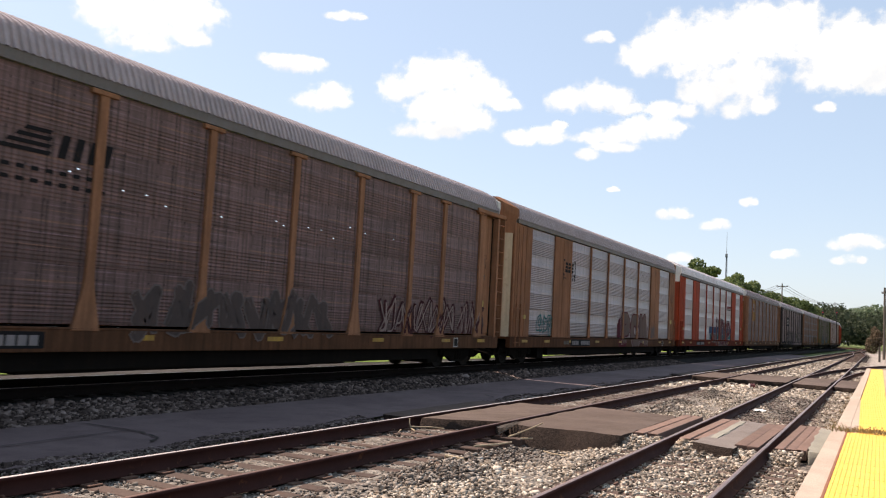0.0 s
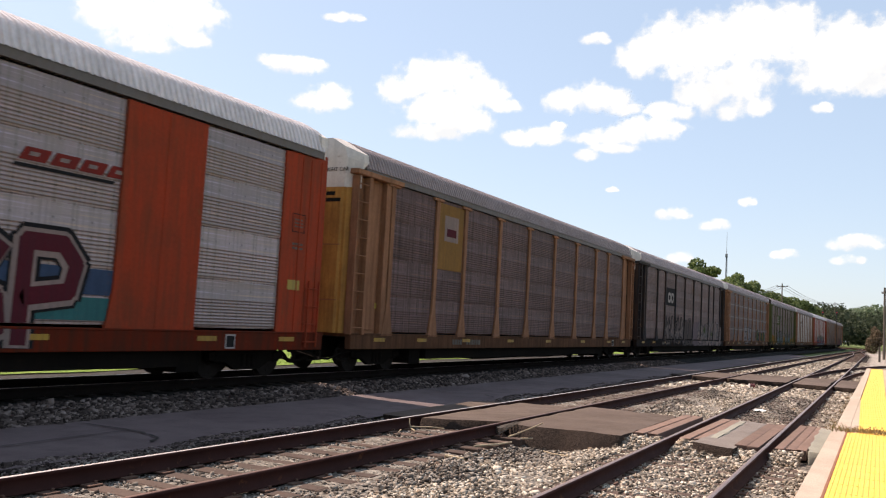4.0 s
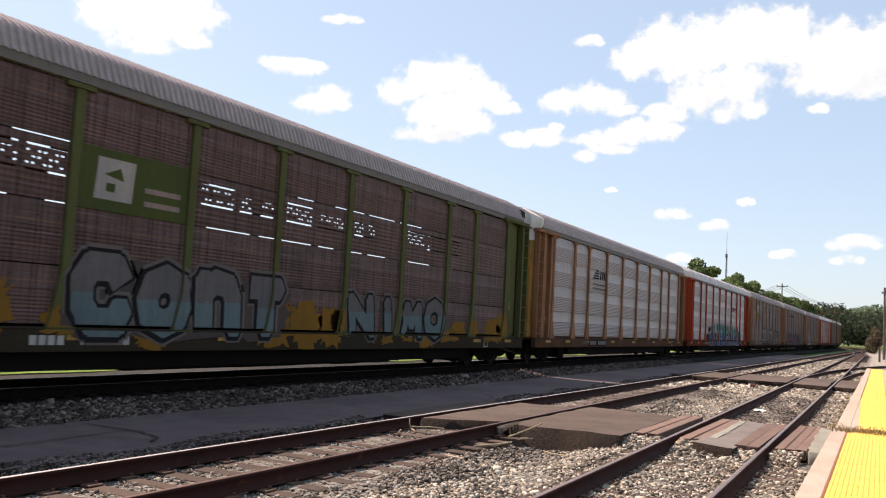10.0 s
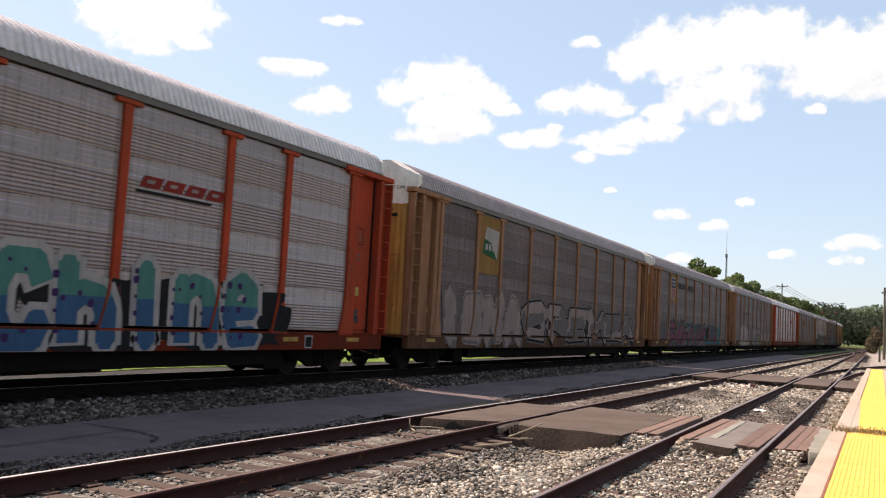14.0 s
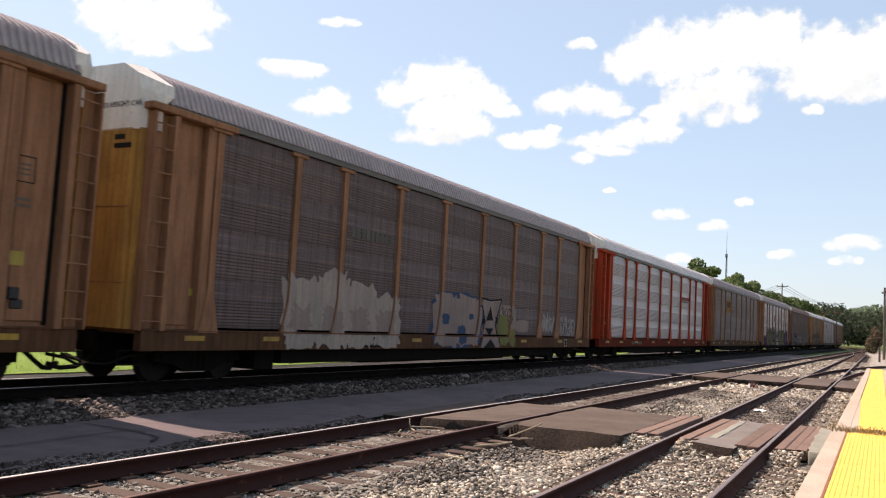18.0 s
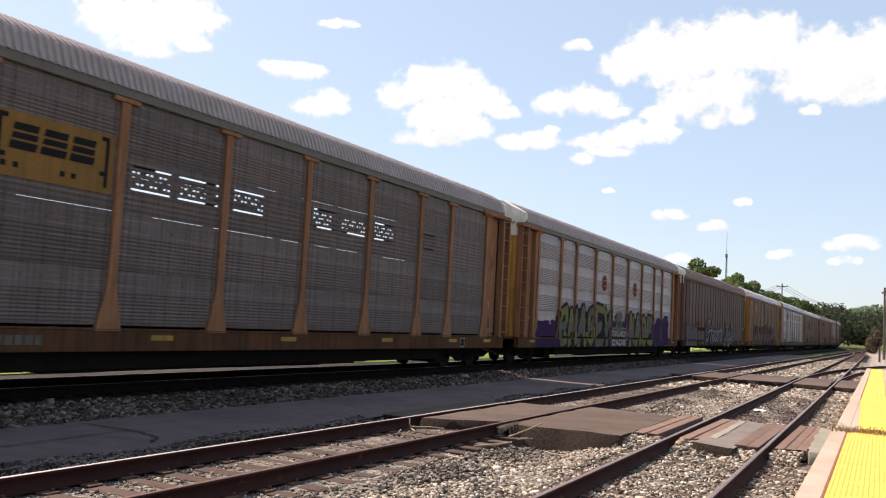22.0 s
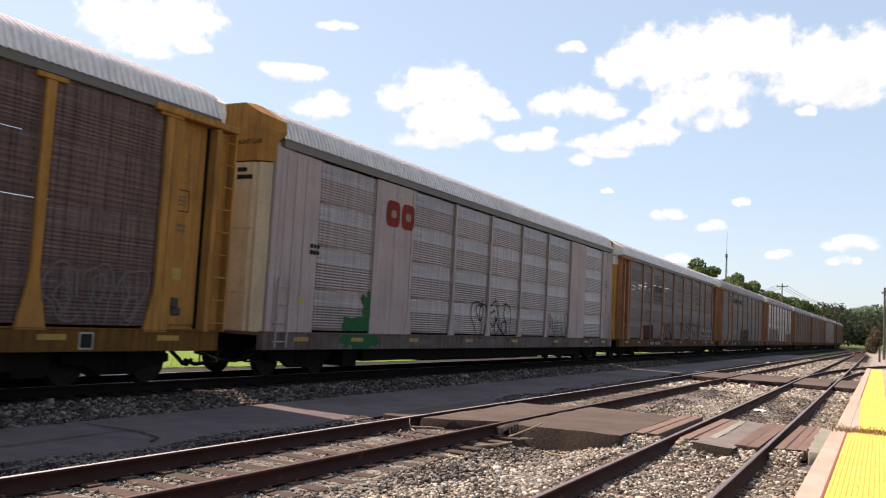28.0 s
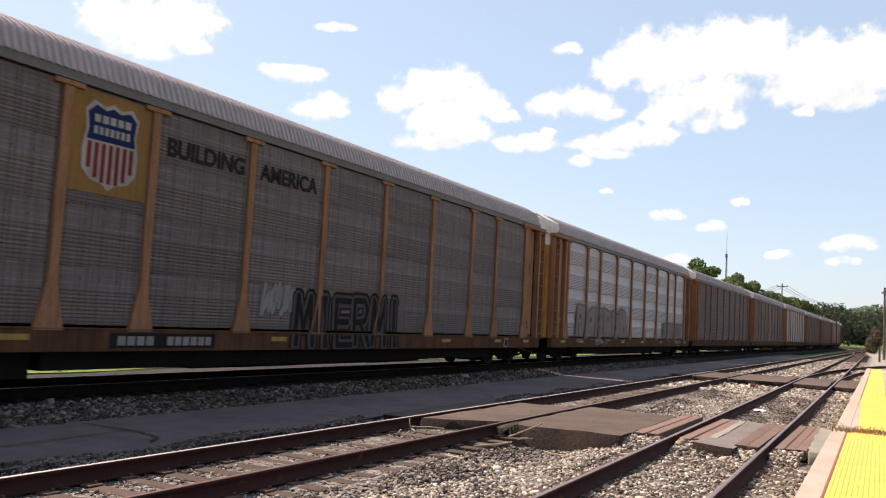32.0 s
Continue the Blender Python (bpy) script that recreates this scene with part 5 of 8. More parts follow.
        if kind == "ribbed":
            for i in range(24):
                link("rib", shared("rib", lambda: mesh_of(boxes((1.53, 1.562, -0.05, 0.05, 1.06, 5.25), bevel=0.014), "rib"), P), None, root, m=rot @ Matrix.Translation((0, -12.42 + 1.08 * i, 0)))
            for i in range(24):
                link("tie_down", shared("tiedown", lambda: mesh_of(boxes((1.56, 1.63, -0.09, 0.09, 0.80, 1.05), bevel=0.02), "tie_down"), P), None, root, m=rot @ Matrix.Translation((0, -12.3 + 1.07 * i, 0)))
        # end bays: plate, header, ladder
        for e in (-1, 1):
            mm = rot @ Matrix.Translation((0, e * s * 12.57, 0)) @ (Matrix.Rotation(0, 4, "Z"))
            inner = -e * s
            key = ("endplate", inner, kind)
            fill = []

            def piece(*b, bevel=0.0):
                fill.append((b, bevel))

            def end_plate():
                if kind == "posts":
                    for x0, x1, a, b, z0, z1, bevel in ((1.36, 1.405, -0.72, 0.92, 1.06, 5.25, 0.0), (1.40, 1.575, 0.56, 0.80, 1.06, 5.25, 0.012), (1.40, 1.44, -0.24, 0.46, 1.16, 5.16, 0.012)):
                        piece(x0, x1, min(a * inner, b * inner), max(a * inner, b * inner), z0, z1, bevel=bevel)
                elif kind == "ribbed":
                    f = 1 if inner > 0 else -1
                    piece(1.40, 1.50, min(-0.85 * f, 0.14 * f), max(-0.85 * f, 0.14 * f), 1.06, 5.4)
                    piece(1.44, 1.536, min(0.12 * f, 0.98 * f), max(0.12 * f, 0.98 * f), 1.06, 5.25, bevel=0.005)
                    piece(1.49, 1.515, min(-0.70 * f, -0.15 * f), max(-0.70 * f, -0.15 * f), 1.15, 3.3, bevel=0.008)
                else:
                    a, b = (-0.55, 0.98) if inner > 0 else (-0.98, 0.55)
                    piece(1.50, 1.575, a, b, 1.06, 5.25, bevel=0.008)
                    piece(1.40, 1.50, -0.72, 0.72, 1.06, 5.4)
                    for q in (-0.35, 0.0, 0.40):
                        piece(1.57, 1.59, q * 1.0 - 0.02, q + 0.02, 1.1, 5.2)
            end_plate()
            for j, (b, bevel) in enumerate(fill):
                link("end_plate" if j == 0 else "stiffener", shared((key, j), lambda: mesh_of(boxes(b, bevel=bevel), "end_plate"), P), None, root, m=mm)
            if kind == "posts":
                def header():
                    a, b = (-1.03, 1.36) if inner > 0 else (-1.36, 0.95)
                    bm = boxes((1.38, 1.66, a, b, 5.22, 5.36), bevel=0.02)
                    return mesh_of(bm, "header")
                link("header", shared(("header", inner), header, P), None, root, m=mm)
                if s > 0:
                    lad = link("ladder", shared("ladder", ladder_back_shape, P), None, root, m=Matrix.Translation((0, e * 13.18, 0)))
                    for j in (False, True):
                        link("stile", shared(("stile", e, j), stile_shape(-e, j), P), None, lad)
                    for i in range(9 if detail else 0):
                        link("rung", shared("rung", rung_shape, P), None, lad, m=Matrix.Translation((0, 0.05 if e > 0 else 0.0, 1.22 + 0.47 * i)))
            elif s > 0:
                lad = link("grab_ladder", shared("low ladder", lambda: mesh_of(boxes((1.62, 1.66, -0.22, -0.19, 0.72, 2.3), (1.62, 1.66, 0.19, 0.22, 0.72, 2.3)), "grab_ladder"), P), None, root, m=Matrix.Translation((0, e * 12.85, 0)))
                for i in range(4):
                    link("rung", shared("rung", rung_shape, P), None, lad, m=Matrix.Translation((0, 0, 0.85 + 0.42 * i)))
    # ends: doors below, cap above
    for e in (-1, 1):
        face = -13.58 if e < 0 else 13.43
        link("end_door", shared(("enddoor", e), lambda: end_door_shape(e), E), None, root)
        link("end_cap", shared(("endcap", e, kind), lambda: end_cap_shape(e, kind), T), None, root, m=up)
        a, b = (-13.30, -12.75) if e < 0 else (12.75, 13.12)
        link("end_beam", shared(("endbeam", e), lambda: mesh_of(boxes((-1.43, 1.43, a, b, 0.98, 1.06)), "end_beam"), P), None, root)
        if kind != "posts":
            for x in (-1.5, 1.5):
                link("corner_post", shared(("corner", e, x), lambda: mesh_of(boxes((x - 0.06, x + 0.06, a, b, 1.06, 5.3), bevel=0.02), "corner_post"), P), None, root)
        if e < 0:
            if k in (5, 14, 18):
                part("slot", boxes((0.55, 1.10, face - 0.012, face + 0.01, 3.42, 3.54)), M_BLACK, root)
            for z in (1.9, 3.35):
                part("fold_line", boxes((-1.18, 1.18, face - 0.006, face + 0.01, z, z + 0.025)), P, root)
            if kind != "ribbed":
                words("lettering", root, "EXCESS HEIGHT CAR", 0.68, 5.30, 0.15, M_INKB, "end").matrix_basis = Matrix.Translation((0.62, face - 0.006, 5.30)) @ Matrix.Rotation(radians(90), 4, "X")
                part("lettering", boxes((0.66, 0.94, face - 0.006, face, 4.66, 4.76)), M_INKB, root)
                part("lettering", boxes((0.66, 1.12, face - 0.006, face, 4.49, 4.59)), M_INKB, root)
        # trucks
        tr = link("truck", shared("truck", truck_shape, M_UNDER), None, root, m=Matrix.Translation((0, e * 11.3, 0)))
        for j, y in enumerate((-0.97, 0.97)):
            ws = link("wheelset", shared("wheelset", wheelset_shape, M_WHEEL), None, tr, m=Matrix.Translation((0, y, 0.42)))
            WHEELSETS.append((j, ws))
        flip = Matrix.Translation((0, e * 13.6, 0)) @ Matrix.Rotation(0 if e < 0 else math.pi, 4, "Z")
        link("coupler", shared("coupler", coupler_shape, M_UNDER), None, root, m=flip)
        mirror = flip if e < 0 else Matrix.Translation((0, 13.6, 0)) @ Matrix.Diagonal((1, -1, 1, 1))
        for what, make in (("brake_hose", hose_shape), ("air_line", air_line_shape), ("step", step_shape)):
            link(what, shared(what, make, M_UNDER), None, root, m=mirror)
    link("brake_reservoir", shared("reservoir", lambda: mesh_of(tube(bmesh.new(), (0.75, 2.2, 0.40), (0.75, 3.4, 0.40), 0.19, None, 14), "brake_reservoir"), M_UNDER), None, root)
    link("brake_pipe", shared("brakepipe", brake_pipe_shape, M_UNDER), None, root)
    if detail:
        for y in (-12.0, -9.6, -6.6, -2.9, 1.0, 5.4, 9.4, 12.0):
            plate("reflector", root, y - 0.28, y + 0.28, 0.86, 0.96, M_REFLECT, 1.588, 0.006)
        bars("lettering", root, [(-7.6, -6.9, 0.78, 0.16, 4), (-6.6, -5.5, 0.78, 0.16, 6)], M_INKW if frame == "green" else M_INKDIM, 1.587)
        plate("stencil_plate", root, 9.95, 10.25, 0.70, 1.0, M_INKW, 1.588, 0.003)
        plate("stencil_panel", root, 9.98, 10.22, 0.73, 0.97, M_INKB, 1.5905, 0.003)
        plate("placard", root, -12.25, -12.0, 1.75, 1.9, M_LABEL, 1.43 if kind == "posts" else 1.58, 0.006)
        near = 1.441 if kind == "posts" else 1.58
        bars("lettering", root, [(12.02, 12.34, 3.52 + 0.08 * i, 0.035, 3) for i in range(3)], M_INKDIM, near)
        part("stencil_frame", boxes((near, near + 0.003, 11.94, 12.42, 3.40, 3.42), (near, near + 0.003, 11.94, 12.42, 3.82, 3.84), (near, near + 0.003, 11.94, 11.96, 3.42, 3.82), (near, near + 0.003, 12.40, 12.42, 3.42, 3.82)), M_INKB, root)
        bars("lettering", root, [(11.98, 12.38, 3.0 + 0.1 * i, 0.05, 4) for i in range(2)], M_INKDIM, near)
        plate("placard", root, 11.9, 12.35, 2.05, 2.28, M_LABEL, near, 0.006)
        # thin dark strip stands in for the shaded gap by the ladder
        if kind == "posts":
            part("rubber_seal", boxes((1.44, 1.447, 12.78, 12.87, 1.1, 5.2)), M_UNDER, root)
        part("brake_lever", boxes((1.43, 1.50, 12.1, 12.3, 1.5, 1.7), (1.43, 1.47, 12.15, 12.4, 1.35, 1.5), bevel=0.02), M_BLACK, root)
    if kind == "posts" and label.find("brackets") > 0:
        for a, b in zip(STATIONS, STATIONS[1:]):
            for z in ROWS_Z[1:4]:
                plate("seam_strip", root, a + 0.12, b - 0.12, z - 0.055, z + 0.055, weathered("zinc strip", (0.17, 0.14, 0.13), dirt=(0.12, 0.095, 0.085), rough=0.6), 1.535, 0.012)
        for y in STATIONS:
            for q in (-0.17, 0.17):
                for z in (2.15, 3.2, 4.25, 5.1):
                    link("bracket", shared("bracket", bracket_shape, weathered("bracket zinc", (0.21, 0.175, 0.16), rough=0.6, metal=0.2)), None, root, m=Matrix.Translation((0, y + q, z)))
    return root


TRAIN = {}
SPEC = [
    (0, dict(frame="tan", panels="dark", leaks=True, roof="mid", label="tan car carrier with dark dirty side panels and faint graffiti")),
    (1, dict(frame="brown", panels="steel", leaks=True, roof="mid", kind="flush", top="brown", end="cream", label="brown car carrier with silver panels and solid side plates")),
    (2, dict(frame="red", panels="silver", roof="light", kind="flush", label="red car carrier with silver panels and maroon graffiti")),
    (3, dict(frame="tan", panels="rusty", roof="dark", label="tan car carrier with brown rusty side panels")),
    (4, dict(frame="black", panels="dark", roof="mid", label="black car carrier with brown panels and long silver graffiti")),
    (5, dict(frame="tan", panels="rusty", leaks=True, roof="mid", label="tan car carrier with zinc brackets on its posts and green graffiti")),
    (6, dict(frame="green", panels="rusty", roof="mid", top="black", holes=True, label="green car carrier with rusty panels and flaking yellow paint")),
    (7, dict(frame="tan", panels="silver", roof="mid", label="tan car carrier with clean silver side panels")),
    (8, dict(frame="orange", panels="silver", roof="light", label="orange car carrier with silver panels and blue graffiti")),
    (9, dict(frame="tan", panels="grey", roof="mid", label="tan car carrier with dark panels and white block graffiti")),
    (10, dict(frame="tan", panels="grey", leaks=True, roof="mid", label="tan car carrier with a shield emblem and pink graffiti")),
    (11, dict(frame="tan", panels="grey", roof="mid", label="tan car carrier with dark grey panels and white graffiti")),
    (12, dict(frame="orange", panels="silver", roof="light", label="orange car carrier with clean silver panels")),
    (13, dict(frame="tan", panels="ash", roof="mid", holes=True, label="tan car carrier with dark panels that let slits of light through")),
    (14, dict(frame="tan", panels="steel", roof="mid", label="tan car carrier with purple and green graffiti")),
    (15, dict(frame="umber", panels="umber", roof="umber", kind="ribbed", label="brown ribbed car carrier with white script graffiti")),
    (16, dict(frame="yellow", panels="rusty", roof="light", holes=True, label="yellow car carrier with rusty panels and white pointed graffiti")),
    (17, dict(frame="white", panels="steel", roof="light", kind="flush", top="yellow", end="cream", label="faded white car carrier with grey panels and a red emblem")),
    (18, dict(frame="tan", panels="ash", roof="light", holes=True, label="tan car carrier with grey panels and red graffiti")),
    (19, dict(frame="tan", panels="ash", roof="mid", label="tan car carrier with grey panels and a shield emblem")),
    (20, dict(frame="tan", panels="silver", roof="mid", label="tan car carrier with silver panels and pale graffiti")),
]
for k in range(21, 28):
    SPEC.append((k, dict(frame="tan" if k % 3 else "brown", panels=("grey", "dark", "silver")[k % 3], roof="mid", detail=False, label="tan car carrier with grey side panels far down the train")))
for k, spec in SPEC:
    TRAIN[k] = car(k, **spec)

# ---- emblems and sprayed paint on the cars ----
SPRAY = {
    "silver": (0.42, 0.41, 0.42), "white": (0.60, 0.58, 0.56), "black": (0.025, 0.025, 0.028), "maroon": (0.16, 0.03, 0.045), "red": (0.36, 0.05, 0.04), "blue": (0.07, 0.13, 0.24), "teal": (0.05, 0.26, 0.27),
    "sea": (0.10, 0.33, 0.29), "green": (0.105, 0.145, 0.045), "deepgreen": (0.03, 0.17, 0.07), "lime": (0.31, 0.32, 0.12), "purple": (0.075, 0.035, 0.14), "pink": (0.38, 0.10, 0.18), "grey": (0.22, 0.22, 0.23), "pale": (0.46, 0.37, 0.34),
    "yellow": (0.38, 0.20, 0.035), "navy": (0.02, 0.04, 0.14), "tan": (0.42, 0.24, 0.08), "dusk": (0.14, 0.115, 0.11), "faint": (0.24, 0.215, 0.21), "darkmaroon": (0.10, 0.035, 0.04), "sky": (0.06, 0.17, 0.33), "haze": (0.20, 0.30, 0.33), "violet": (0.085, 0.04, 0.16), "brownpale": (0.24, 0.175, 0.15), "plum": (0.27, 0.215, 0.235), "buff": (0.58, 0.51, 0.45),
}


def spray(kind):
    return weathered("spray paint " + kind, tuple(v * f for v, f in zip(SPRAY[kind], (0.60, 0.52, 0.49))), dirt=tuple(v * 0.3 + 0.012 for v in SPRAY[kind]), rough=0.8, dirt_amount=0.8, rust_amount=0.15, grain=11, bump=0.05, vary=0.0, gloss=0.05)


def flourish(rnd, n=4):
    """A bent stroke in a unit cell: it swings up and down with hooks, smoothed."""
    v = rnd.random() < 0.5
    pts = []
    for i in range(n):
        u = i / (n - 1)
        pts.append((min(1, max(0, u + rnd.uniform(-0.28, 0.28))), (rnd.uniform(0.72, 1.0) if v else rnd.uniform(0.0, 0.25))))
        v = not v
        if rnd.random() < 0.45:
            x, y = pts[-1]
            pts.append((min(1, max(0, x + rnd.uniform(-0.35, 0.35))), min(1, max(0, y + rnd.uniform(-0.3, 0.3)))))
    out = []
    for i in range(len(pts) - 1):
        p0, p1, p2, p3 = pts[max(i - 1, 0)], pts[i], pts[i + 1], pts[min(i + 2, len(pts) - 1)]
        for q in (0.0, 0.33, 0.67):
            out.append(tuple(0.5 * (2 * p1[c] + (p2[c] - p0[c]) * q + (2 * p0[c] - 5 * p1[c] + 4 * p2[c] - p3[c]) * q * q + (3 * p1[c] - p0[c] - 3 * p2[c] + p3[c]) * q ** 3) for c in (0, 1)))
    out.append(pts[-1])
    return out


def below(pts, top):
    """What of a flat shape lies under the height top."""
    out = []
    for (y, z), (u, v) in zip(pts, pts[1:] + pts[:1]):
        if z <= top:
            out.append((y, z))
        if (z <= top) != (v <= top):
            out.append((y + (u - y) * (top - z) / (v - z), top))
    return out


class Spray:
    """Flat layers of paint in y and z; cut to the panels, sills and posts of a car and laid on them."""

    def __init__(self, colours):
        self.bm, self.colours, self.n = bmesh.new(), colours, 0

    def face(self, pts, c, layer):
        self.n += 1
        x = layer * 0.0035 + (self.n % 9) * 0.0003
        f = self.bm.faces.new([self.bm.verts.new((x, y, z)) for y, z in pts])
        f.normal_update()
        if f.normal.x < 0:
            f.normal_flip()
        f.material_index = self.colours.index(c)

    def line(self, pts, w, c, layer, taper=False, top=None):
        for i, ((a, b), (p, q)) in enumerate(zip(pts, pts[1:])):
            d = Vector((p - a, q - b))
            if d.length < 1e-4:
                continue
            s = Vector((-d.y, d.x)).normalized() * w / 2
            e = d.normalized() * w * 0.18
            k = 0.55 if taper and i == len(pts) - 2 else 1.0
            for f in ([(a + s.x - e.x, b + s.y - e.y), (a - s.x - e.x, b - s.y - e.y), (p - s.x * k + e.x, q - s.y * k + e.y), (p + s.x * k + e.x, q + s.y * k + e.y)],
                      [(p + w * 0.5 * k * math.cos(t * 1.0472), q + w * 0.5 * k * math.sin(t * 1.0472)) for t in range(6)]):
                if top is not None:
                    f = below(f, top)
                if len(f) > 2:
                    self.face(f, c, layer)

    def blob(self, y0, y1, z0, z1, c, layer, rnd, n=36, wob=0.12):
        cy, cz, ry, rz = (y0 + y1) / 2, (z0 + z1) / 2, (y1 - y0) / 2, (z1 - z0) / 2
        pts = []
        for i in range(n):
            a = 2 * math.pi * i / n
            r = 1 + rnd.uniform(-wob, wob)
            ca, sa = math.cos(a), math.sin(a)
            pts.append((cy + ry * r * math.copysign(abs(ca) ** 0.45, ca), cz + rz * r * math.copysign(abs(sa) ** 0.6, sa)))
        self.face(pts, c, layer)

    def put(self, car_ob, name="graffiti", label="", posts=True, face=1.546, sill=True):
        out = bmesh.new()
        ys = [v.co.y for v in self.bm.verts]
        lo, hi = min(ys), max(ys)

        def cut(x, planes):
            b = self.bm.copy()
            for co, no in planes:
                bmesh.ops.bisect_plane(b, geom=b.verts[:] + b.edges[:] + b.faces[:], plane_co=co, plane_no=no, clear_outer=True)
            bmesh.ops.translate(b, verts=b.verts[:], vec=(x, 0, 0))
            me = bpy.data.meshes.new("cut")
            b.to_mesh(me)
            b.free()
            out.from_mesh(me)
            bpy.data.meshes.remove(me)
        cut(face, [((0, 0, 1.13 if sill else -9), (0, 0, -1))])
        if sill:
            cut(1.604 if posts else 1.587, [((0, 0, 1.035), (0, 0, 1)), ((0, 0, 0.67), (0, 0, -1))])
        if posts:
            for s in STATIONS:
                if lo < s + 0.3 and hi > s - 0.3:
                    cut(1.603, [((0, s + 0.09, 0), (0, 1, 0)), ((0, s - 0.09, 0), (0, -1, 0)), ((0, 0, 1.78), (0, 0, -1))])
                    cut(1.603, [((0, s + 0.09, 1.78), (0, 1, 0.26)), ((0, s - 0.09, 1.78), (0, -1, 0.26)), ((0, 0, 1.78), (0, 0, 1)), ((0, 0, 1.08), (0, 0, -1))])
        ob = part(name, out, None, car_ob, label)
        for c in self.colours:
            ob.data.materials.append(spray(c))
        self.bm.free()
        return ob


def burner(k, y0, y1, z0, z1, n, seed, fill, edge="black", back="", shine="white", accents=(), weight=0.30, **kw):
    """A row of fat sprayed glyphs with an edge, a lighter rim and perhaps a ground colour."""
    rnd = random.Random(seed)
    cols = list(dict.fromkeys([*fill, edge, shine, *accents] + ([back] if back else [])))
    s = Spray(cols)
    w = (y1 - y0) / n
    if back:
        for i in range(max(2, n)):
            a = y0 + (y1 - y0) * i / max(2, n)
            s.blob(a - 0.3 * w, a + 1.2 * w, z0 - 0.05, z1 + rnd.uniform(-0.35, 0.1), back, 0, rnd)
    for i in range(n):
        g = [flourish(rnd, rnd.choice((2, 3))), flourish(rnd, rnd.choice((3, 4)))]
        a = y0 + w * i
        lean = rnd.uniform(-0.1, 0.3)
        h0, h1 = z0 + rnd.uniform(-0.05, 0.12), z1 - rnd.uniform(0.0, 0.3)
        th = min(w, z1 - z0) * weight * 0.85
        put = lambda p: (a + w * (0.08 + 0.84 * p[0]) + lean * (p[1] - 0.5) * 0.5, h0 + th * 0.5 + (h1 - h0 - th) * p[1])
        for st in g:
            pts = [put(p) for p in st]
            s.line(pts, th + 0.16, shine, 1)
            s.line(pts, th + 0.09, edge, 2)
        for st in g:
            pts = [put(p) for p in st]
            s.line(pts, th, fill[i % len(fill)], 3, True)
            if len(fill) > 1:
                low = [(y, min(z, h0 + (h1 - h0) * 0.45)) for y, z in pts]
                s.line(low, th * 0.8, fill[(i + 1) % len(fill)], 4)
            s.line([(y - th * 0.22, z + th * 0.18) for y, z in pts[:2]], th * 0.13, shine, 5)
        for c in accents:
            p = put((rnd.random(), rnd.random()))
            s.blob(p[0] - 0.2 * w, p[0] + 0.2 * w, p[1] - 0.15, p[1] + 0.15, c, 5, rnd, 12)
    return s.put(TRAIN[k], **kw)


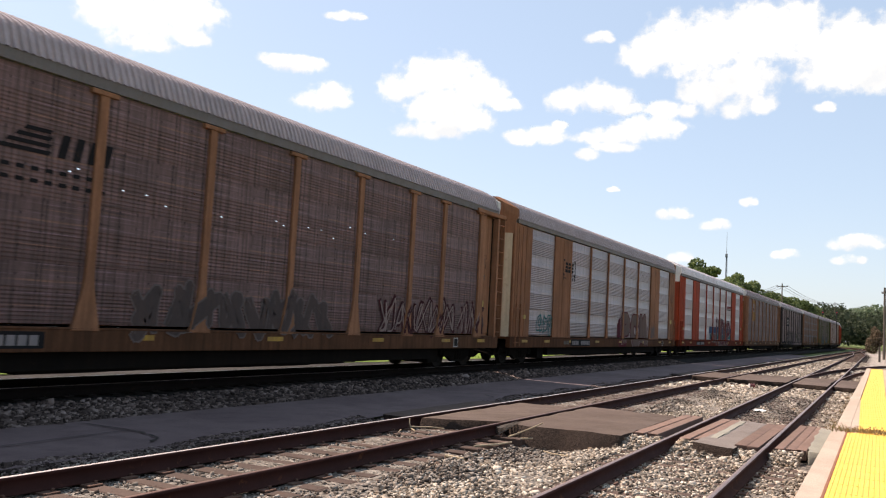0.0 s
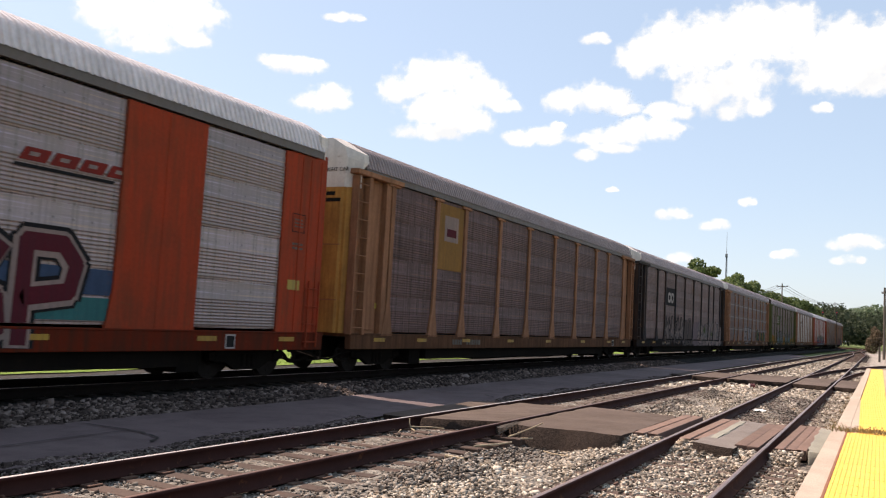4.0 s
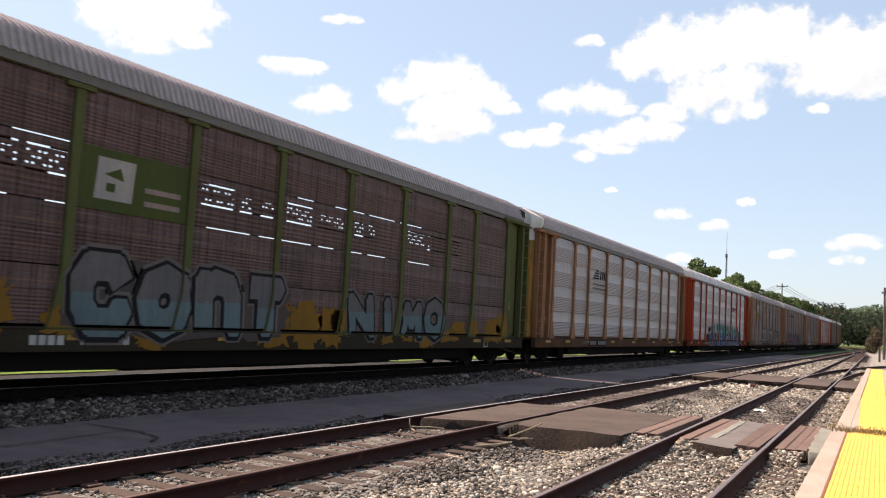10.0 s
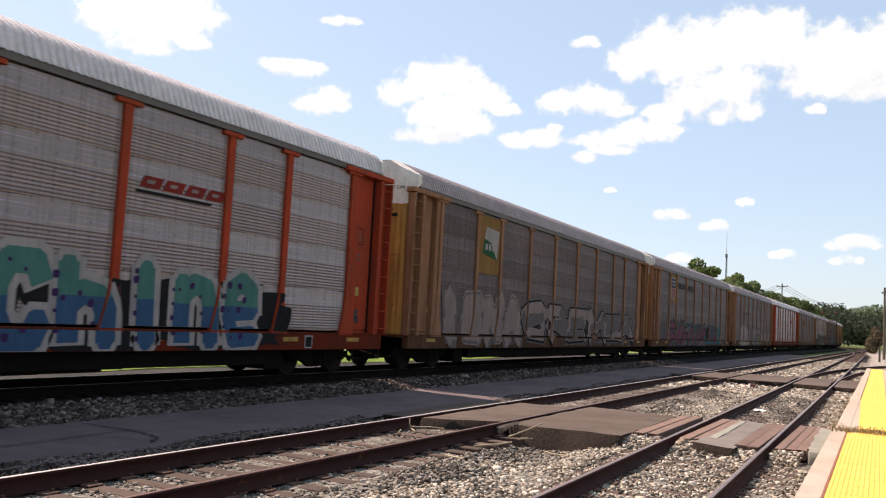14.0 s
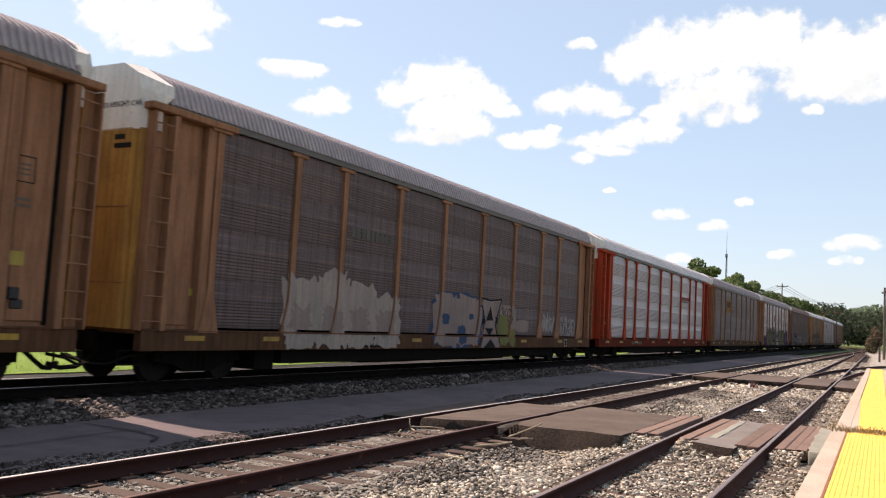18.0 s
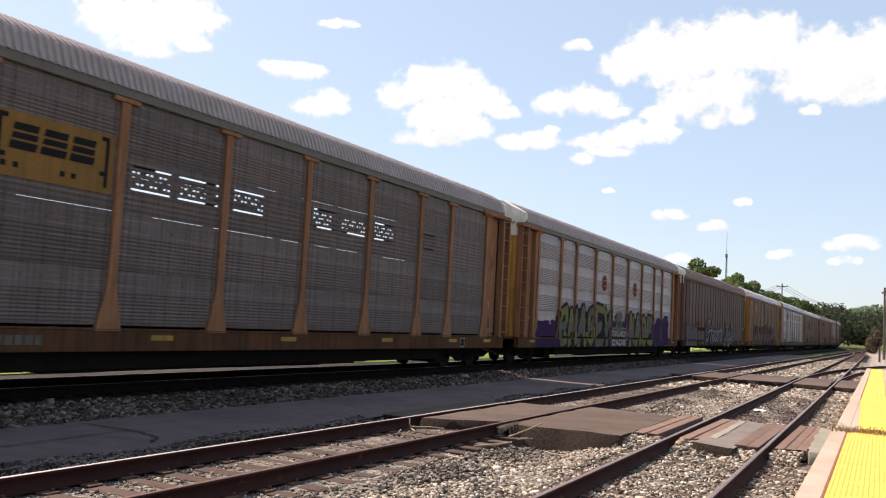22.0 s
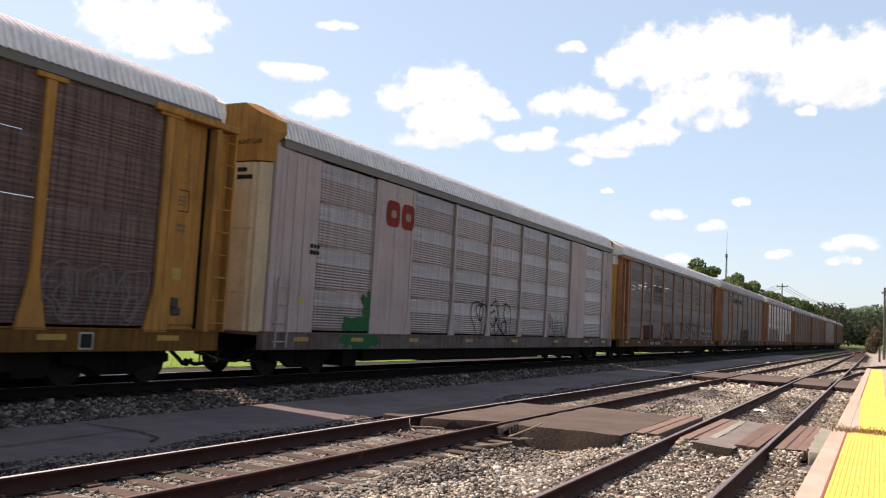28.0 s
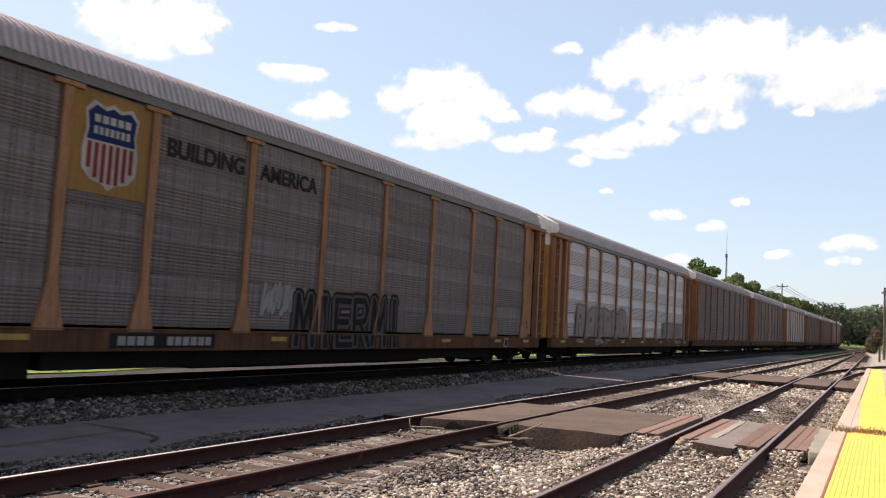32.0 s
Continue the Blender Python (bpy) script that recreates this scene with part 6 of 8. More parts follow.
def bubble(k, y0, y1, z0, z1, n, seed, fill, edge="black", back="", shine="silver", accents=(), **kw):
    """A row of fat rounded sprayed forms: rim, edge, two-tone fill, a slit, an eye and a gleam in each."""
    rnd = random.Random(seed)
    cols = list(dict.fromkeys([*fill, edge, shine, *accents] + ([back] if back else [])))
    s = Spray(cols)
    w = (y1 - y0) / n
    if back:
        for i in range(n):
            a = y0 + w * i
            s.blob(a - 0.25 * w, a + 1.2 * w, z0 - 0.05, z1 + rnd.uniform(-0.4, 0.15), back, 0, rnd, 40, 0.10)

    def form(cy, cz, ry, rz, ph, lean, grow, cut=None):
        pts = []
        for i in range(44):
            a = 2 * math.pi * i / 44
            ca, sa = math.cos(a), math.sin(a)
            r = 1 + 0.13 * math.sin(2 * a + ph[0]) + 0.10 * math.sin(3 * a + ph[1]) + 0.05 * math.sin(5 * a + ph[2])
            y = (ry * r) * math.copysign(abs(ca) ** 0.6, ca)
            z = (rz * r) * math.copysign(abs(sa) ** 0.62, sa)
            d = math.hypot(y, z) + 1e-6
            y, z = y * (1 + grow / d), z * (1 + grow / d)
            zz = cz + z
            if cut is not None:
                zz = min(zz, cut + 0.06 * math.sin(9 * (cy + y)))
            pts.append((cy + y + lean * z, zz))
        return pts
    for i in range(n):
        cy, cz = y0 + w * (i + 0.5), (z0 + z1) / 2 + rnd.uniform(-0.06, 0.06)
        ry, rz = w * rnd.uniform(0.46, 0.56), (z1 - z0) / 2 * rnd.uniform(0.86, 1.0)
        ph = [rnd.uniform(0, 6.28) for j in range(3)]
        lean = rnd.uniform(-0.08, 0.2)
        L = 3 * (i % 2)
        s.face(form(cy, cz, ry, rz, ph, lean, 0.10), shine, 1 + L)
        s.face(form(cy, cz, ry, rz, ph, lean, 0.055), edge, 2 + L)
        s.face(form(cy, cz, ry, rz, ph, lean, -0.01), fill[i % len(fill)], 3 + L)
        if len(fill) > 1:
            s.face(form(cy, cz, ry * 0.97, rz * 0.97, ph, lean, -0.03, cz - 0.05), fill[(i + 1) % len(fill)], 7)
        up = rnd.random() < 0.5
        b = cy + rnd.uniform(-0.15, 0.15) * w
        zs = [z1 - 0.02, cz + 0.1] if up else [z0 + 0.02, cz - 0.1]
        s.line([(b + 0.03, zs[0]), (b - 0.02, (zs[0] + zs[1]) / 2), (b + rnd.uniform(-0.1, 0.1), zs[1])], 0.085, edge, 8, True)
        e = cy + rnd.uniform(-0.2, 0.2) * w
        ez = cz + (-0.32 if up else 0.30) * rz
        s.blob(e - 0.11 * w, e + 0.11 * w, ez - 0.12, ez + 0.12, edge, 8, rnd, 16, 0.12)
        s.line([(cy - ry * 0.72 + lean * rz * 0.3, cz + rz * 0.25), (cy - ry * 0.62 + lean * rz * 0.6, cz + rz * 0.62), (cy - ry * 0.30 + lean * rz * 0.8, cz + rz * 0.80)], 0.05, shine, 8)
        for j in range(5):
            u, q = rnd.uniform(-0.42, 0.42) * w, rnd.uniform(-0.8, 0.7) * rz
            s.line([(cy + u, cz + q), (cy + u + rnd.uniform(-0.25, 0.25) * w, cz + q + rnd.uniform(-0.25, 0.25))], rnd.choice((0.03, 0.045, 0.07)), rnd.choice((edge, shine, shine)), 8, True)
        g0 = cy + rnd.choice((-0.5, 0.5)) * w
        s.line([(g0, z0 + 0.1), (g0 + 0.08, cz), (g0 + rnd.uniform(-0.1, 0.2), z1 - 0.25)], 0.13, edge, 8, True)
        for c in accents:
            p = (cy + rnd.uniform(-0.3, 0.3) * w, cz + rnd.uniform(-0.7, 0.7) * rz)
            s.blob(p[0] - 0.1 * w, p[0] + 0.1 * w, p[1] - 0.1, p[1] + 0.1, c, 8, rnd, 12)
    return s.put(TRAIN[k], **kw)


def tag(k, y0, y1, z0, z1, n, seed, colour, w=0.05, **kw):
    """A quick line tag: thin joined loops."""
    rnd = random.Random(seed)
    s = Spray([colour])
    st = (y1 - y0) / n
    for i in range(n):
        for g in (flourish(rnd, 5), flourish(rnd, 3)):
            s.line([(y0 + st * (i + 0.9 * p[0]) + 0.15 * p[1], z0 + (z1 - z0) * p[1] * rnd.uniform(0.85, 1.0)) for p in g], w, colour, 0)
    return s.put(TRAIN[k], "graffiti_tag", **kw)


def loops(k, y0, y1, z0, z1, n, seed, colour, w=0.04, **kw):
    """A curling line tag: open wavy rounds with a smaller round and a hook in each."""
    rnd = random.Random(seed)
    s = Spray([colour])
    st = (y1 - y0) / n
    for i in range(n):
        cy, cz = y0 + st * (i + 0.5), (z0 + z1) / 2
        ph = [rnd.uniform(0, 6.28) for j in range(3)]
        for f, turn, mid in ((1.0, rnd.uniform(0.72, 0.95), 0.0), (0.42, 1.0, rnd.uniform(-0.25, 0.25))):
            pts = []
            a0 = rnd.uniform(0, 6.28)
            for q in range(34):
                a = a0 + 2 * math.pi * turn * q / 33
                r = f * (1 + 0.18 * math.sin(2 * a + ph[0]) + 0.14 * math.sin(3 * a + ph[1]) + 0.06 * math.sin(5 * a + ph[2]))
                pts.append((cy + st * 0.5 * r * math.cos(a), cz + mid * (z1 - z0) + (z1 - z0) * 0.46 * r * math.sin(a)))
            s.line(pts, w, colour, 0)
        u = rnd.uniform(-0.3, 0.3) * st
        s.line([(cy + u + 0.12 * st * math.sin(q * 0.8 + ph[2]), z0 + (z1 - z0) * (0.1 + 0.085 * q)) for q in range(11)], w, colour, 0)
    return s.put(TRAIN[k], "graffiti_tag", **kw)


GLYPHS = {
    "A": [[(0, 0), (0.42, 1), (0.58, 1), (1, 0)], [(0.2, 0.36), (0.8, 0.36)]],
    "C": [[(1, 0.78), (0.85, 1), (0.25, 1), (0, 0.7), (0, 0.3), (0.25, 0), (0.85, 0), (1, 0.22)]],
    "D": [[(0, 0), (0, 1), (0.6, 0.97), (1, 0.7), (1, 0.3), (0.6, 0.03), (0, 0)]],
    "E": [[(1, 1), (0, 1), (0, 0), (1, 0)], [(0, 0.52), (0.8, 0.52)]],
    "H": [[(0, 0), (0, 1)], [(1, 0), (1, 1)], [(0, 0.5), (1, 0.5)]],
    "h": [[(0, 0), (0, 1)], [(0, 0.45), (0.4, 0.66), (0.85, 0.6), (1, 0.4), (1, 0)]],
    "I": [[(0.5, 0), (0.5, 1)], [(0.1, 1), (0.9, 1)], [(0.1, 0), (0.9, 0)]],
    "i": [[(0.5, 0), (0.5, 0.7)], [(0.5, 0.92), (0.5, 1)]],
    "J": [[(0.85, 1), (0.85, 0.2), (0.6, 0), (0.1, 0), (0, 0.42)]],
    "K": [[(0, 0), (0.1, 1)], [(1, 1), (0.1, 0.45), (1, 0)]],
    "L": [[(0.1, 1), (0, 0), (1, 0.04)]],
    "M": [[(0, 0), (0.12, 1), (0.5, 0.35), (0.88, 1), (1, 0)]],
    "N": [[(0, 0), (0, 1), (1, 0), (1, 1)]],
    "n": [[(0, 0), (0, 0.95)], [(0, 0.72), (0.4, 0.95), (0.85, 0.88), (1, 0.6), (1, 0)]],
    "O": [[(0.5, 1), (0.12, 0.85), (0, 0.5), (0.12, 0.15), (0.5, 0), (0.88, 0.15), (1, 0.5), (0.88, 0.85), (0.5, 1)]],
    "e": [[(0.05, 0.48), (0.95, 0.52), (0.9, 0.85), (0.5, 1), (0.1, 0.85), (0, 0.4), (0.25, 0.03), (1, 0.06)]],
    "P": [[(0, 0), (0, 1), (0.7, 1), (1, 0.8), (0.9, 0.52), (0.1, 0.45)]],
    "R": [[(0, 0), (0, 1), (0.75, 1), (0.95, 0.8), (0.8, 0.55), (0.1, 0.5)], [(0.45, 0.5), (1, 0)]],
    "S": [[(1, 0.85), (0.6, 1), (0.05, 0.85), (0.1, 0.58), (0.9, 0.42), (0.95, 0.15), (0.5, 0), (0, 0.14)]],
    "T": [[(0, 1), (1, 1)], [(0.5, 1), (0.5, 0)]],
    "U": [[(0, 1), (0, 0.2), (0.3, 0), (0.75, 0), (1, 0.2), (1, 1)]],
    "W": [[(0, 1), (0.2, 0), (0.5, 0.7), (0.8, 0), (1, 1)]],
    "Z": [[(0, 1), (1, 1), (0, 0), (1, 0)]],
    "Y": [[(0, 1), (0.5, 0.45), (1, 1)], [(0.5, 0.45), (0.42, 0)]],
}


def letters(k, text, y0, y1, z0, z1, fill, low="", edge="black", rim="silver", back="", spots="", weight=0.24, lean=0.0, fall=0.0, rough=0.06, seed=0, split=0.45, wild=False, **kw):
    """Sprayed block letters: ground, rim, edge, a fill in one or two tones, and perhaps spots on the rim. fall: how far the tops drop to the end."""
    rnd = random.Random(seed + 7 * k)
    s = Spray(list(dict.fromkeys([fill, edge, rim, "faint"] + [c for c in (low, back, spots) if c])))
    n = len(text)
    w = (y1 - y0) / n
    if back:
        for i in range(n + 1):
            a = y0 + w * (i - 0.5)
            s.blob(a - 0.15 * w, a + 1.15 * w, z0, z1 + rnd.uniform(-0.25, 0.15) - fall * i / n, back, 0, rnd, 34, 0.12)
    for i, ch in enumerate(text):
        a, h1 = y0 + w * i, z1 - fall * i / n + rnd.uniform(-rough, rough)
        th = min(w * 0.9, z1 - z0) * weight
        side = 0.30 * w if ch in "Ii" else 0.0
        swing = rnd.uniform(-rough, rough)

        def put(p):
            return (a + th * 0.62 + side + (w - th * 1.25 - 2 * side) * p[0] + (lean + swing) * (p[1] - 0.5), z0 + th * 0.5 + (h1 - z0 - th) * p[1])
        jag = 0.09 if wild else 0.0
        strokes = [[put((p[0] + rnd.uniform(-jag, jag), p[1] + rnd.uniform(-jag, jag))) for p in st] for st in GLYPHS[ch]]
        if wild:
            # pointed ends and a slanting bar
            for st in strokes:
                for (p, q), (u, v) in ((st[1], st[0]), (st[-2], st[-1])):
                    d = Vector((u - p, v - q)).normalized()
                    o = Vector((-d.y, d.x))
                    for size, c, layer in ((0.75 * th + 0.14, edge, 2), (0.75 * th, fill, 3)):
                        tip = Vector((u, v)) + d * size * 1.25 + o * size * rnd.uniform(-0.5, 0.5)
                        s.face([(u + o.x * size, v + o.y * size), (u - o.x * size, v - o.y * size), (tip.x, tip.y)], c, layer)
            strokes.append([put((rnd.uniform(-0.1, 0.3), rnd.uniform(0.2, 0.5))), put((rnd.uniform(0.7, 1.15), rnd.uniform(0.4, 0.8)))])
        for st in strokes:
            s.line(st, th + 0.29, rim, 1)
            s.line([(y - 0.02, z - 0.015) for y, z in st], th + (0.08 if edge == rim else 0.17), edge, 2)
        for st in strokes:
            s.line(st, th, fill, 3)
            if wild:
                m = rnd.randrange(len(st) - 1)
                s.line([(y - th * 0.2, z + th * 0.12) for y, z in st[m:m + 2]], th * 0.11, "faint" if rim == "purple" else rim, 5)
                if low:
                    s.line([st[m], st[m + 1]], th * 0.9, low, 4)
        if low and not wild:
            cut = z0 + (h1 - z0) * split
            for st in strokes:
                s.line(st, th, low, 4, top=cut + rnd.uniform(-0.04, 0.04))
        if spots:
            for st in strokes:
                for (p, q), (u, v) in zip(st, st[1:]):
                    for j in range(max(1, int(math.hypot(u - p, v - q) / 0.26))):
                        f = (j + 0.5) / max(1, int(math.hypot(u - p, v - q) / 0.26))
                        r = rnd.choice((0.035, 0.05, 0.07))
                        y, z = p + (u - p) * f - th * 0.5 - 0.03, q + (v - q) * f
                        s.blob(y - r, y + r, z - r, z + r, spots, 5, rnd, 8, 0.1)
    return s.put(TRAIN[k], **kw)


def smear(k, colour, spots, layer=0, seed=0, name="painted_ground", **kw):
    """Loose uneven patches of one colour: (y0, y1, z0, z1)."""
    rnd = random.Random(seed)
    s = Spray([colour])
    for y0, y1, z0, z1 in spots:
        s.blob(y0, y1, z0, z1, colour, layer, rnd, 38, 0.13)
    return s.put(TRAIN[k], name, **kw)


FL = dict(posts=False, face=1.546)
tagged(burner(0, -3.3, 3.2, 0.95, 2.1, 8, 1, ["dusk"], edge="dusk", shine="faint", weight=0.16), "faded grey graffiti")
tag(0, 5.3, 12.2, 1.1, 2.2, 7, 2, "darkmaroon", 0.15)
tag(0, 5.35, 12.1, 1.15, 2.15, 7, 2, "pale", 0.05, face=1.552)
loops(1, -10.7, -8.5, 1.2, 2.0, 4, 3, "teal", 0.05, **FL)
smear(1, "maroon", [(0.5, 2.2, 0.66, 2.1), (5.5, 6.6, 0.8, 1.9), (4.2, 4.7, 1.7, 2.4)], seed=3, name="painted_patch", **FL)
letters(1, "PCM", 1.2, 6.4, 0.68, 2.45, "brownpale", "", "maroon", "white", weight=0.36, lean=-0.1, rough=0.12, **FL)
tag(1, 7.0, 8.1, 1.1, 1.9, 3, 8, "faint", 0.06, posts=False, face=1.58)
s = Spray(["blue", "teal"])
s.face([(-2.86, 1.62), (6.95, 1.65), (6.95, 2.1), (-2.75, 2.15)], "blue", 0)
s.face([(-2.5, 1.2), (6.95, 1.2), (6.95, 1.6), (-2.6, 1.6)], "teal", 0)
s.put(TRAIN[2], "painted_stripe", posts=False)
letters(2, "iWDSP", -0.5, 6.3, 0.68, 2.9, "maroon", "", "pale", "black", weight=0.24, fall=0.35, rough=0.10, posts=False, face=1.552)
bubble(2, -2.0, -0.4, 0.95, 1.6, 2, 6, ["maroon"], edge="pale", shine="black", posts=False, face=1.552)
letters(4, "WAWA", -6.9, -1.6, 0.9, 2.4, "dusk", "faint", "black", "pale", weight=0.34, rough=0.15, wild=True)
smear(4, "dusk", [(-1.9, 1.1, 0.66, 2.3), (-0.4, 0.9, 1.0, 2.55)], seed=2)
letters(4, "MA", -1.9, 1.2, 0.7, 2.5, "dusk", "", "black", "faint", weight=0.42, lean=0.1, rough=0.15)
smear(4, "plum", [(1.2, 4.2, 0.66, 2.4), (3.6, 7.4, 0.66, 2.25), (7.2, 10.4, 0.7, 2.15), (9.8, 12.5, 0.75, 2.1)], seed=4)
letters(4, "SWKMANES", 3.2, 12.4, 0.75, 2.3, "pale", "faint", "dusk", "silver", weight=0.30, fall=0.15, rough=0.16, lean=0.15, split=0.6, wild=True)
smear(4, "green", [(5.2, 5.9, 1.6, 2.05), (8.0, 8.5, 1.4, 1.7)], 6, 5, "painted_patch")
letters(5, "EZAP", -3.4, 0.9, 0.92, 2.35, "silver", "", "black", "silver", weight=0.36, rough=0.1, seed=3)
loops(5, -9.7, -8.2, 1.25, 2.2, 2, 10, "haze", 0.05)
smear(5, "black", [(3.9, 6.0, 1.1, 2.2), (5.6, 6.8, 1.1, 2.0), (7.0, 8.8, 1.1, 2.0), (9.0, 10.7, 1.1, 1.95)], seed=5)
letters(5, "A", 4.5, 5.9, 1.12, 2.2, "green", "", "black", "grey", weight=0.34)
letters(5, "NE", 7.3, 10.5, 1.12, 2.02, "green", "", "black", "grey", weight=0.32)
loops(5, 5.85, 6.6, 1.25, 2.0, 2, 13, "grey", 0.045)
rnd = random.Random(5)
for i in range(22):
    s = Spray(["yellow"])
    a = -12.0 + 1.1 * i + rnd.uniform(-0.3, 0.3)
    s.blob(a, a + rnd.uniform(0.6, 1.5), rnd.uniform(0.7, 1.15), 1.35 + rnd.uniform(-0.2, 0.6), "yellow", 0, rnd, 30, 0.28)
    s.put(TRAIN[6], "flaking_paint", "flaking yellow paint")
smear(6, "dusk", [(-7.0, -4.6, 0.9, 2.3), (-4.9, -2.4, 0.9, 2.3), (-2.9, -0.9, 0.9, 2.1)], 1, 6)
letters(6, "COnT", -6.95, -0.95, 0.92, 2.4, "grey", "haze", "black", "faint", weight=0.38, fall=0.1, split=0.5)
letters(6, "NiMO", 1.55, 7.0, 0.95, 2.1, "grey", "haze", "black", "faint", weight=0.32, rough=0.1, split=0.6)
smear(8, "black", [(-6.6, -4.9, 1.0, 1.6), (-5.9, -4.2, 1.6, 2.1), (-3.6, -1.6, 0.7, 1.7), (-1.4, 1.0, 0.7, 1.8), (0.9, 2.3, 0.7, 2.35), (2.4, 5.2, 0.7, 2.0), (5.0, 9.2, 0.7, 2.05)], seed=8)
letters(8, "JITER", -5.5, 1.3, 0.68, 2.35, "sea", "sky", "white", "white", spots="violet", weight=0.42, split=0.55)
letters(8, "ChIne", 1.65, 8.3, 0.68, 2.3, "sea", "sky", "white", "white", spots="violet", weight=0.36, split=0.55)
letters(9, "IENA", -11.6, -4.9, 0.95, 2.4, "pale", "", "faint", "pale", weight=0.40, rough=0.12, wild=True)
letters(9, "CREMEA", -4.8, 11.0, 0.95, 2.45, "pale", "faint", "black", "faint", weight=0.30, fall=0.1, rough=0.14, lean=0.1, wild=True)
tag(9, 0.0, 9.5, 0.75, 1.05, 9, 20, "faint", 0.06)
smear(10, "teal", [(-8.9 + 1.9 * i, -6.6 + 1.9 * i, 0.7, 2.15) for i in range(6)] + [(2.6, 5.2, 0.8, 2.1), (4.6, 7.0, 0.8, 2.15), (6.6, 8.9, 0.8, 2.05)], seed=10)
letters(10, "TAKEYWILL", -8.8, 2.9, 0.66, 2.1, "faint", "pink", "black", "grey", weight=0.27, lean=0.45, rough=0.16, split=0.6, wild=True)
smear(10, "black", [(2.9, 3.95, 1.15, 2.0)], 6, 11, "painted_patch")
letters(10, "RiCh", 4.0, 7.8, 0.95, 2.05, "faint", "pink", "black", "grey", weight=0.24, lean=0.3, rough=0.12, split=0.5)
tag(10, -11.6, -9.3, 1.1, 2.3, 4, 22, "faint", 0.09)
rnd = random.Random(11)
for i in range(4):
    s = Spray(["buff", "pale"])
    s.blob(-9.3 + 1.3 * i, -7.8 + 1.3 * i, 0.7, 2.35 + rnd.uniform(-0.2, 0.4), "buff", i % 2, rnd, 40, 0.16)
    s.blob(-9.0 + 1.3 * i, -8.1 + 1.3 * i, 1.0, 1.7, "pale", 2, rnd, 40, 0.3)
    s.put(TRAIN[11], "buffed_paint", "patches of pale overpainting")
smear(11, "blue", [(-2.0, 1.6, 0.7, 2.5)], 0, 23)
smear(11, "pale", [(-1.9, -0.1, 0.72, 2.35), (-0.4, 1.42, 0.72, 2.4)], 1, 24)
smear(11, "blue", [(-1.4, -0.8, 1.4, 1.75), (-0.2, 0.4, 0.8, 1.4), (0.6, 0.95, 1.6, 1.8)], 2, 25, "painted_patch")
# an hourglass figure in pale paint with black wedges
s = Spray(["black", "pale", "white"])
s.face([(1.42, 0.68), (3.2, 0.68), (2.75, 1.5), (3.25, 2.38), (2.3, 2.32), (1.46, 2.36), (1.9, 1.55)], "white", 0)
s.face([(1.5, 0.68), (3.1, 0.68), (2.68, 1.5), (3.12, 2.32), (2.3, 2.24), (1.55, 2.3), (1.96, 1.55)], "pale", 1)
for tri in ([(1.95, 1.6), (2.3, 2.1), (2.55, 1.62)], [(1.9, 1.34), (2.6, 1.34), (2.3, 1.05)], [(1.5, 1.55), (1.9, 1.75), (1.8, 1.5), (1.62, 1.38)], [(1.75, 0.68), (2.75, 0.68), (2.3, 0.98)], [(2.72, 1.75), (3.0, 1.7), (2.86, 1.45)]):
    s.face(tri, "black", 2)
for p in ([(1.46, 2.36), (2.3, 2.3), (3.2, 2.38)], [(3.2, 2.38), (2.72, 1.5), (3.15, 0.7)], [(1.46, 2.36), (1.9, 1.55), (1.46, 0.7)]):
    s.line(p, 0.06, "black", 3)
s.put(TRAIN[11], label="pale hourglass figure with black wedges")
smear(11, "lime", [(3.0, 3.95, 0.75, 1.8), (4.0, 4.5, 0.7, 1.3)], 1, 26, "painted_patch")
smear(11, "pale", [(3.1, 3.9, 1.7, 2.2), (3.7, 4.6, 1.35, 2.2)], 0, 27, "painted_patch")
loops(11, 3.1, 4.2, 1.4, 2.1, 3, 24, "black", 0.035)
smear(11, "pale", [(4.5, 5.95, 1.25, 1.7)], 0, 28, "painted_patch")
tag(11, 7.2, 8.6, 1.25, 2.0, 5, 25, "white", 0.055)
loops(11, 9.4, 11.3, 1.1, 1.9, 4, 26, "white", 0.055)
rnd = random.Random(14)
for i in (0, 1, 2, 4, 5, 6, 7, 8, 9, 10, 11, 12, 13):
    s = Spray(["purple"])
    s.blob(-11.7 + 1.6 * i, -9.9 + 1.6 * i, 0.66, 2.0 + rnd.uniform(-0.35, 0.5), "purple", i % 2 * 0.5, rnd, 26, 0.14)
    s.put(TRAIN[14], "painted_ground", "uneven purple painted patch")
smear(14, "black", [(-9.3, -7.0, 0.75, 2.3), (-7.4, -4.4, 0.75, 2.35), (-4.8, -1.5, 0.75, 2.3), (1.7, 4.2, 0.75, 2.2), (4.0, 6.6, 0.75, 2.2)], 1, 14)
letters(14, "CMASEY", -9.1, -1.5, 0.72, 2.45, "lime", "grey", "black", "purple", weight=0.30, rough=0.14, lean=0.1, wild=True)
letters(14, "MASE", 1.75, 6.7, 0.70, 2.45, "lime", "grey", "black", "purple", weight=0.36, fall=0.12, rough=0.1, split=0.4, wild=True)
smear(14, "grey", [(-0.62, 0.5, 1.45, 2.4)], 7, 15, "painted_patch")
smear(14, "deepgreen", [(-0.35, 0.25, 1.65, 1.95)], 8, 16, "painted_patch")
letters(14, "TOOK", -1.5, -0.1, 1.15, 1.55, "white", "", "black", "silver", weight=0.34)
letters(14, "DeCS", -0.1, 1.3, 1.15, 1.55, "white", "", "black", "silver", weight=0.34)
letters(14, "CADS", -1.4, 1.1, 0.70, 1.08, "white", "", "black", "silver", weight=0.36)
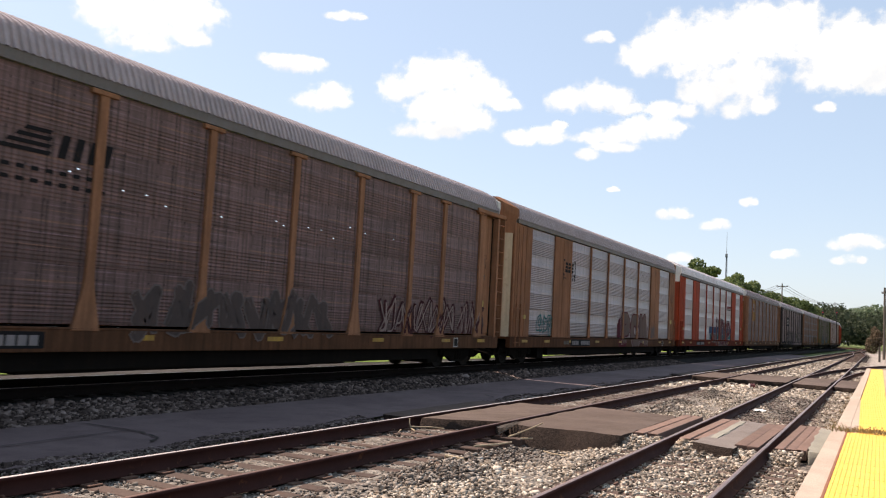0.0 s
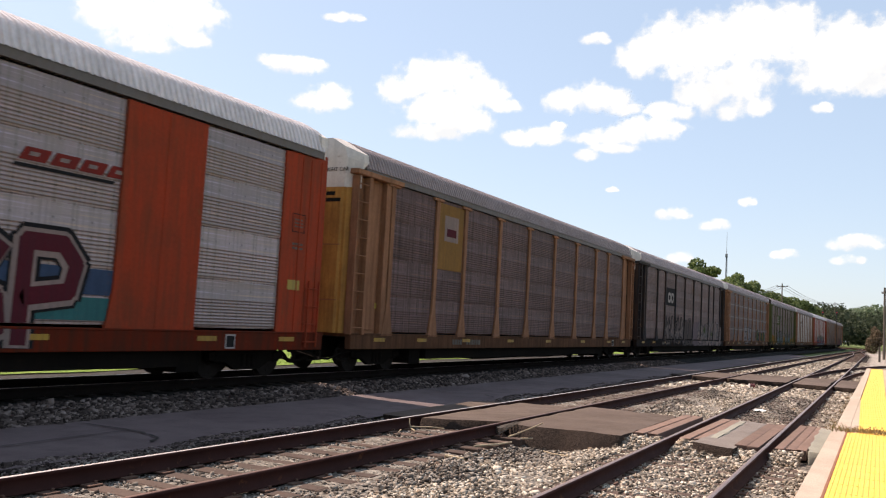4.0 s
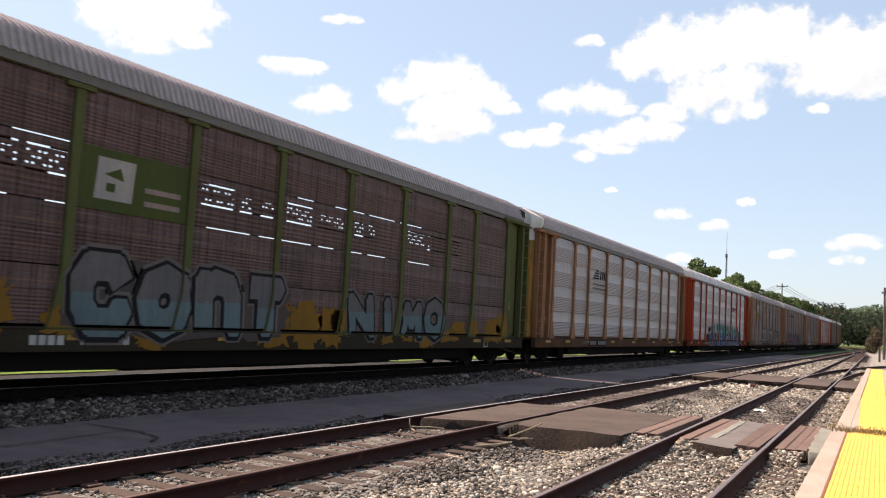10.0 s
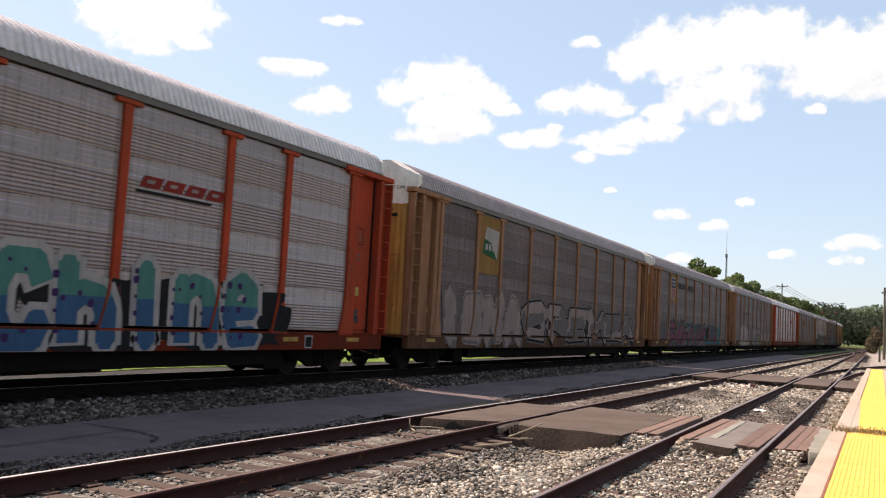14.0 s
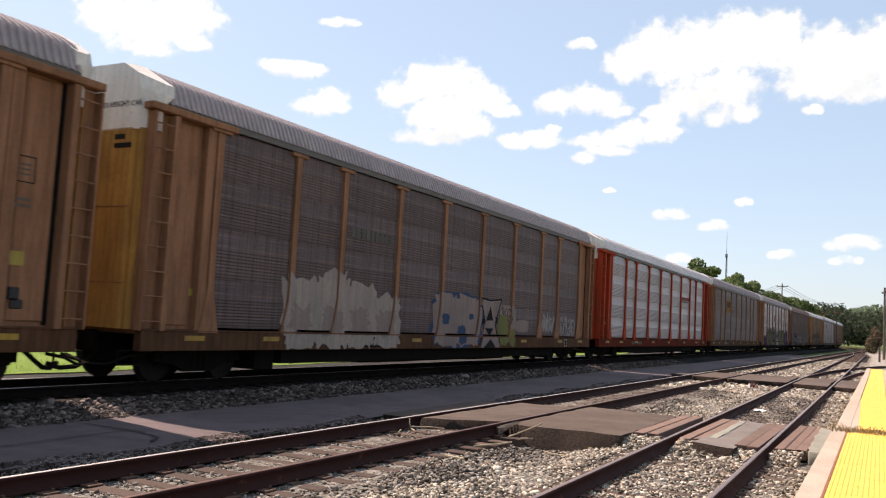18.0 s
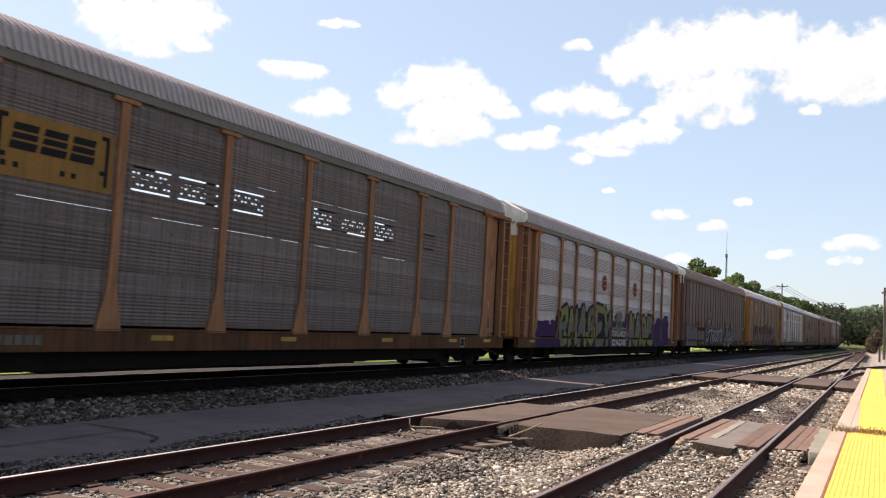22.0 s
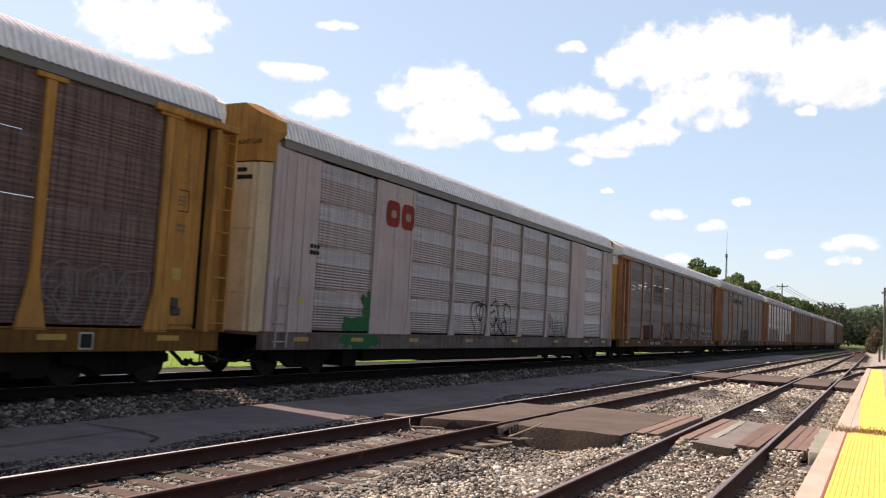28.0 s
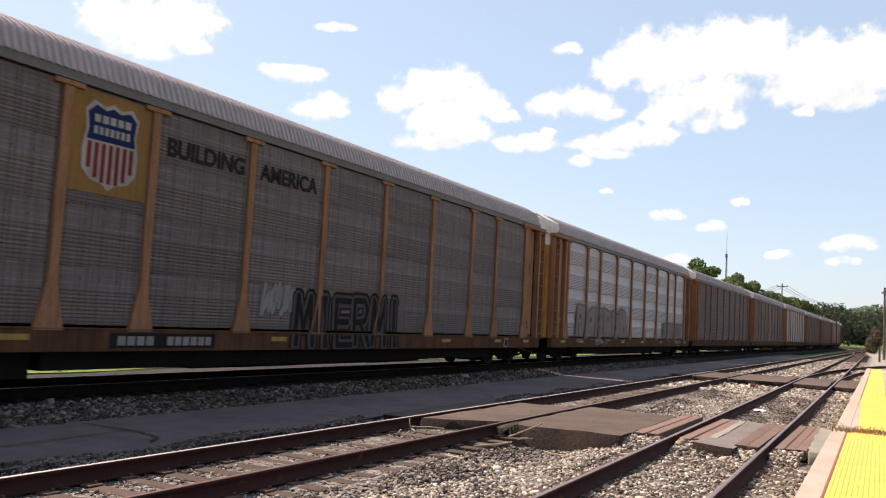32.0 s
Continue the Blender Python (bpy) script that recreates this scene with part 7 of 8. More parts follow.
tag(14, 9.1, 10.9, 1.3, 2.2, 4, 30, "black", 0.04)
smear(15, "faint", [(-12.5, -10.6, 0.75, 2.0), (-10.9, -8.7, 0.75, 1.95)], 0, 31, "painted_ground", **FL)
letters(15, "COn", -12.4, -8.7, 0.72, 2.0, "grey", "", "faint", "dusk", weight=0.40, posts=False, face=1.589)
tag(15, -9.4, -7.6, 2.1, 2.45, 4, 32, "red", 0.05, posts=False, face=1.589)
bars("lettering", TRAIN[15], [(-8.6, -5.9, 1.78, 0.24, 8)], spray("black"), 1.588)
SCRIPT = {
    "H": [[(0.32, 1.85), (0.22, 0.9), (0.12, 0.0)], [(1.0, 1.95), (0.9, 0.9), (0.72, 0.0)], [(0.0, 0.75), (0.5, 0.95), (1.1, 0.95)], [(0.3, 1.85), (-0.05, 1.75), (-0.35, 1.3), (-0.45, 0.7), (-0.38, 0.2), (-0.1, 0.0), (0.05, 0.2)]],
    "e": [[(0.0, 0.35), (0.75, 0.55), (0.78, 0.9), (0.45, 1.0), (0.12, 0.7), (0.1, 0.25), (0.42, 0.0), (1.0, 0.3)]],
    "a": [[(0.85, 0.85), (0.45, 1.0), (0.1, 0.65), (0.1, 0.2), (0.4, 0.0), (0.75, 0.35), (0.88, 0.95)], [(0.88, 0.95), (0.82, 0.25), (1.1, 0.08)]],
    "r": [[(0.0, 0.5), (0.28, 1.0), (0.25, 0.0)], [(0.27, 0.6), (0.55, 0.98), (0.9, 0.9)]],
    "t": [[(0.5, 1.7), (0.38, 0.3), (0.6, 0.0), (1.0, 0.2)], [(0.05, 1.05), (0.95, 1.12)]],
    "s": [[(0.9, 0.95), (0.5, 1.0), (0.3, 0.72), (0.75, 0.42), (0.65, 0.06), (0.05, 0.05)]],
    "J": [[(0.2, 1.45), (0.75, 1.7), (0.62, 0.4), (0.35, -0.25), (-0.15, -0.2), (-0.3, 0.2), (0.1, 0.45)]],
    "i": [[(0.35, 1.0), (0.3, 0.1), (0.7, 0.1)], [(0.42, 1.35), (0.45, 1.5)]],
    "g": [[(0.85, 0.85), (0.45, 1.0), (0.1, 0.65), (0.1, 0.25), (0.4, 0.08), (0.75, 0.35), (0.88, 0.95), (0.75, -0.25), (0.35, -0.4), (0.1, -0.2)]],
    "l": [[(0.45, 1.75), (0.35, 0.2), (0.75, 0.1)]],
}


def script(k, rows, z, high, slant, w):
    """Brush script with a dark edge: (character, start, width)."""
    s = Spray(["black", "silver", "faint"])
    for grow, colour, layer in ((0.30, "faint", 0), (0.19, "black", 1), (0.0, "silver", 2)):
        for ch, y, wide in rows:
            for st in SCRIPT[ch]:
                s.line([(y + wide * p + slant * q, z + high * q) for p, q in st], w + grow, colour, layer)
    return s.put(TRAIN[k], "graffiti_script", "white brush script sprayed with a dark edge", posts=False, face=1.592, sill=False)


script(15, [("H", -4.9, 1.55), ("e", -3.05, 0.95), ("a", -2.0, 1.05), ("r", -0.85, 0.75), ("t", -0.05, 0.75), ("s", 0.5, 0.6)], 1.0, 0.88, 0.22, 0.21)
script(15, [("J", 2.4, 1.1), ("i", 3.35, 0.8), ("g", 4.0, 0.95), ("l", 5.05, 0.75), ("e", 5.75, 1.0)], 1.02, 0.82, 0.2, 0.18)
smear(16, "dusk", [(-8.6 + 2.2 * i, -6.0 + 2.2 * i, 0.68, 2.25) for i in range(7)], 0, 34)
letters(16, "YRAKAWM", -8.5, 7.0, 0.68, 2.5, "maroon", "faint", "black", "faint", weight=0.36, rough=0.12, split=0.5, wild=True)
loops(16, 9.2, 11.4, 1.2, 2.2, 3, 35, "faint", 0.04)
rnd = random.Random(17)
s = Spray(["deepgreen"])
s.blob(-10.3, -8.5, 0.7, 1.55, "deepgreen", 0, rnd, 26, 0.2)
s.blob(-9.4, -8.4, 1.2, 2.1, "deepgreen", 0, rnd, 26, 0.25)
s.put(TRAIN[17], posts=False)
loops(17, -2.6, 0.6, 0.9, 2.4, 3, 36, "black", 0.04, **FL)
loops(17, 4.4, 7.6, 0.9, 2.0, 5, 37, "grey", 0.04, **FL)
s = Spray(["darkmaroon"])
s.face([(-8.8, 1.1), (-6.4, 1.1), (-6.3, 1.9), (-8.8, 1.85)], "darkmaroon", 0)
s.put(TRAIN[18], "painted_patch")
smear(18, "darkmaroon", [(-4.2, -2.4, 0.72, 2.1), (-2.8, -0.9, 0.72, 2.1)], 0, 38)
for i in range(3):
    loops(18, -4.2 + 1.1 * i, -3.1 + 1.1 * i, 0.8, 2.15, 2, 38 + i, "pale", 0.05, face=1.553)
for i in range(4):
    loops(18, 0.7 + 1.7 * i, 2.25 + 1.7 * i, 1.2, 2.3, 2, 40 + i, "black", 0.042)
for i in range(4):
    c = 8.5 + 0.95 * i
    s = Spray(["silver", "black", "white"])
    s.blob(c - 0.46, c + 0.46, 1.15, 2.0, "black", 0, random.Random(i), 24, 0.02)
    s.blob(c - 0.42, c + 0.42, 1.2, 1.96, "silver", 1, random.Random(i), 24, 0.02)
    s.blob(c - 0.22, c + 0.22, 1.45, 1.82, "black", 2, random.Random(i), 20, 0.02)
    s.face([(c + 0.0, 1.66), (c + 0.2, 1.66), (c + 0.2, 1.82), (c + 0.0, 1.82)], "white", 3)
    s.face([(c - 0.28, 1.22), (c + 0.22, 1.22), (c - 0.12, 0.8)], "silver", 1)
    for j in range(3):
        s.line([(c - 0.4, 1.35 - 0.06 * j), (c + 0.38, 1.32 - 0.06 * j)], 0.018, "black", 2)
    s.put(TRAIN[18], "painted_eye", "painted eye in white and black spray paint")
letters(19, "MIERMI", -2.4, 2.6, 0.70, 2.0, "black", "", "dusk", "black", weight=0.20, rough=0.05)
tag(19, -3.6, -2.5, 1.5, 2.2, 3, 45, "silver", 0.09)
bubble(20, -10.4, -2.2, 1.05, 2.5, 6, 46, ["pale"], edge="grey", shine="silver")
bubble(20, 5.8, 11.0, 1.1, 2.1, 5, 47, ["pale"], edge="grey", shine="silver")
# dark stencil grounds on the sills, with plain bars for the car's marks
for k, y in ((0, -7.6), (2, -7.4), (11, -7.4), (18, -7.2), (19, -7.6), (1, -6.6), (7, -6.6)):
    plate("stencil_ground", TRAIN[k], y - 0.1, y + 2.6, 0.72, 1.0, spray("black"), 1.592, 0.004)
    bars("lettering", TRAIN[k], [(y + 0.05, y + 0.95, 0.77, 0.17, 4), (y + 1.25, y + 2.5, 0.77, 0.17, 6)], spray("silver"), 1.597)


def emblem(k, polys, colours, name="emblem", label="", face=1.549):
    """A painted emblem of plain shapes: (colour, layer, points)."""
    s = Spray(colours)
    for c, layer, pts in polys:
        s.face(pts, c, layer)
    return s.put(TRAIN[k], name, label, posts=False, face=face, sill=False)


def rect(y0, y1, z0, z1, lean=0.0):
    return [(y0, z0), (y1, z0), (y1 + lean, z1), (y0 + lean, z1)]


def railway_mark(k, y, z, c, face=1.549):
    """A wedge of slanting bars, a block mark and a line of bars below."""
    polys = [(c, 0, rect(y + 0.15 * i, y + 0.15 * i + 0.95 - 0.15 * i, z + 0.55 + 0.12 * i, z + 0.62 + 0.12 * i, 0.05)) for i in range(4)]
    for a in (1.12, 1.42, 1.72, 2.02):
        polys.append((c, 0, rect(y + a, y + a + 0.15, z + 0.55, z + 0.95, 0.08)))
    for r in range(2):
        polys += [(c, 0, rect(y + 0.1 + 0.27 * i, y + 0.25 + 0.27 * i, z + 0.26 - 0.20 * r, z + 0.33 - 0.20 * r)) for i in range(7 if r == 0 else 8)]
    emblem(k, polys, [c], "railway_emblem", "black railway emblem", face)


railway_mark(0, -6.15, 3.35, "black")
railway_mark(7, -6.4, 3.3, "black")
railway_mark(18, -6.35, 3.3, "black")
emblem(18, [("faint", 0, rect(-6.6, -4.3, 3.2, 4.2))], ["faint"], "painted_patch", face=1.545)
for k, y, z, face in ((1, -8.0, 3.5, 1.578), (13, -6.75, 3.55, 1.549)):
    c = "black"
    if k == 13:
        emblem(13, [("tan", 0, rect(-6.9, -4.35, 3.45, 4.5))], ["tan"], "painted_patch", face=1.545)
        y += 0.1
    w = 1.5 if k == 1 else 2.1
    polys = [(c, 0, rect(y, y + 0.08, z, z + 0.9)), (c, 0, rect(y + w, y + w + 0.08, z, z + 0.9))]
    for q in (y, y + w - 0.1):
        polys += [(c, 0, rect(q, q + 0.18, z + 0.82, z + 0.9)), (c, 0, rect(q, q + 0.18, z + 0.2, z + 0.28))]
    u = (w - 0.4) / 3
    for i in range(3):
        a = y + 0.22 + u * i
        polys += [(c, 1, rect(a, a + u * 0.88, z + 0.35, z + 0.48, 0.03)), (c, 1, rect(a + 0.03, a + u * 0.88, z + 0.52, z + 0.62, 0.03)), (c, 1, rect(a + 0.05, a + u * 0.9, z + 0.66, z + 0.78, 0.03))]
    polys += [(c, 0, rect(y + 0.1 + 0.22 * i, y + 0.2 + 0.22 * i, z + 0.05, z + 0.14)) for i in (0, 1, 5, 6)]
    emblem(k, polys, [c], "railway_emblem", "black bracketed railway emblem", face)
for k, y, z in ((2, 4.85, 3.62), (8, 4.6, 3.58), (12, 4.5, 3.55)):
    emblem(k, [("red", 0, rect(y + 0.58 * i, y + 0.58 * i + 0.5, z + 0.14, z + 0.36, 0.12)) for i in range(4)] + [("pale", 1, rect(y + 0.58 * i + 0.18, y + 0.58 * i + 0.36, z + 0.22, z + 0.29, 0.03)) for i in range(4)] + [("black", 0, rect(y - 0.1, y + 1.9, z + 0.02, z + 0.08, 0.05))], ["red", "pale", "black"], "railway_emblem", "red slanted railway emblem")
emblem(3, [("tan", 0, rect(-8.85, -7.15, 3.1, 5.15)), ("pale", 1, rect(-8.45, -7.5, 4.0, 4.8)), ("maroon", 2, rect(-8.3, -7.65, 4.15, 4.4))], ["tan", "pale", "maroon"], "emblem_plate", "tan plate with a faded square emblem")
# black patch with two white rounded blocks
s = Spray(["black", "white"])
s.face(rect(-6.9, -4.3, 3.2, 4.3), "black", 0)
for y in (-6.2, -5.4):
    s.blob(y, y + 0.7, 3.38, 4.02, "white", 1, random.Random(1), 24, 0.0)
    s.blob(y + 0.18, y + 0.55, 3.55, 3.85, "black", 2, random.Random(1), 24, 0.0)
s.put(TRAIN[4], "railway_emblem", "black patch with a white emblem", posts=False, sill=False)
emblem(6, [("green", 0, rect(-6.9, -4.3, 3.15, 4.25)), ("white", 1, rect(-6.55, -5.7, 3.35, 4.1, 0.05)), ("green", 2, rect(-6.3, -6.1, 3.5, 3.65)), ("green", 2, [(-6.35, 3.8), (-5.9, 3.72), (-6.0, 3.95)]), ("pale", 1, rect(-5.4, -4.5, 3.6, 3.7)), ("pale", 1, rect(-5.4, -4.5, 3.35, 3.45))], ["green", "white", "pale"], "railway_emblem", "green patch with a white block emblem")
emblem(9, [("tan", 0, rect(-8.86, -7.12, 3.2, 5.18)), ("white", 1, [(-8.55, 3.9), (-7.35, 3.72), (-7.2, 4.75), (-8.3, 4.82)]), ("deepgreen", 2, [(-8.55, 3.9), (-7.35, 3.72), (-7.9, 4.3), (-8.45, 4.4)])] + [("white", 3, rect(-8.35 + 0.28 * i, -8.15 + 0.28 * i, 4.02, 4.24)) for i in range(3)], ["tan", "white", "deepgreen"], "emblem_plate", "tan plate with a white and green flag emblem")
for k in (10, 19):
    emblem(k, [("tan", 0, rect(-8.86, -7.12, 3.42, 5.2))], ["tan"], "emblem_plate", "tan emblem plate")

    def shield(f, dz=0.0):
        c = -8.0
        half = [(0.0, 5.06), (0.18, 4.98), (0.42, 5.06), (0.60, 4.88), (0.55, 4.55), (0.62, 4.2), (0.60, 3.85), (0.42, 3.66), (0.14, 3.60), (0.0, 3.5)]
        pts = [(c + y * f, 4.3 + (z - 4.3) * f) for y, z in half] + [(c - y * f, 4.3 + (z - 4.3) * f) for y, z in half[-2:0:-1]]
        return pts
    inner = shield(0.90)
    top = [p for p in inner if p[1] > 4.35]
    s = Spray(["white", "navy", "red"])
    s.face(shield(1.0), "white", 1)
    up = [(-8.0 - 0.545, 4.36), (-8.0 + 0.545, 4.36), (-8.0 + 0.50, 4.55), (-8.0 + 0.54, 4.84), (-8.0 + 0.38, 4.98), (-8.0 + 0.16, 4.91), (-8.0, 4.98), (-8.0 - 0.16, 4.91), (-8.0 - 0.38, 4.98), (-8.0 - 0.54, 4.84), (-8.0 - 0.50, 4.55)]
    s.face(up, "navy", 2)
    for i in range(7):
        y = -8.0 - 0.51 + 0.155 * i
        d = abs(y + 0.045 + 8.0)
        s.face(rect(y, y + 0.09, 3.86 if d > 0.4 else (3.70 if d > 0.2 else 3.62), 4.32), "red", 2)
    for r, n in ((4.68, 5), (4.47, 7)):
        for i in range(n):
            u = 0.84 / n
            s.face(rect(-8.42 + u * i + 0.02, -8.42 + u * (i + 1) - 0.02, r, r + 0.14), "white", 3)
    s.put(TRAIN[k], "shield_emblem", "red, white and blue shield emblem", posts=False, sill=False, face=1.552)
    words("lettering", TRAIN[k], "BUILDING", -5.55, 4.42, 0.50, M_INKB, x=1.556, bold=0.012)
    words("lettering", TRAIN[k], "AMERICA", -2.85, 4.42, 0.50, M_INKB, x=1.556, bold=0.012)
for y in (-3.05, 2.52):
    emblem(14, [("red", 0, [(y + 0.17, 3.36), (y + 0.47, 3.36), (y + 0.64, 3.53), (y + 0.64, 3.93), (y + 0.47, 4.1), (y + 0.17, 4.1), (y, 3.93), (y, 3.53)]), ("pale", 1, rect(y + 0.12, y + 0.52, 3.82, 3.90)), ("pale", 1, rect(y + 0.12, y + 0.52, 3.56, 3.64)), ("red", 2, rect(y + 0.28, y + 0.34, 3.5, 3.95))], ["red", "pale"], "railway_emblem", "red eight-sided railway emblem")
emblem(16, [("tan", 0, rect(-8.86, -7.12, 3.2, 5.18)), ("pale", 1, rect(-8.4, -7.6, 4.1, 4.8))], ["tan", "pale"], "emblem_plate", "yellow-tan plate with a faded emblem")
s = Spray(["red", "pale"])
for y in (-8.5, -7.68):
    s.blob(y, y + 0.72, 4.05, 4.78, "red", 0, random.Random(1), 24, 0.0)
    s.blob(y + 0.24, y + 0.52, 4.3, 4.52, "pale", 1, random.Random(1), 20, 0.0)
s.put(TRAIN[17], "railway_emblem", "faded red two-part railway emblem", posts=False, sill=False, face=1.59)
bars("lettering", TRAIN[11], [(-6.6, -4.5, 3.55, 0.26, 9)], M_INKDIM, 1.545)
bars("lettering", TRAIN[5], [(3.9, 5.2, 0.75, 0.25, 3)], spray("pale"), 1.589)
bars("lettering", TRAIN[17], [(-11.9, -11.5, 3.1, 0.09, 3), (-11.9, -11.5, 2.95, 0.09, 3)], M_INKB, 1.592)

# ---- small things on the ground ----
M_STRAW = weathered("dry stick", (0.42, 0.33, 0.22), dirt=(0.25, 0.19, 0.13), rough=0.9, rust_amount=0.0, streaks=False)
M_PAPER = weathered("white litter", (0.75, 0.73, 0.70), dirt=(0.5, 0.46, 0.42), rough=0.8, dirt_amount=0.3, rust_amount=0.0)
M_REDCAN = weathered("red can", (0.16, 0.03, 0.025), rough=0.4, dirt_amount=0.3, rust_amount=0.0)
M_TAR = weathered("crack filler", (0.016, 0.015, 0.015), rough=0.8, rust_amount=0.0, streaks=False)
M_WEED = leaf_mat("dry weeds", [(0.20, 0.13, 0.07), (0.30, 0.20, 0.10), (0.16, 0.14, 0.06)])


def stick(pts, r, label="dry pale stick lying on the stones"):
    bm = bmesh.new()
    for i, (a, b) in enumerate(zip(pts, pts[1:])):
        tube(bm, a, b, r * (1 - 0.12 * i), r * (0.85 - 0.12 * i), 7)
    return tagged(link("stick", mesh_of(bm, "stick"), M_STRAW), label, "stick", "sticks on the ballast")


stick([(-5.76, 13.66, -0.38), (-5.50, 13.86, -0.25), (-5.29, 14.04, -0.13)], 0.014, "dry stick leaning on the crossing slab")
stick([(-5.6, 13.80, -0.40), (-5.38, 13.84, -0.38)], 0.013)
stick([(-5.62, 11.08, -0.385), (-5.3, 11.02, -0.385)], 0.022, "flat piece of dry bark on the stones")
stick([(-5.75, 12.3, -0.39), (-5.55, 12.75, -0.385), (-5.5, 13.2, -0.39)], 0.018, "rotten brown tie splinter on the stones")
stick([(-7.5, 13.35, -0.36), (-7.2, 13.55, -0.35), (-6.95, 13.6, -0.36)], 0.013)
stick([(-4.86, 13.0, -0.44), (-4.66, 12.86, -0.44), (-4.36, 12.70, -0.42)], 0.012)
stick([(-7.45, 12.95, -0.37), (-7.3, 12.6, -0.37)], 0.010)
bm = bmesh.new()
for a, b in zip([(-7.5, 13.32, -0.21), (-7.47, 13.28, -0.30), (-7.45, 13.30, -0.38), (-7.35, 13.2, -0.385)], [(-7.47, 13.28, -0.30), (-7.45, 13.30, -0.38), (-7.35, 13.2, -0.385), (-7.25, 13.1, -0.385)]):
    tube(bm, a, b, 0.011, None, 6)
tagged(link("torn_strap", mesh_of(bm, "torn_strap"), M_STRAW), "pale torn strap hanging beside the rail", "strap")
rndc = random.Random(3)
for j in range(3):
    bm = bmesh.new()
    for i in range(4):
        a = Vector((-5.98 - 0.05 * j, 13.9 + 0.06 * j, -0.36 + 0.03 * i))
        tube(bm, a + Vector((0, -0.15, 0)), a + Vector((0.1 + 0.05 * i, 0.22, 0.10)), 0.016, 0.006, 5)
    tagged(link("brush_clump", mesh_of(bm, "brush_clump"), M_POLE), "dead twigs caught beside the rail", "twigs", "twigs by the crossing")


def litter(x, y, z, sx, sy, mat, label, seed):
    rnd = random.Random(seed)
    bm = bmesh.new()
    n = 5
    g = [[bm.verts.new((x + sx * (i / n - 0.5) + rnd.uniform(-0.01, 0.01), y + sy * (j / n - 0.5), z + 0.02 + rnd.uniform(0, 0.035))) for i in range(n + 1)] for j in range(n + 1)]
    for j in range(n):
        for i in range(n):
            bm.faces.new((g[j][i], g[j][i + 1], g[j + 1][i + 1], g[j + 1][i]))
    ob = tagged(link("litter", mesh_of(bm, "litter"), mat), label, "litter", "litter by the tracks")
    ob.modifiers.new("thick", "SOLIDIFY").thickness = 0.004
    return ob


litter(-3.05, 24.0, -0.40, 0.28, 0.5, M_PAPER, "crumpled white paper between the rails", 1)
litter(-3.0, 20.3, -0.40, 0.35, 0.3, M_PAPER, "torn white paper beside the crossing", 2)
litter(-1.15, 33.0, -0.40, 0.2, 0.6, M_PAPER, "white paper scrap by the platform", 3)
bm = tube(bmesh.new(), (-4.78, 34.6, -0.33), (-4.62, 34.7, -0.33), 0.09, None, 14)
can = tagged(link("bucket", mesh_of(bm, "bucket"), M_REDCAN), "small red bucket lying by the far crossing", "bucket")
part("lid", tube(bmesh.new(), (-4.80, 34.59, -0.33), (-4.785, 34.597, -0.33), 0.095, None, 14), M_PAPER, can, "white lid")


def crack(pts, w):
    bm = bmesh.new()
    rnd = random.Random(len(pts))
    fine = []
    for (a, b), (c, d) in zip(pts, pts[1:]):
        for i in range(6):
            fine.append((a + (c - a) * i / 6 + rnd.uniform(-0.02, 0.02), b + (d - b) * i / 6 + rnd.uniform(-0.02, 0.02)))
    for (a, b), (c, d) in zip(fine, fine[1:]):
        v = Vector((c - a, d - b))
        s = Vector((-v.y, v.x)).normalized() * w * rnd.uniform(0.35, 0.6)
        vs = [bm.verts.new((p[0], p[1], -0.328)) for p in ((a + s.x, b + s.y), (a - s.x, b - s.y), (c - s.x, d - s.y), (c + s.x, d + s.y))]
        bm.faces.new(vs)
    return tagged(link("asphalt_crack", mesh_of(bm, "asphalt_crack"), M_TAR), "dark sealed crack in the asphalt", "crack", kind="structure")


crack([(-11.0, 9.3), (-10.4, 9.35), (-9.8, 9.34), (-9.2, 9.1), (-8.9, 8.7)], 0.05)
crack([(-11.2, 20.5), (-10.2, 20.2), (-9.4, 20.6), (-8.8, 19.9)], 0.06)
crack([(-10.0, 9.34), (-9.9, 7.2), (-10.1, 5.2)], 0.03)


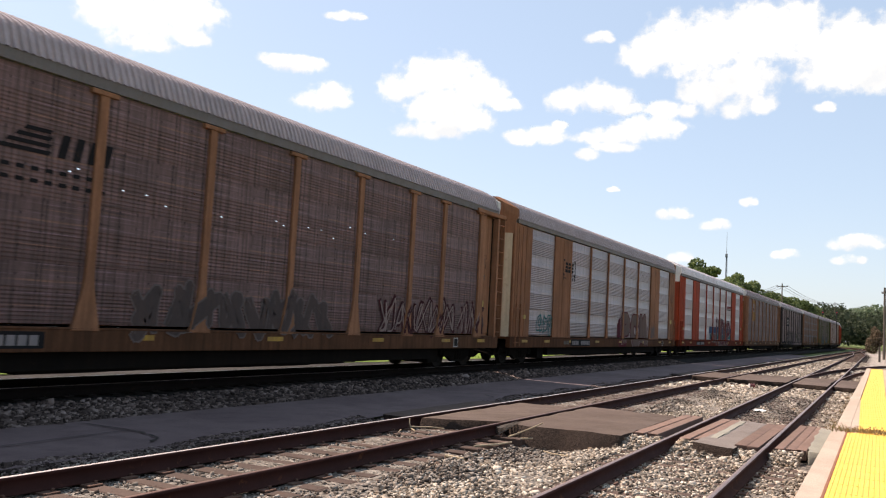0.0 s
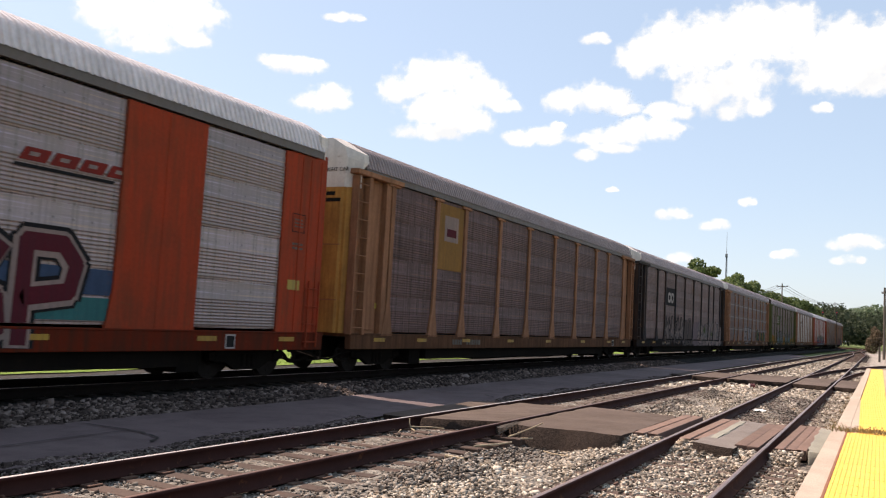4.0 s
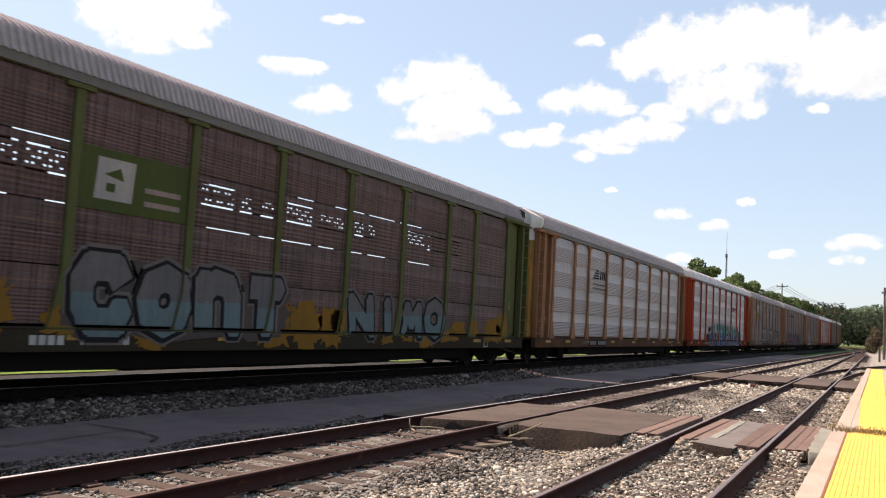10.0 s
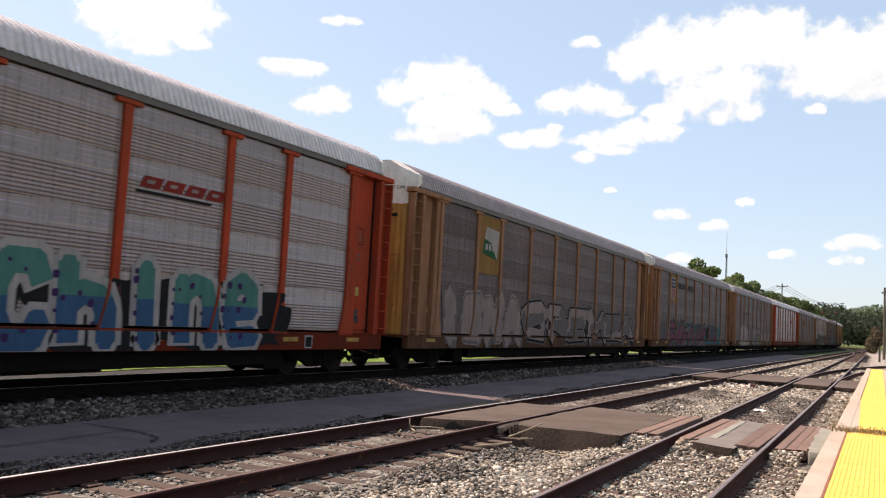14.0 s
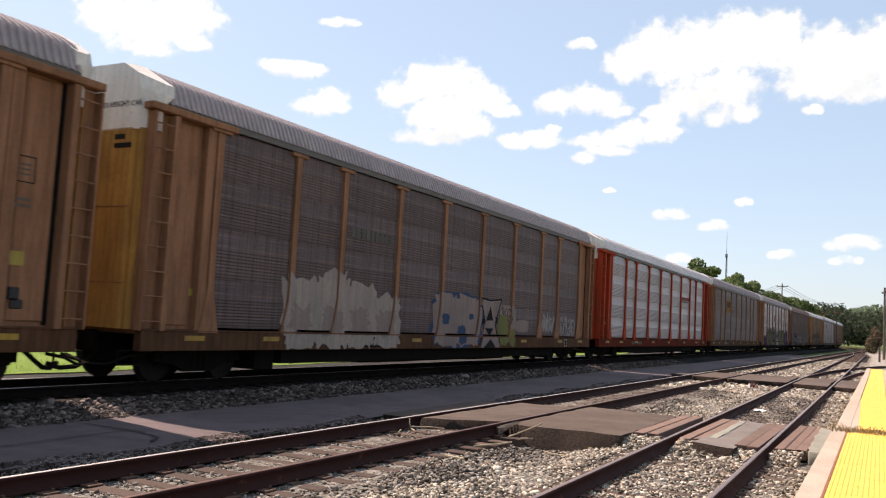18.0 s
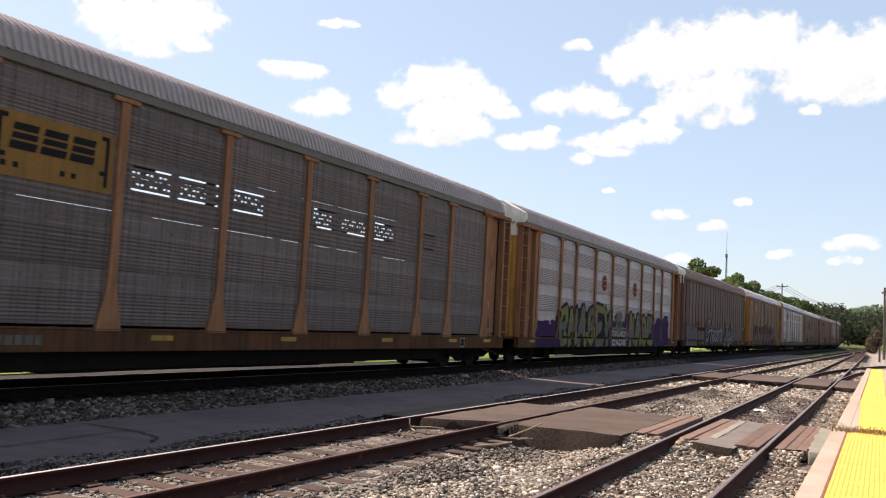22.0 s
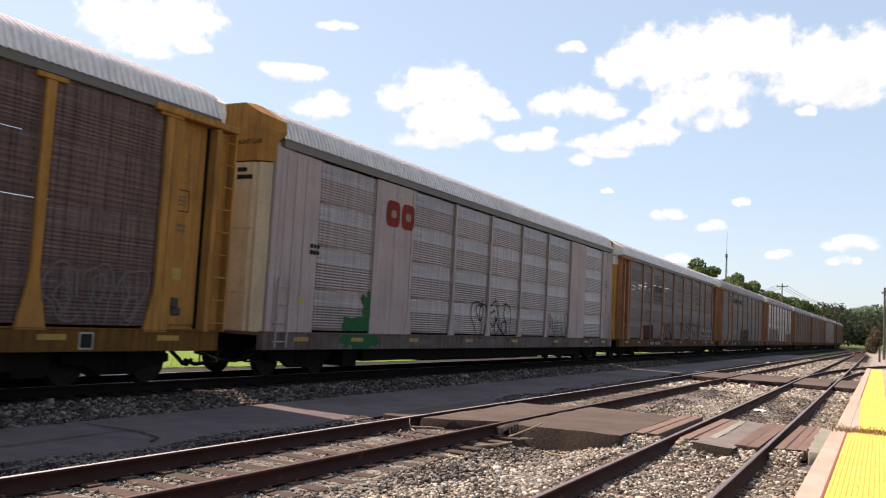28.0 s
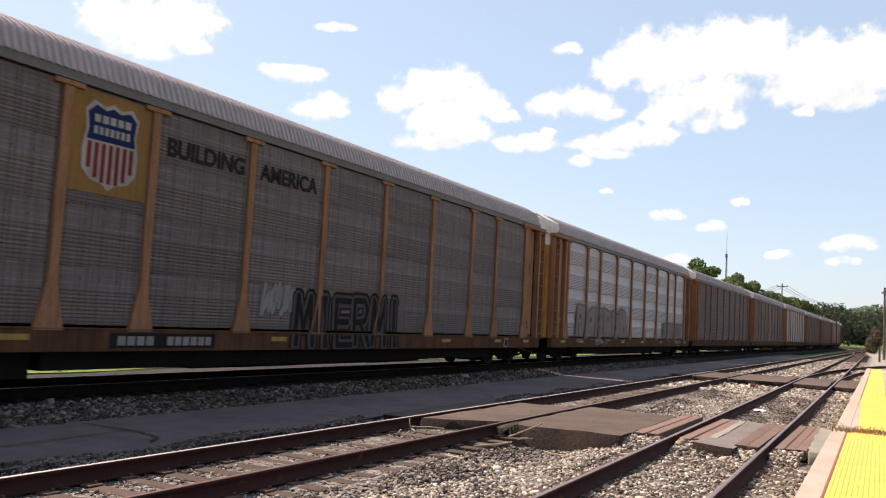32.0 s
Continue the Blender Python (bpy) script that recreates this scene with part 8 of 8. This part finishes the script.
def weeds(name, n, area, h, label, seed, mat):
    g = np.random.default_rng(seed)
    p = area(g, n)
    d = g.normal(0, 0.5, (n, 3))
    d[:, 2] = g.uniform(0.3, 1.0, n)
    w = g.normal(0, 1, (n, 3)) * 0.006
    w[:, 2] = 0
    tip = p + d * h * g.uniform(0.5, 1.3, (n, 1))
    v = np.stack([p - w, p + w, tip + w * 0.3, tip - w * 0.3], 1).reshape(-1, 3)
    return tagged(link(name, raw_mesh(name, v, np.arange(4 * n).reshape(n, 4)), mat), label, "weeds", kind="stuff")


weeds("joint_weeds", 420, lambda g, n: np.c_[-0.92 + 0.95 * g.random(n) ** 0.8, 16.55 + 0.16 * g.normal(size=n), np.full(n, 0.005)], 0.11, "dry weeds in the platform joint", 2, M_WEED)
weeds("track_weeds", 500, lambda g, n: np.c_[-1.30 + 0.25 * g.random(n), 19.2 + 16 * g.random(n), np.full(n, -0.40)], 0.10, "sparse weeds beside the platform", 4, M_WEED)
M_BLADE = leaf_mat("grass blades", [(0.15, 0.24, 0.05), (0.20, 0.29, 0.06), (0.26, 0.34, 0.09)])
weeds("grass_blades", 30000, lambda g, n: np.c_[-19.9 - 14 * g.random(n) ** 1.6, 4 + 60 * g.random(n), np.full(n, -0.42)], 0.13, "bright mown grass blades", 6, M_BLADE)


# ---- what moves ----
def motions():
    def car_pose(k, t):
        s = SLACK[min(k, 19)] + PITCH * k - SPEED * t
        a, b = on_line(s - 11.3), on_line(s + 11.3)
        h = math.atan2(b[0] - a[0], b[1] - a[1])
        return Matrix.Translation(((a[0] + b[0]) / 2, (a[1] + b[1]) / 2, 0)) @ Matrix.Rotation(-h, 4, "Z")
    for k, ob in TRAIN.items():
        n = 64
        walk(ob, [(32.0 * i / n, car_pose(k, 32.0 * i / n)) for i in range(n + 1)])
    for ob, rows in CLOUD_MOVES:
        walk(ob, rows)
    # every wheelset turns alike: two places on a truck, one turn
    made = {}
    for j, ws in WHEELSETS:
        if j not in made:
            base = ws.matrix_basis.copy()
            walk(ws, [(i / 30, base @ Matrix.Rotation(i / 30 * SPEED / 0.42, 4, "X")) for i in range(961)])
            made[j] = ws
        else:
            a = made[j].animation_data
            ws.rotation_mode = "QUATERNION"
            d = ws.animation_data_create()
            d.action = a.action
            d.action_slot = a.action_slot


motions()
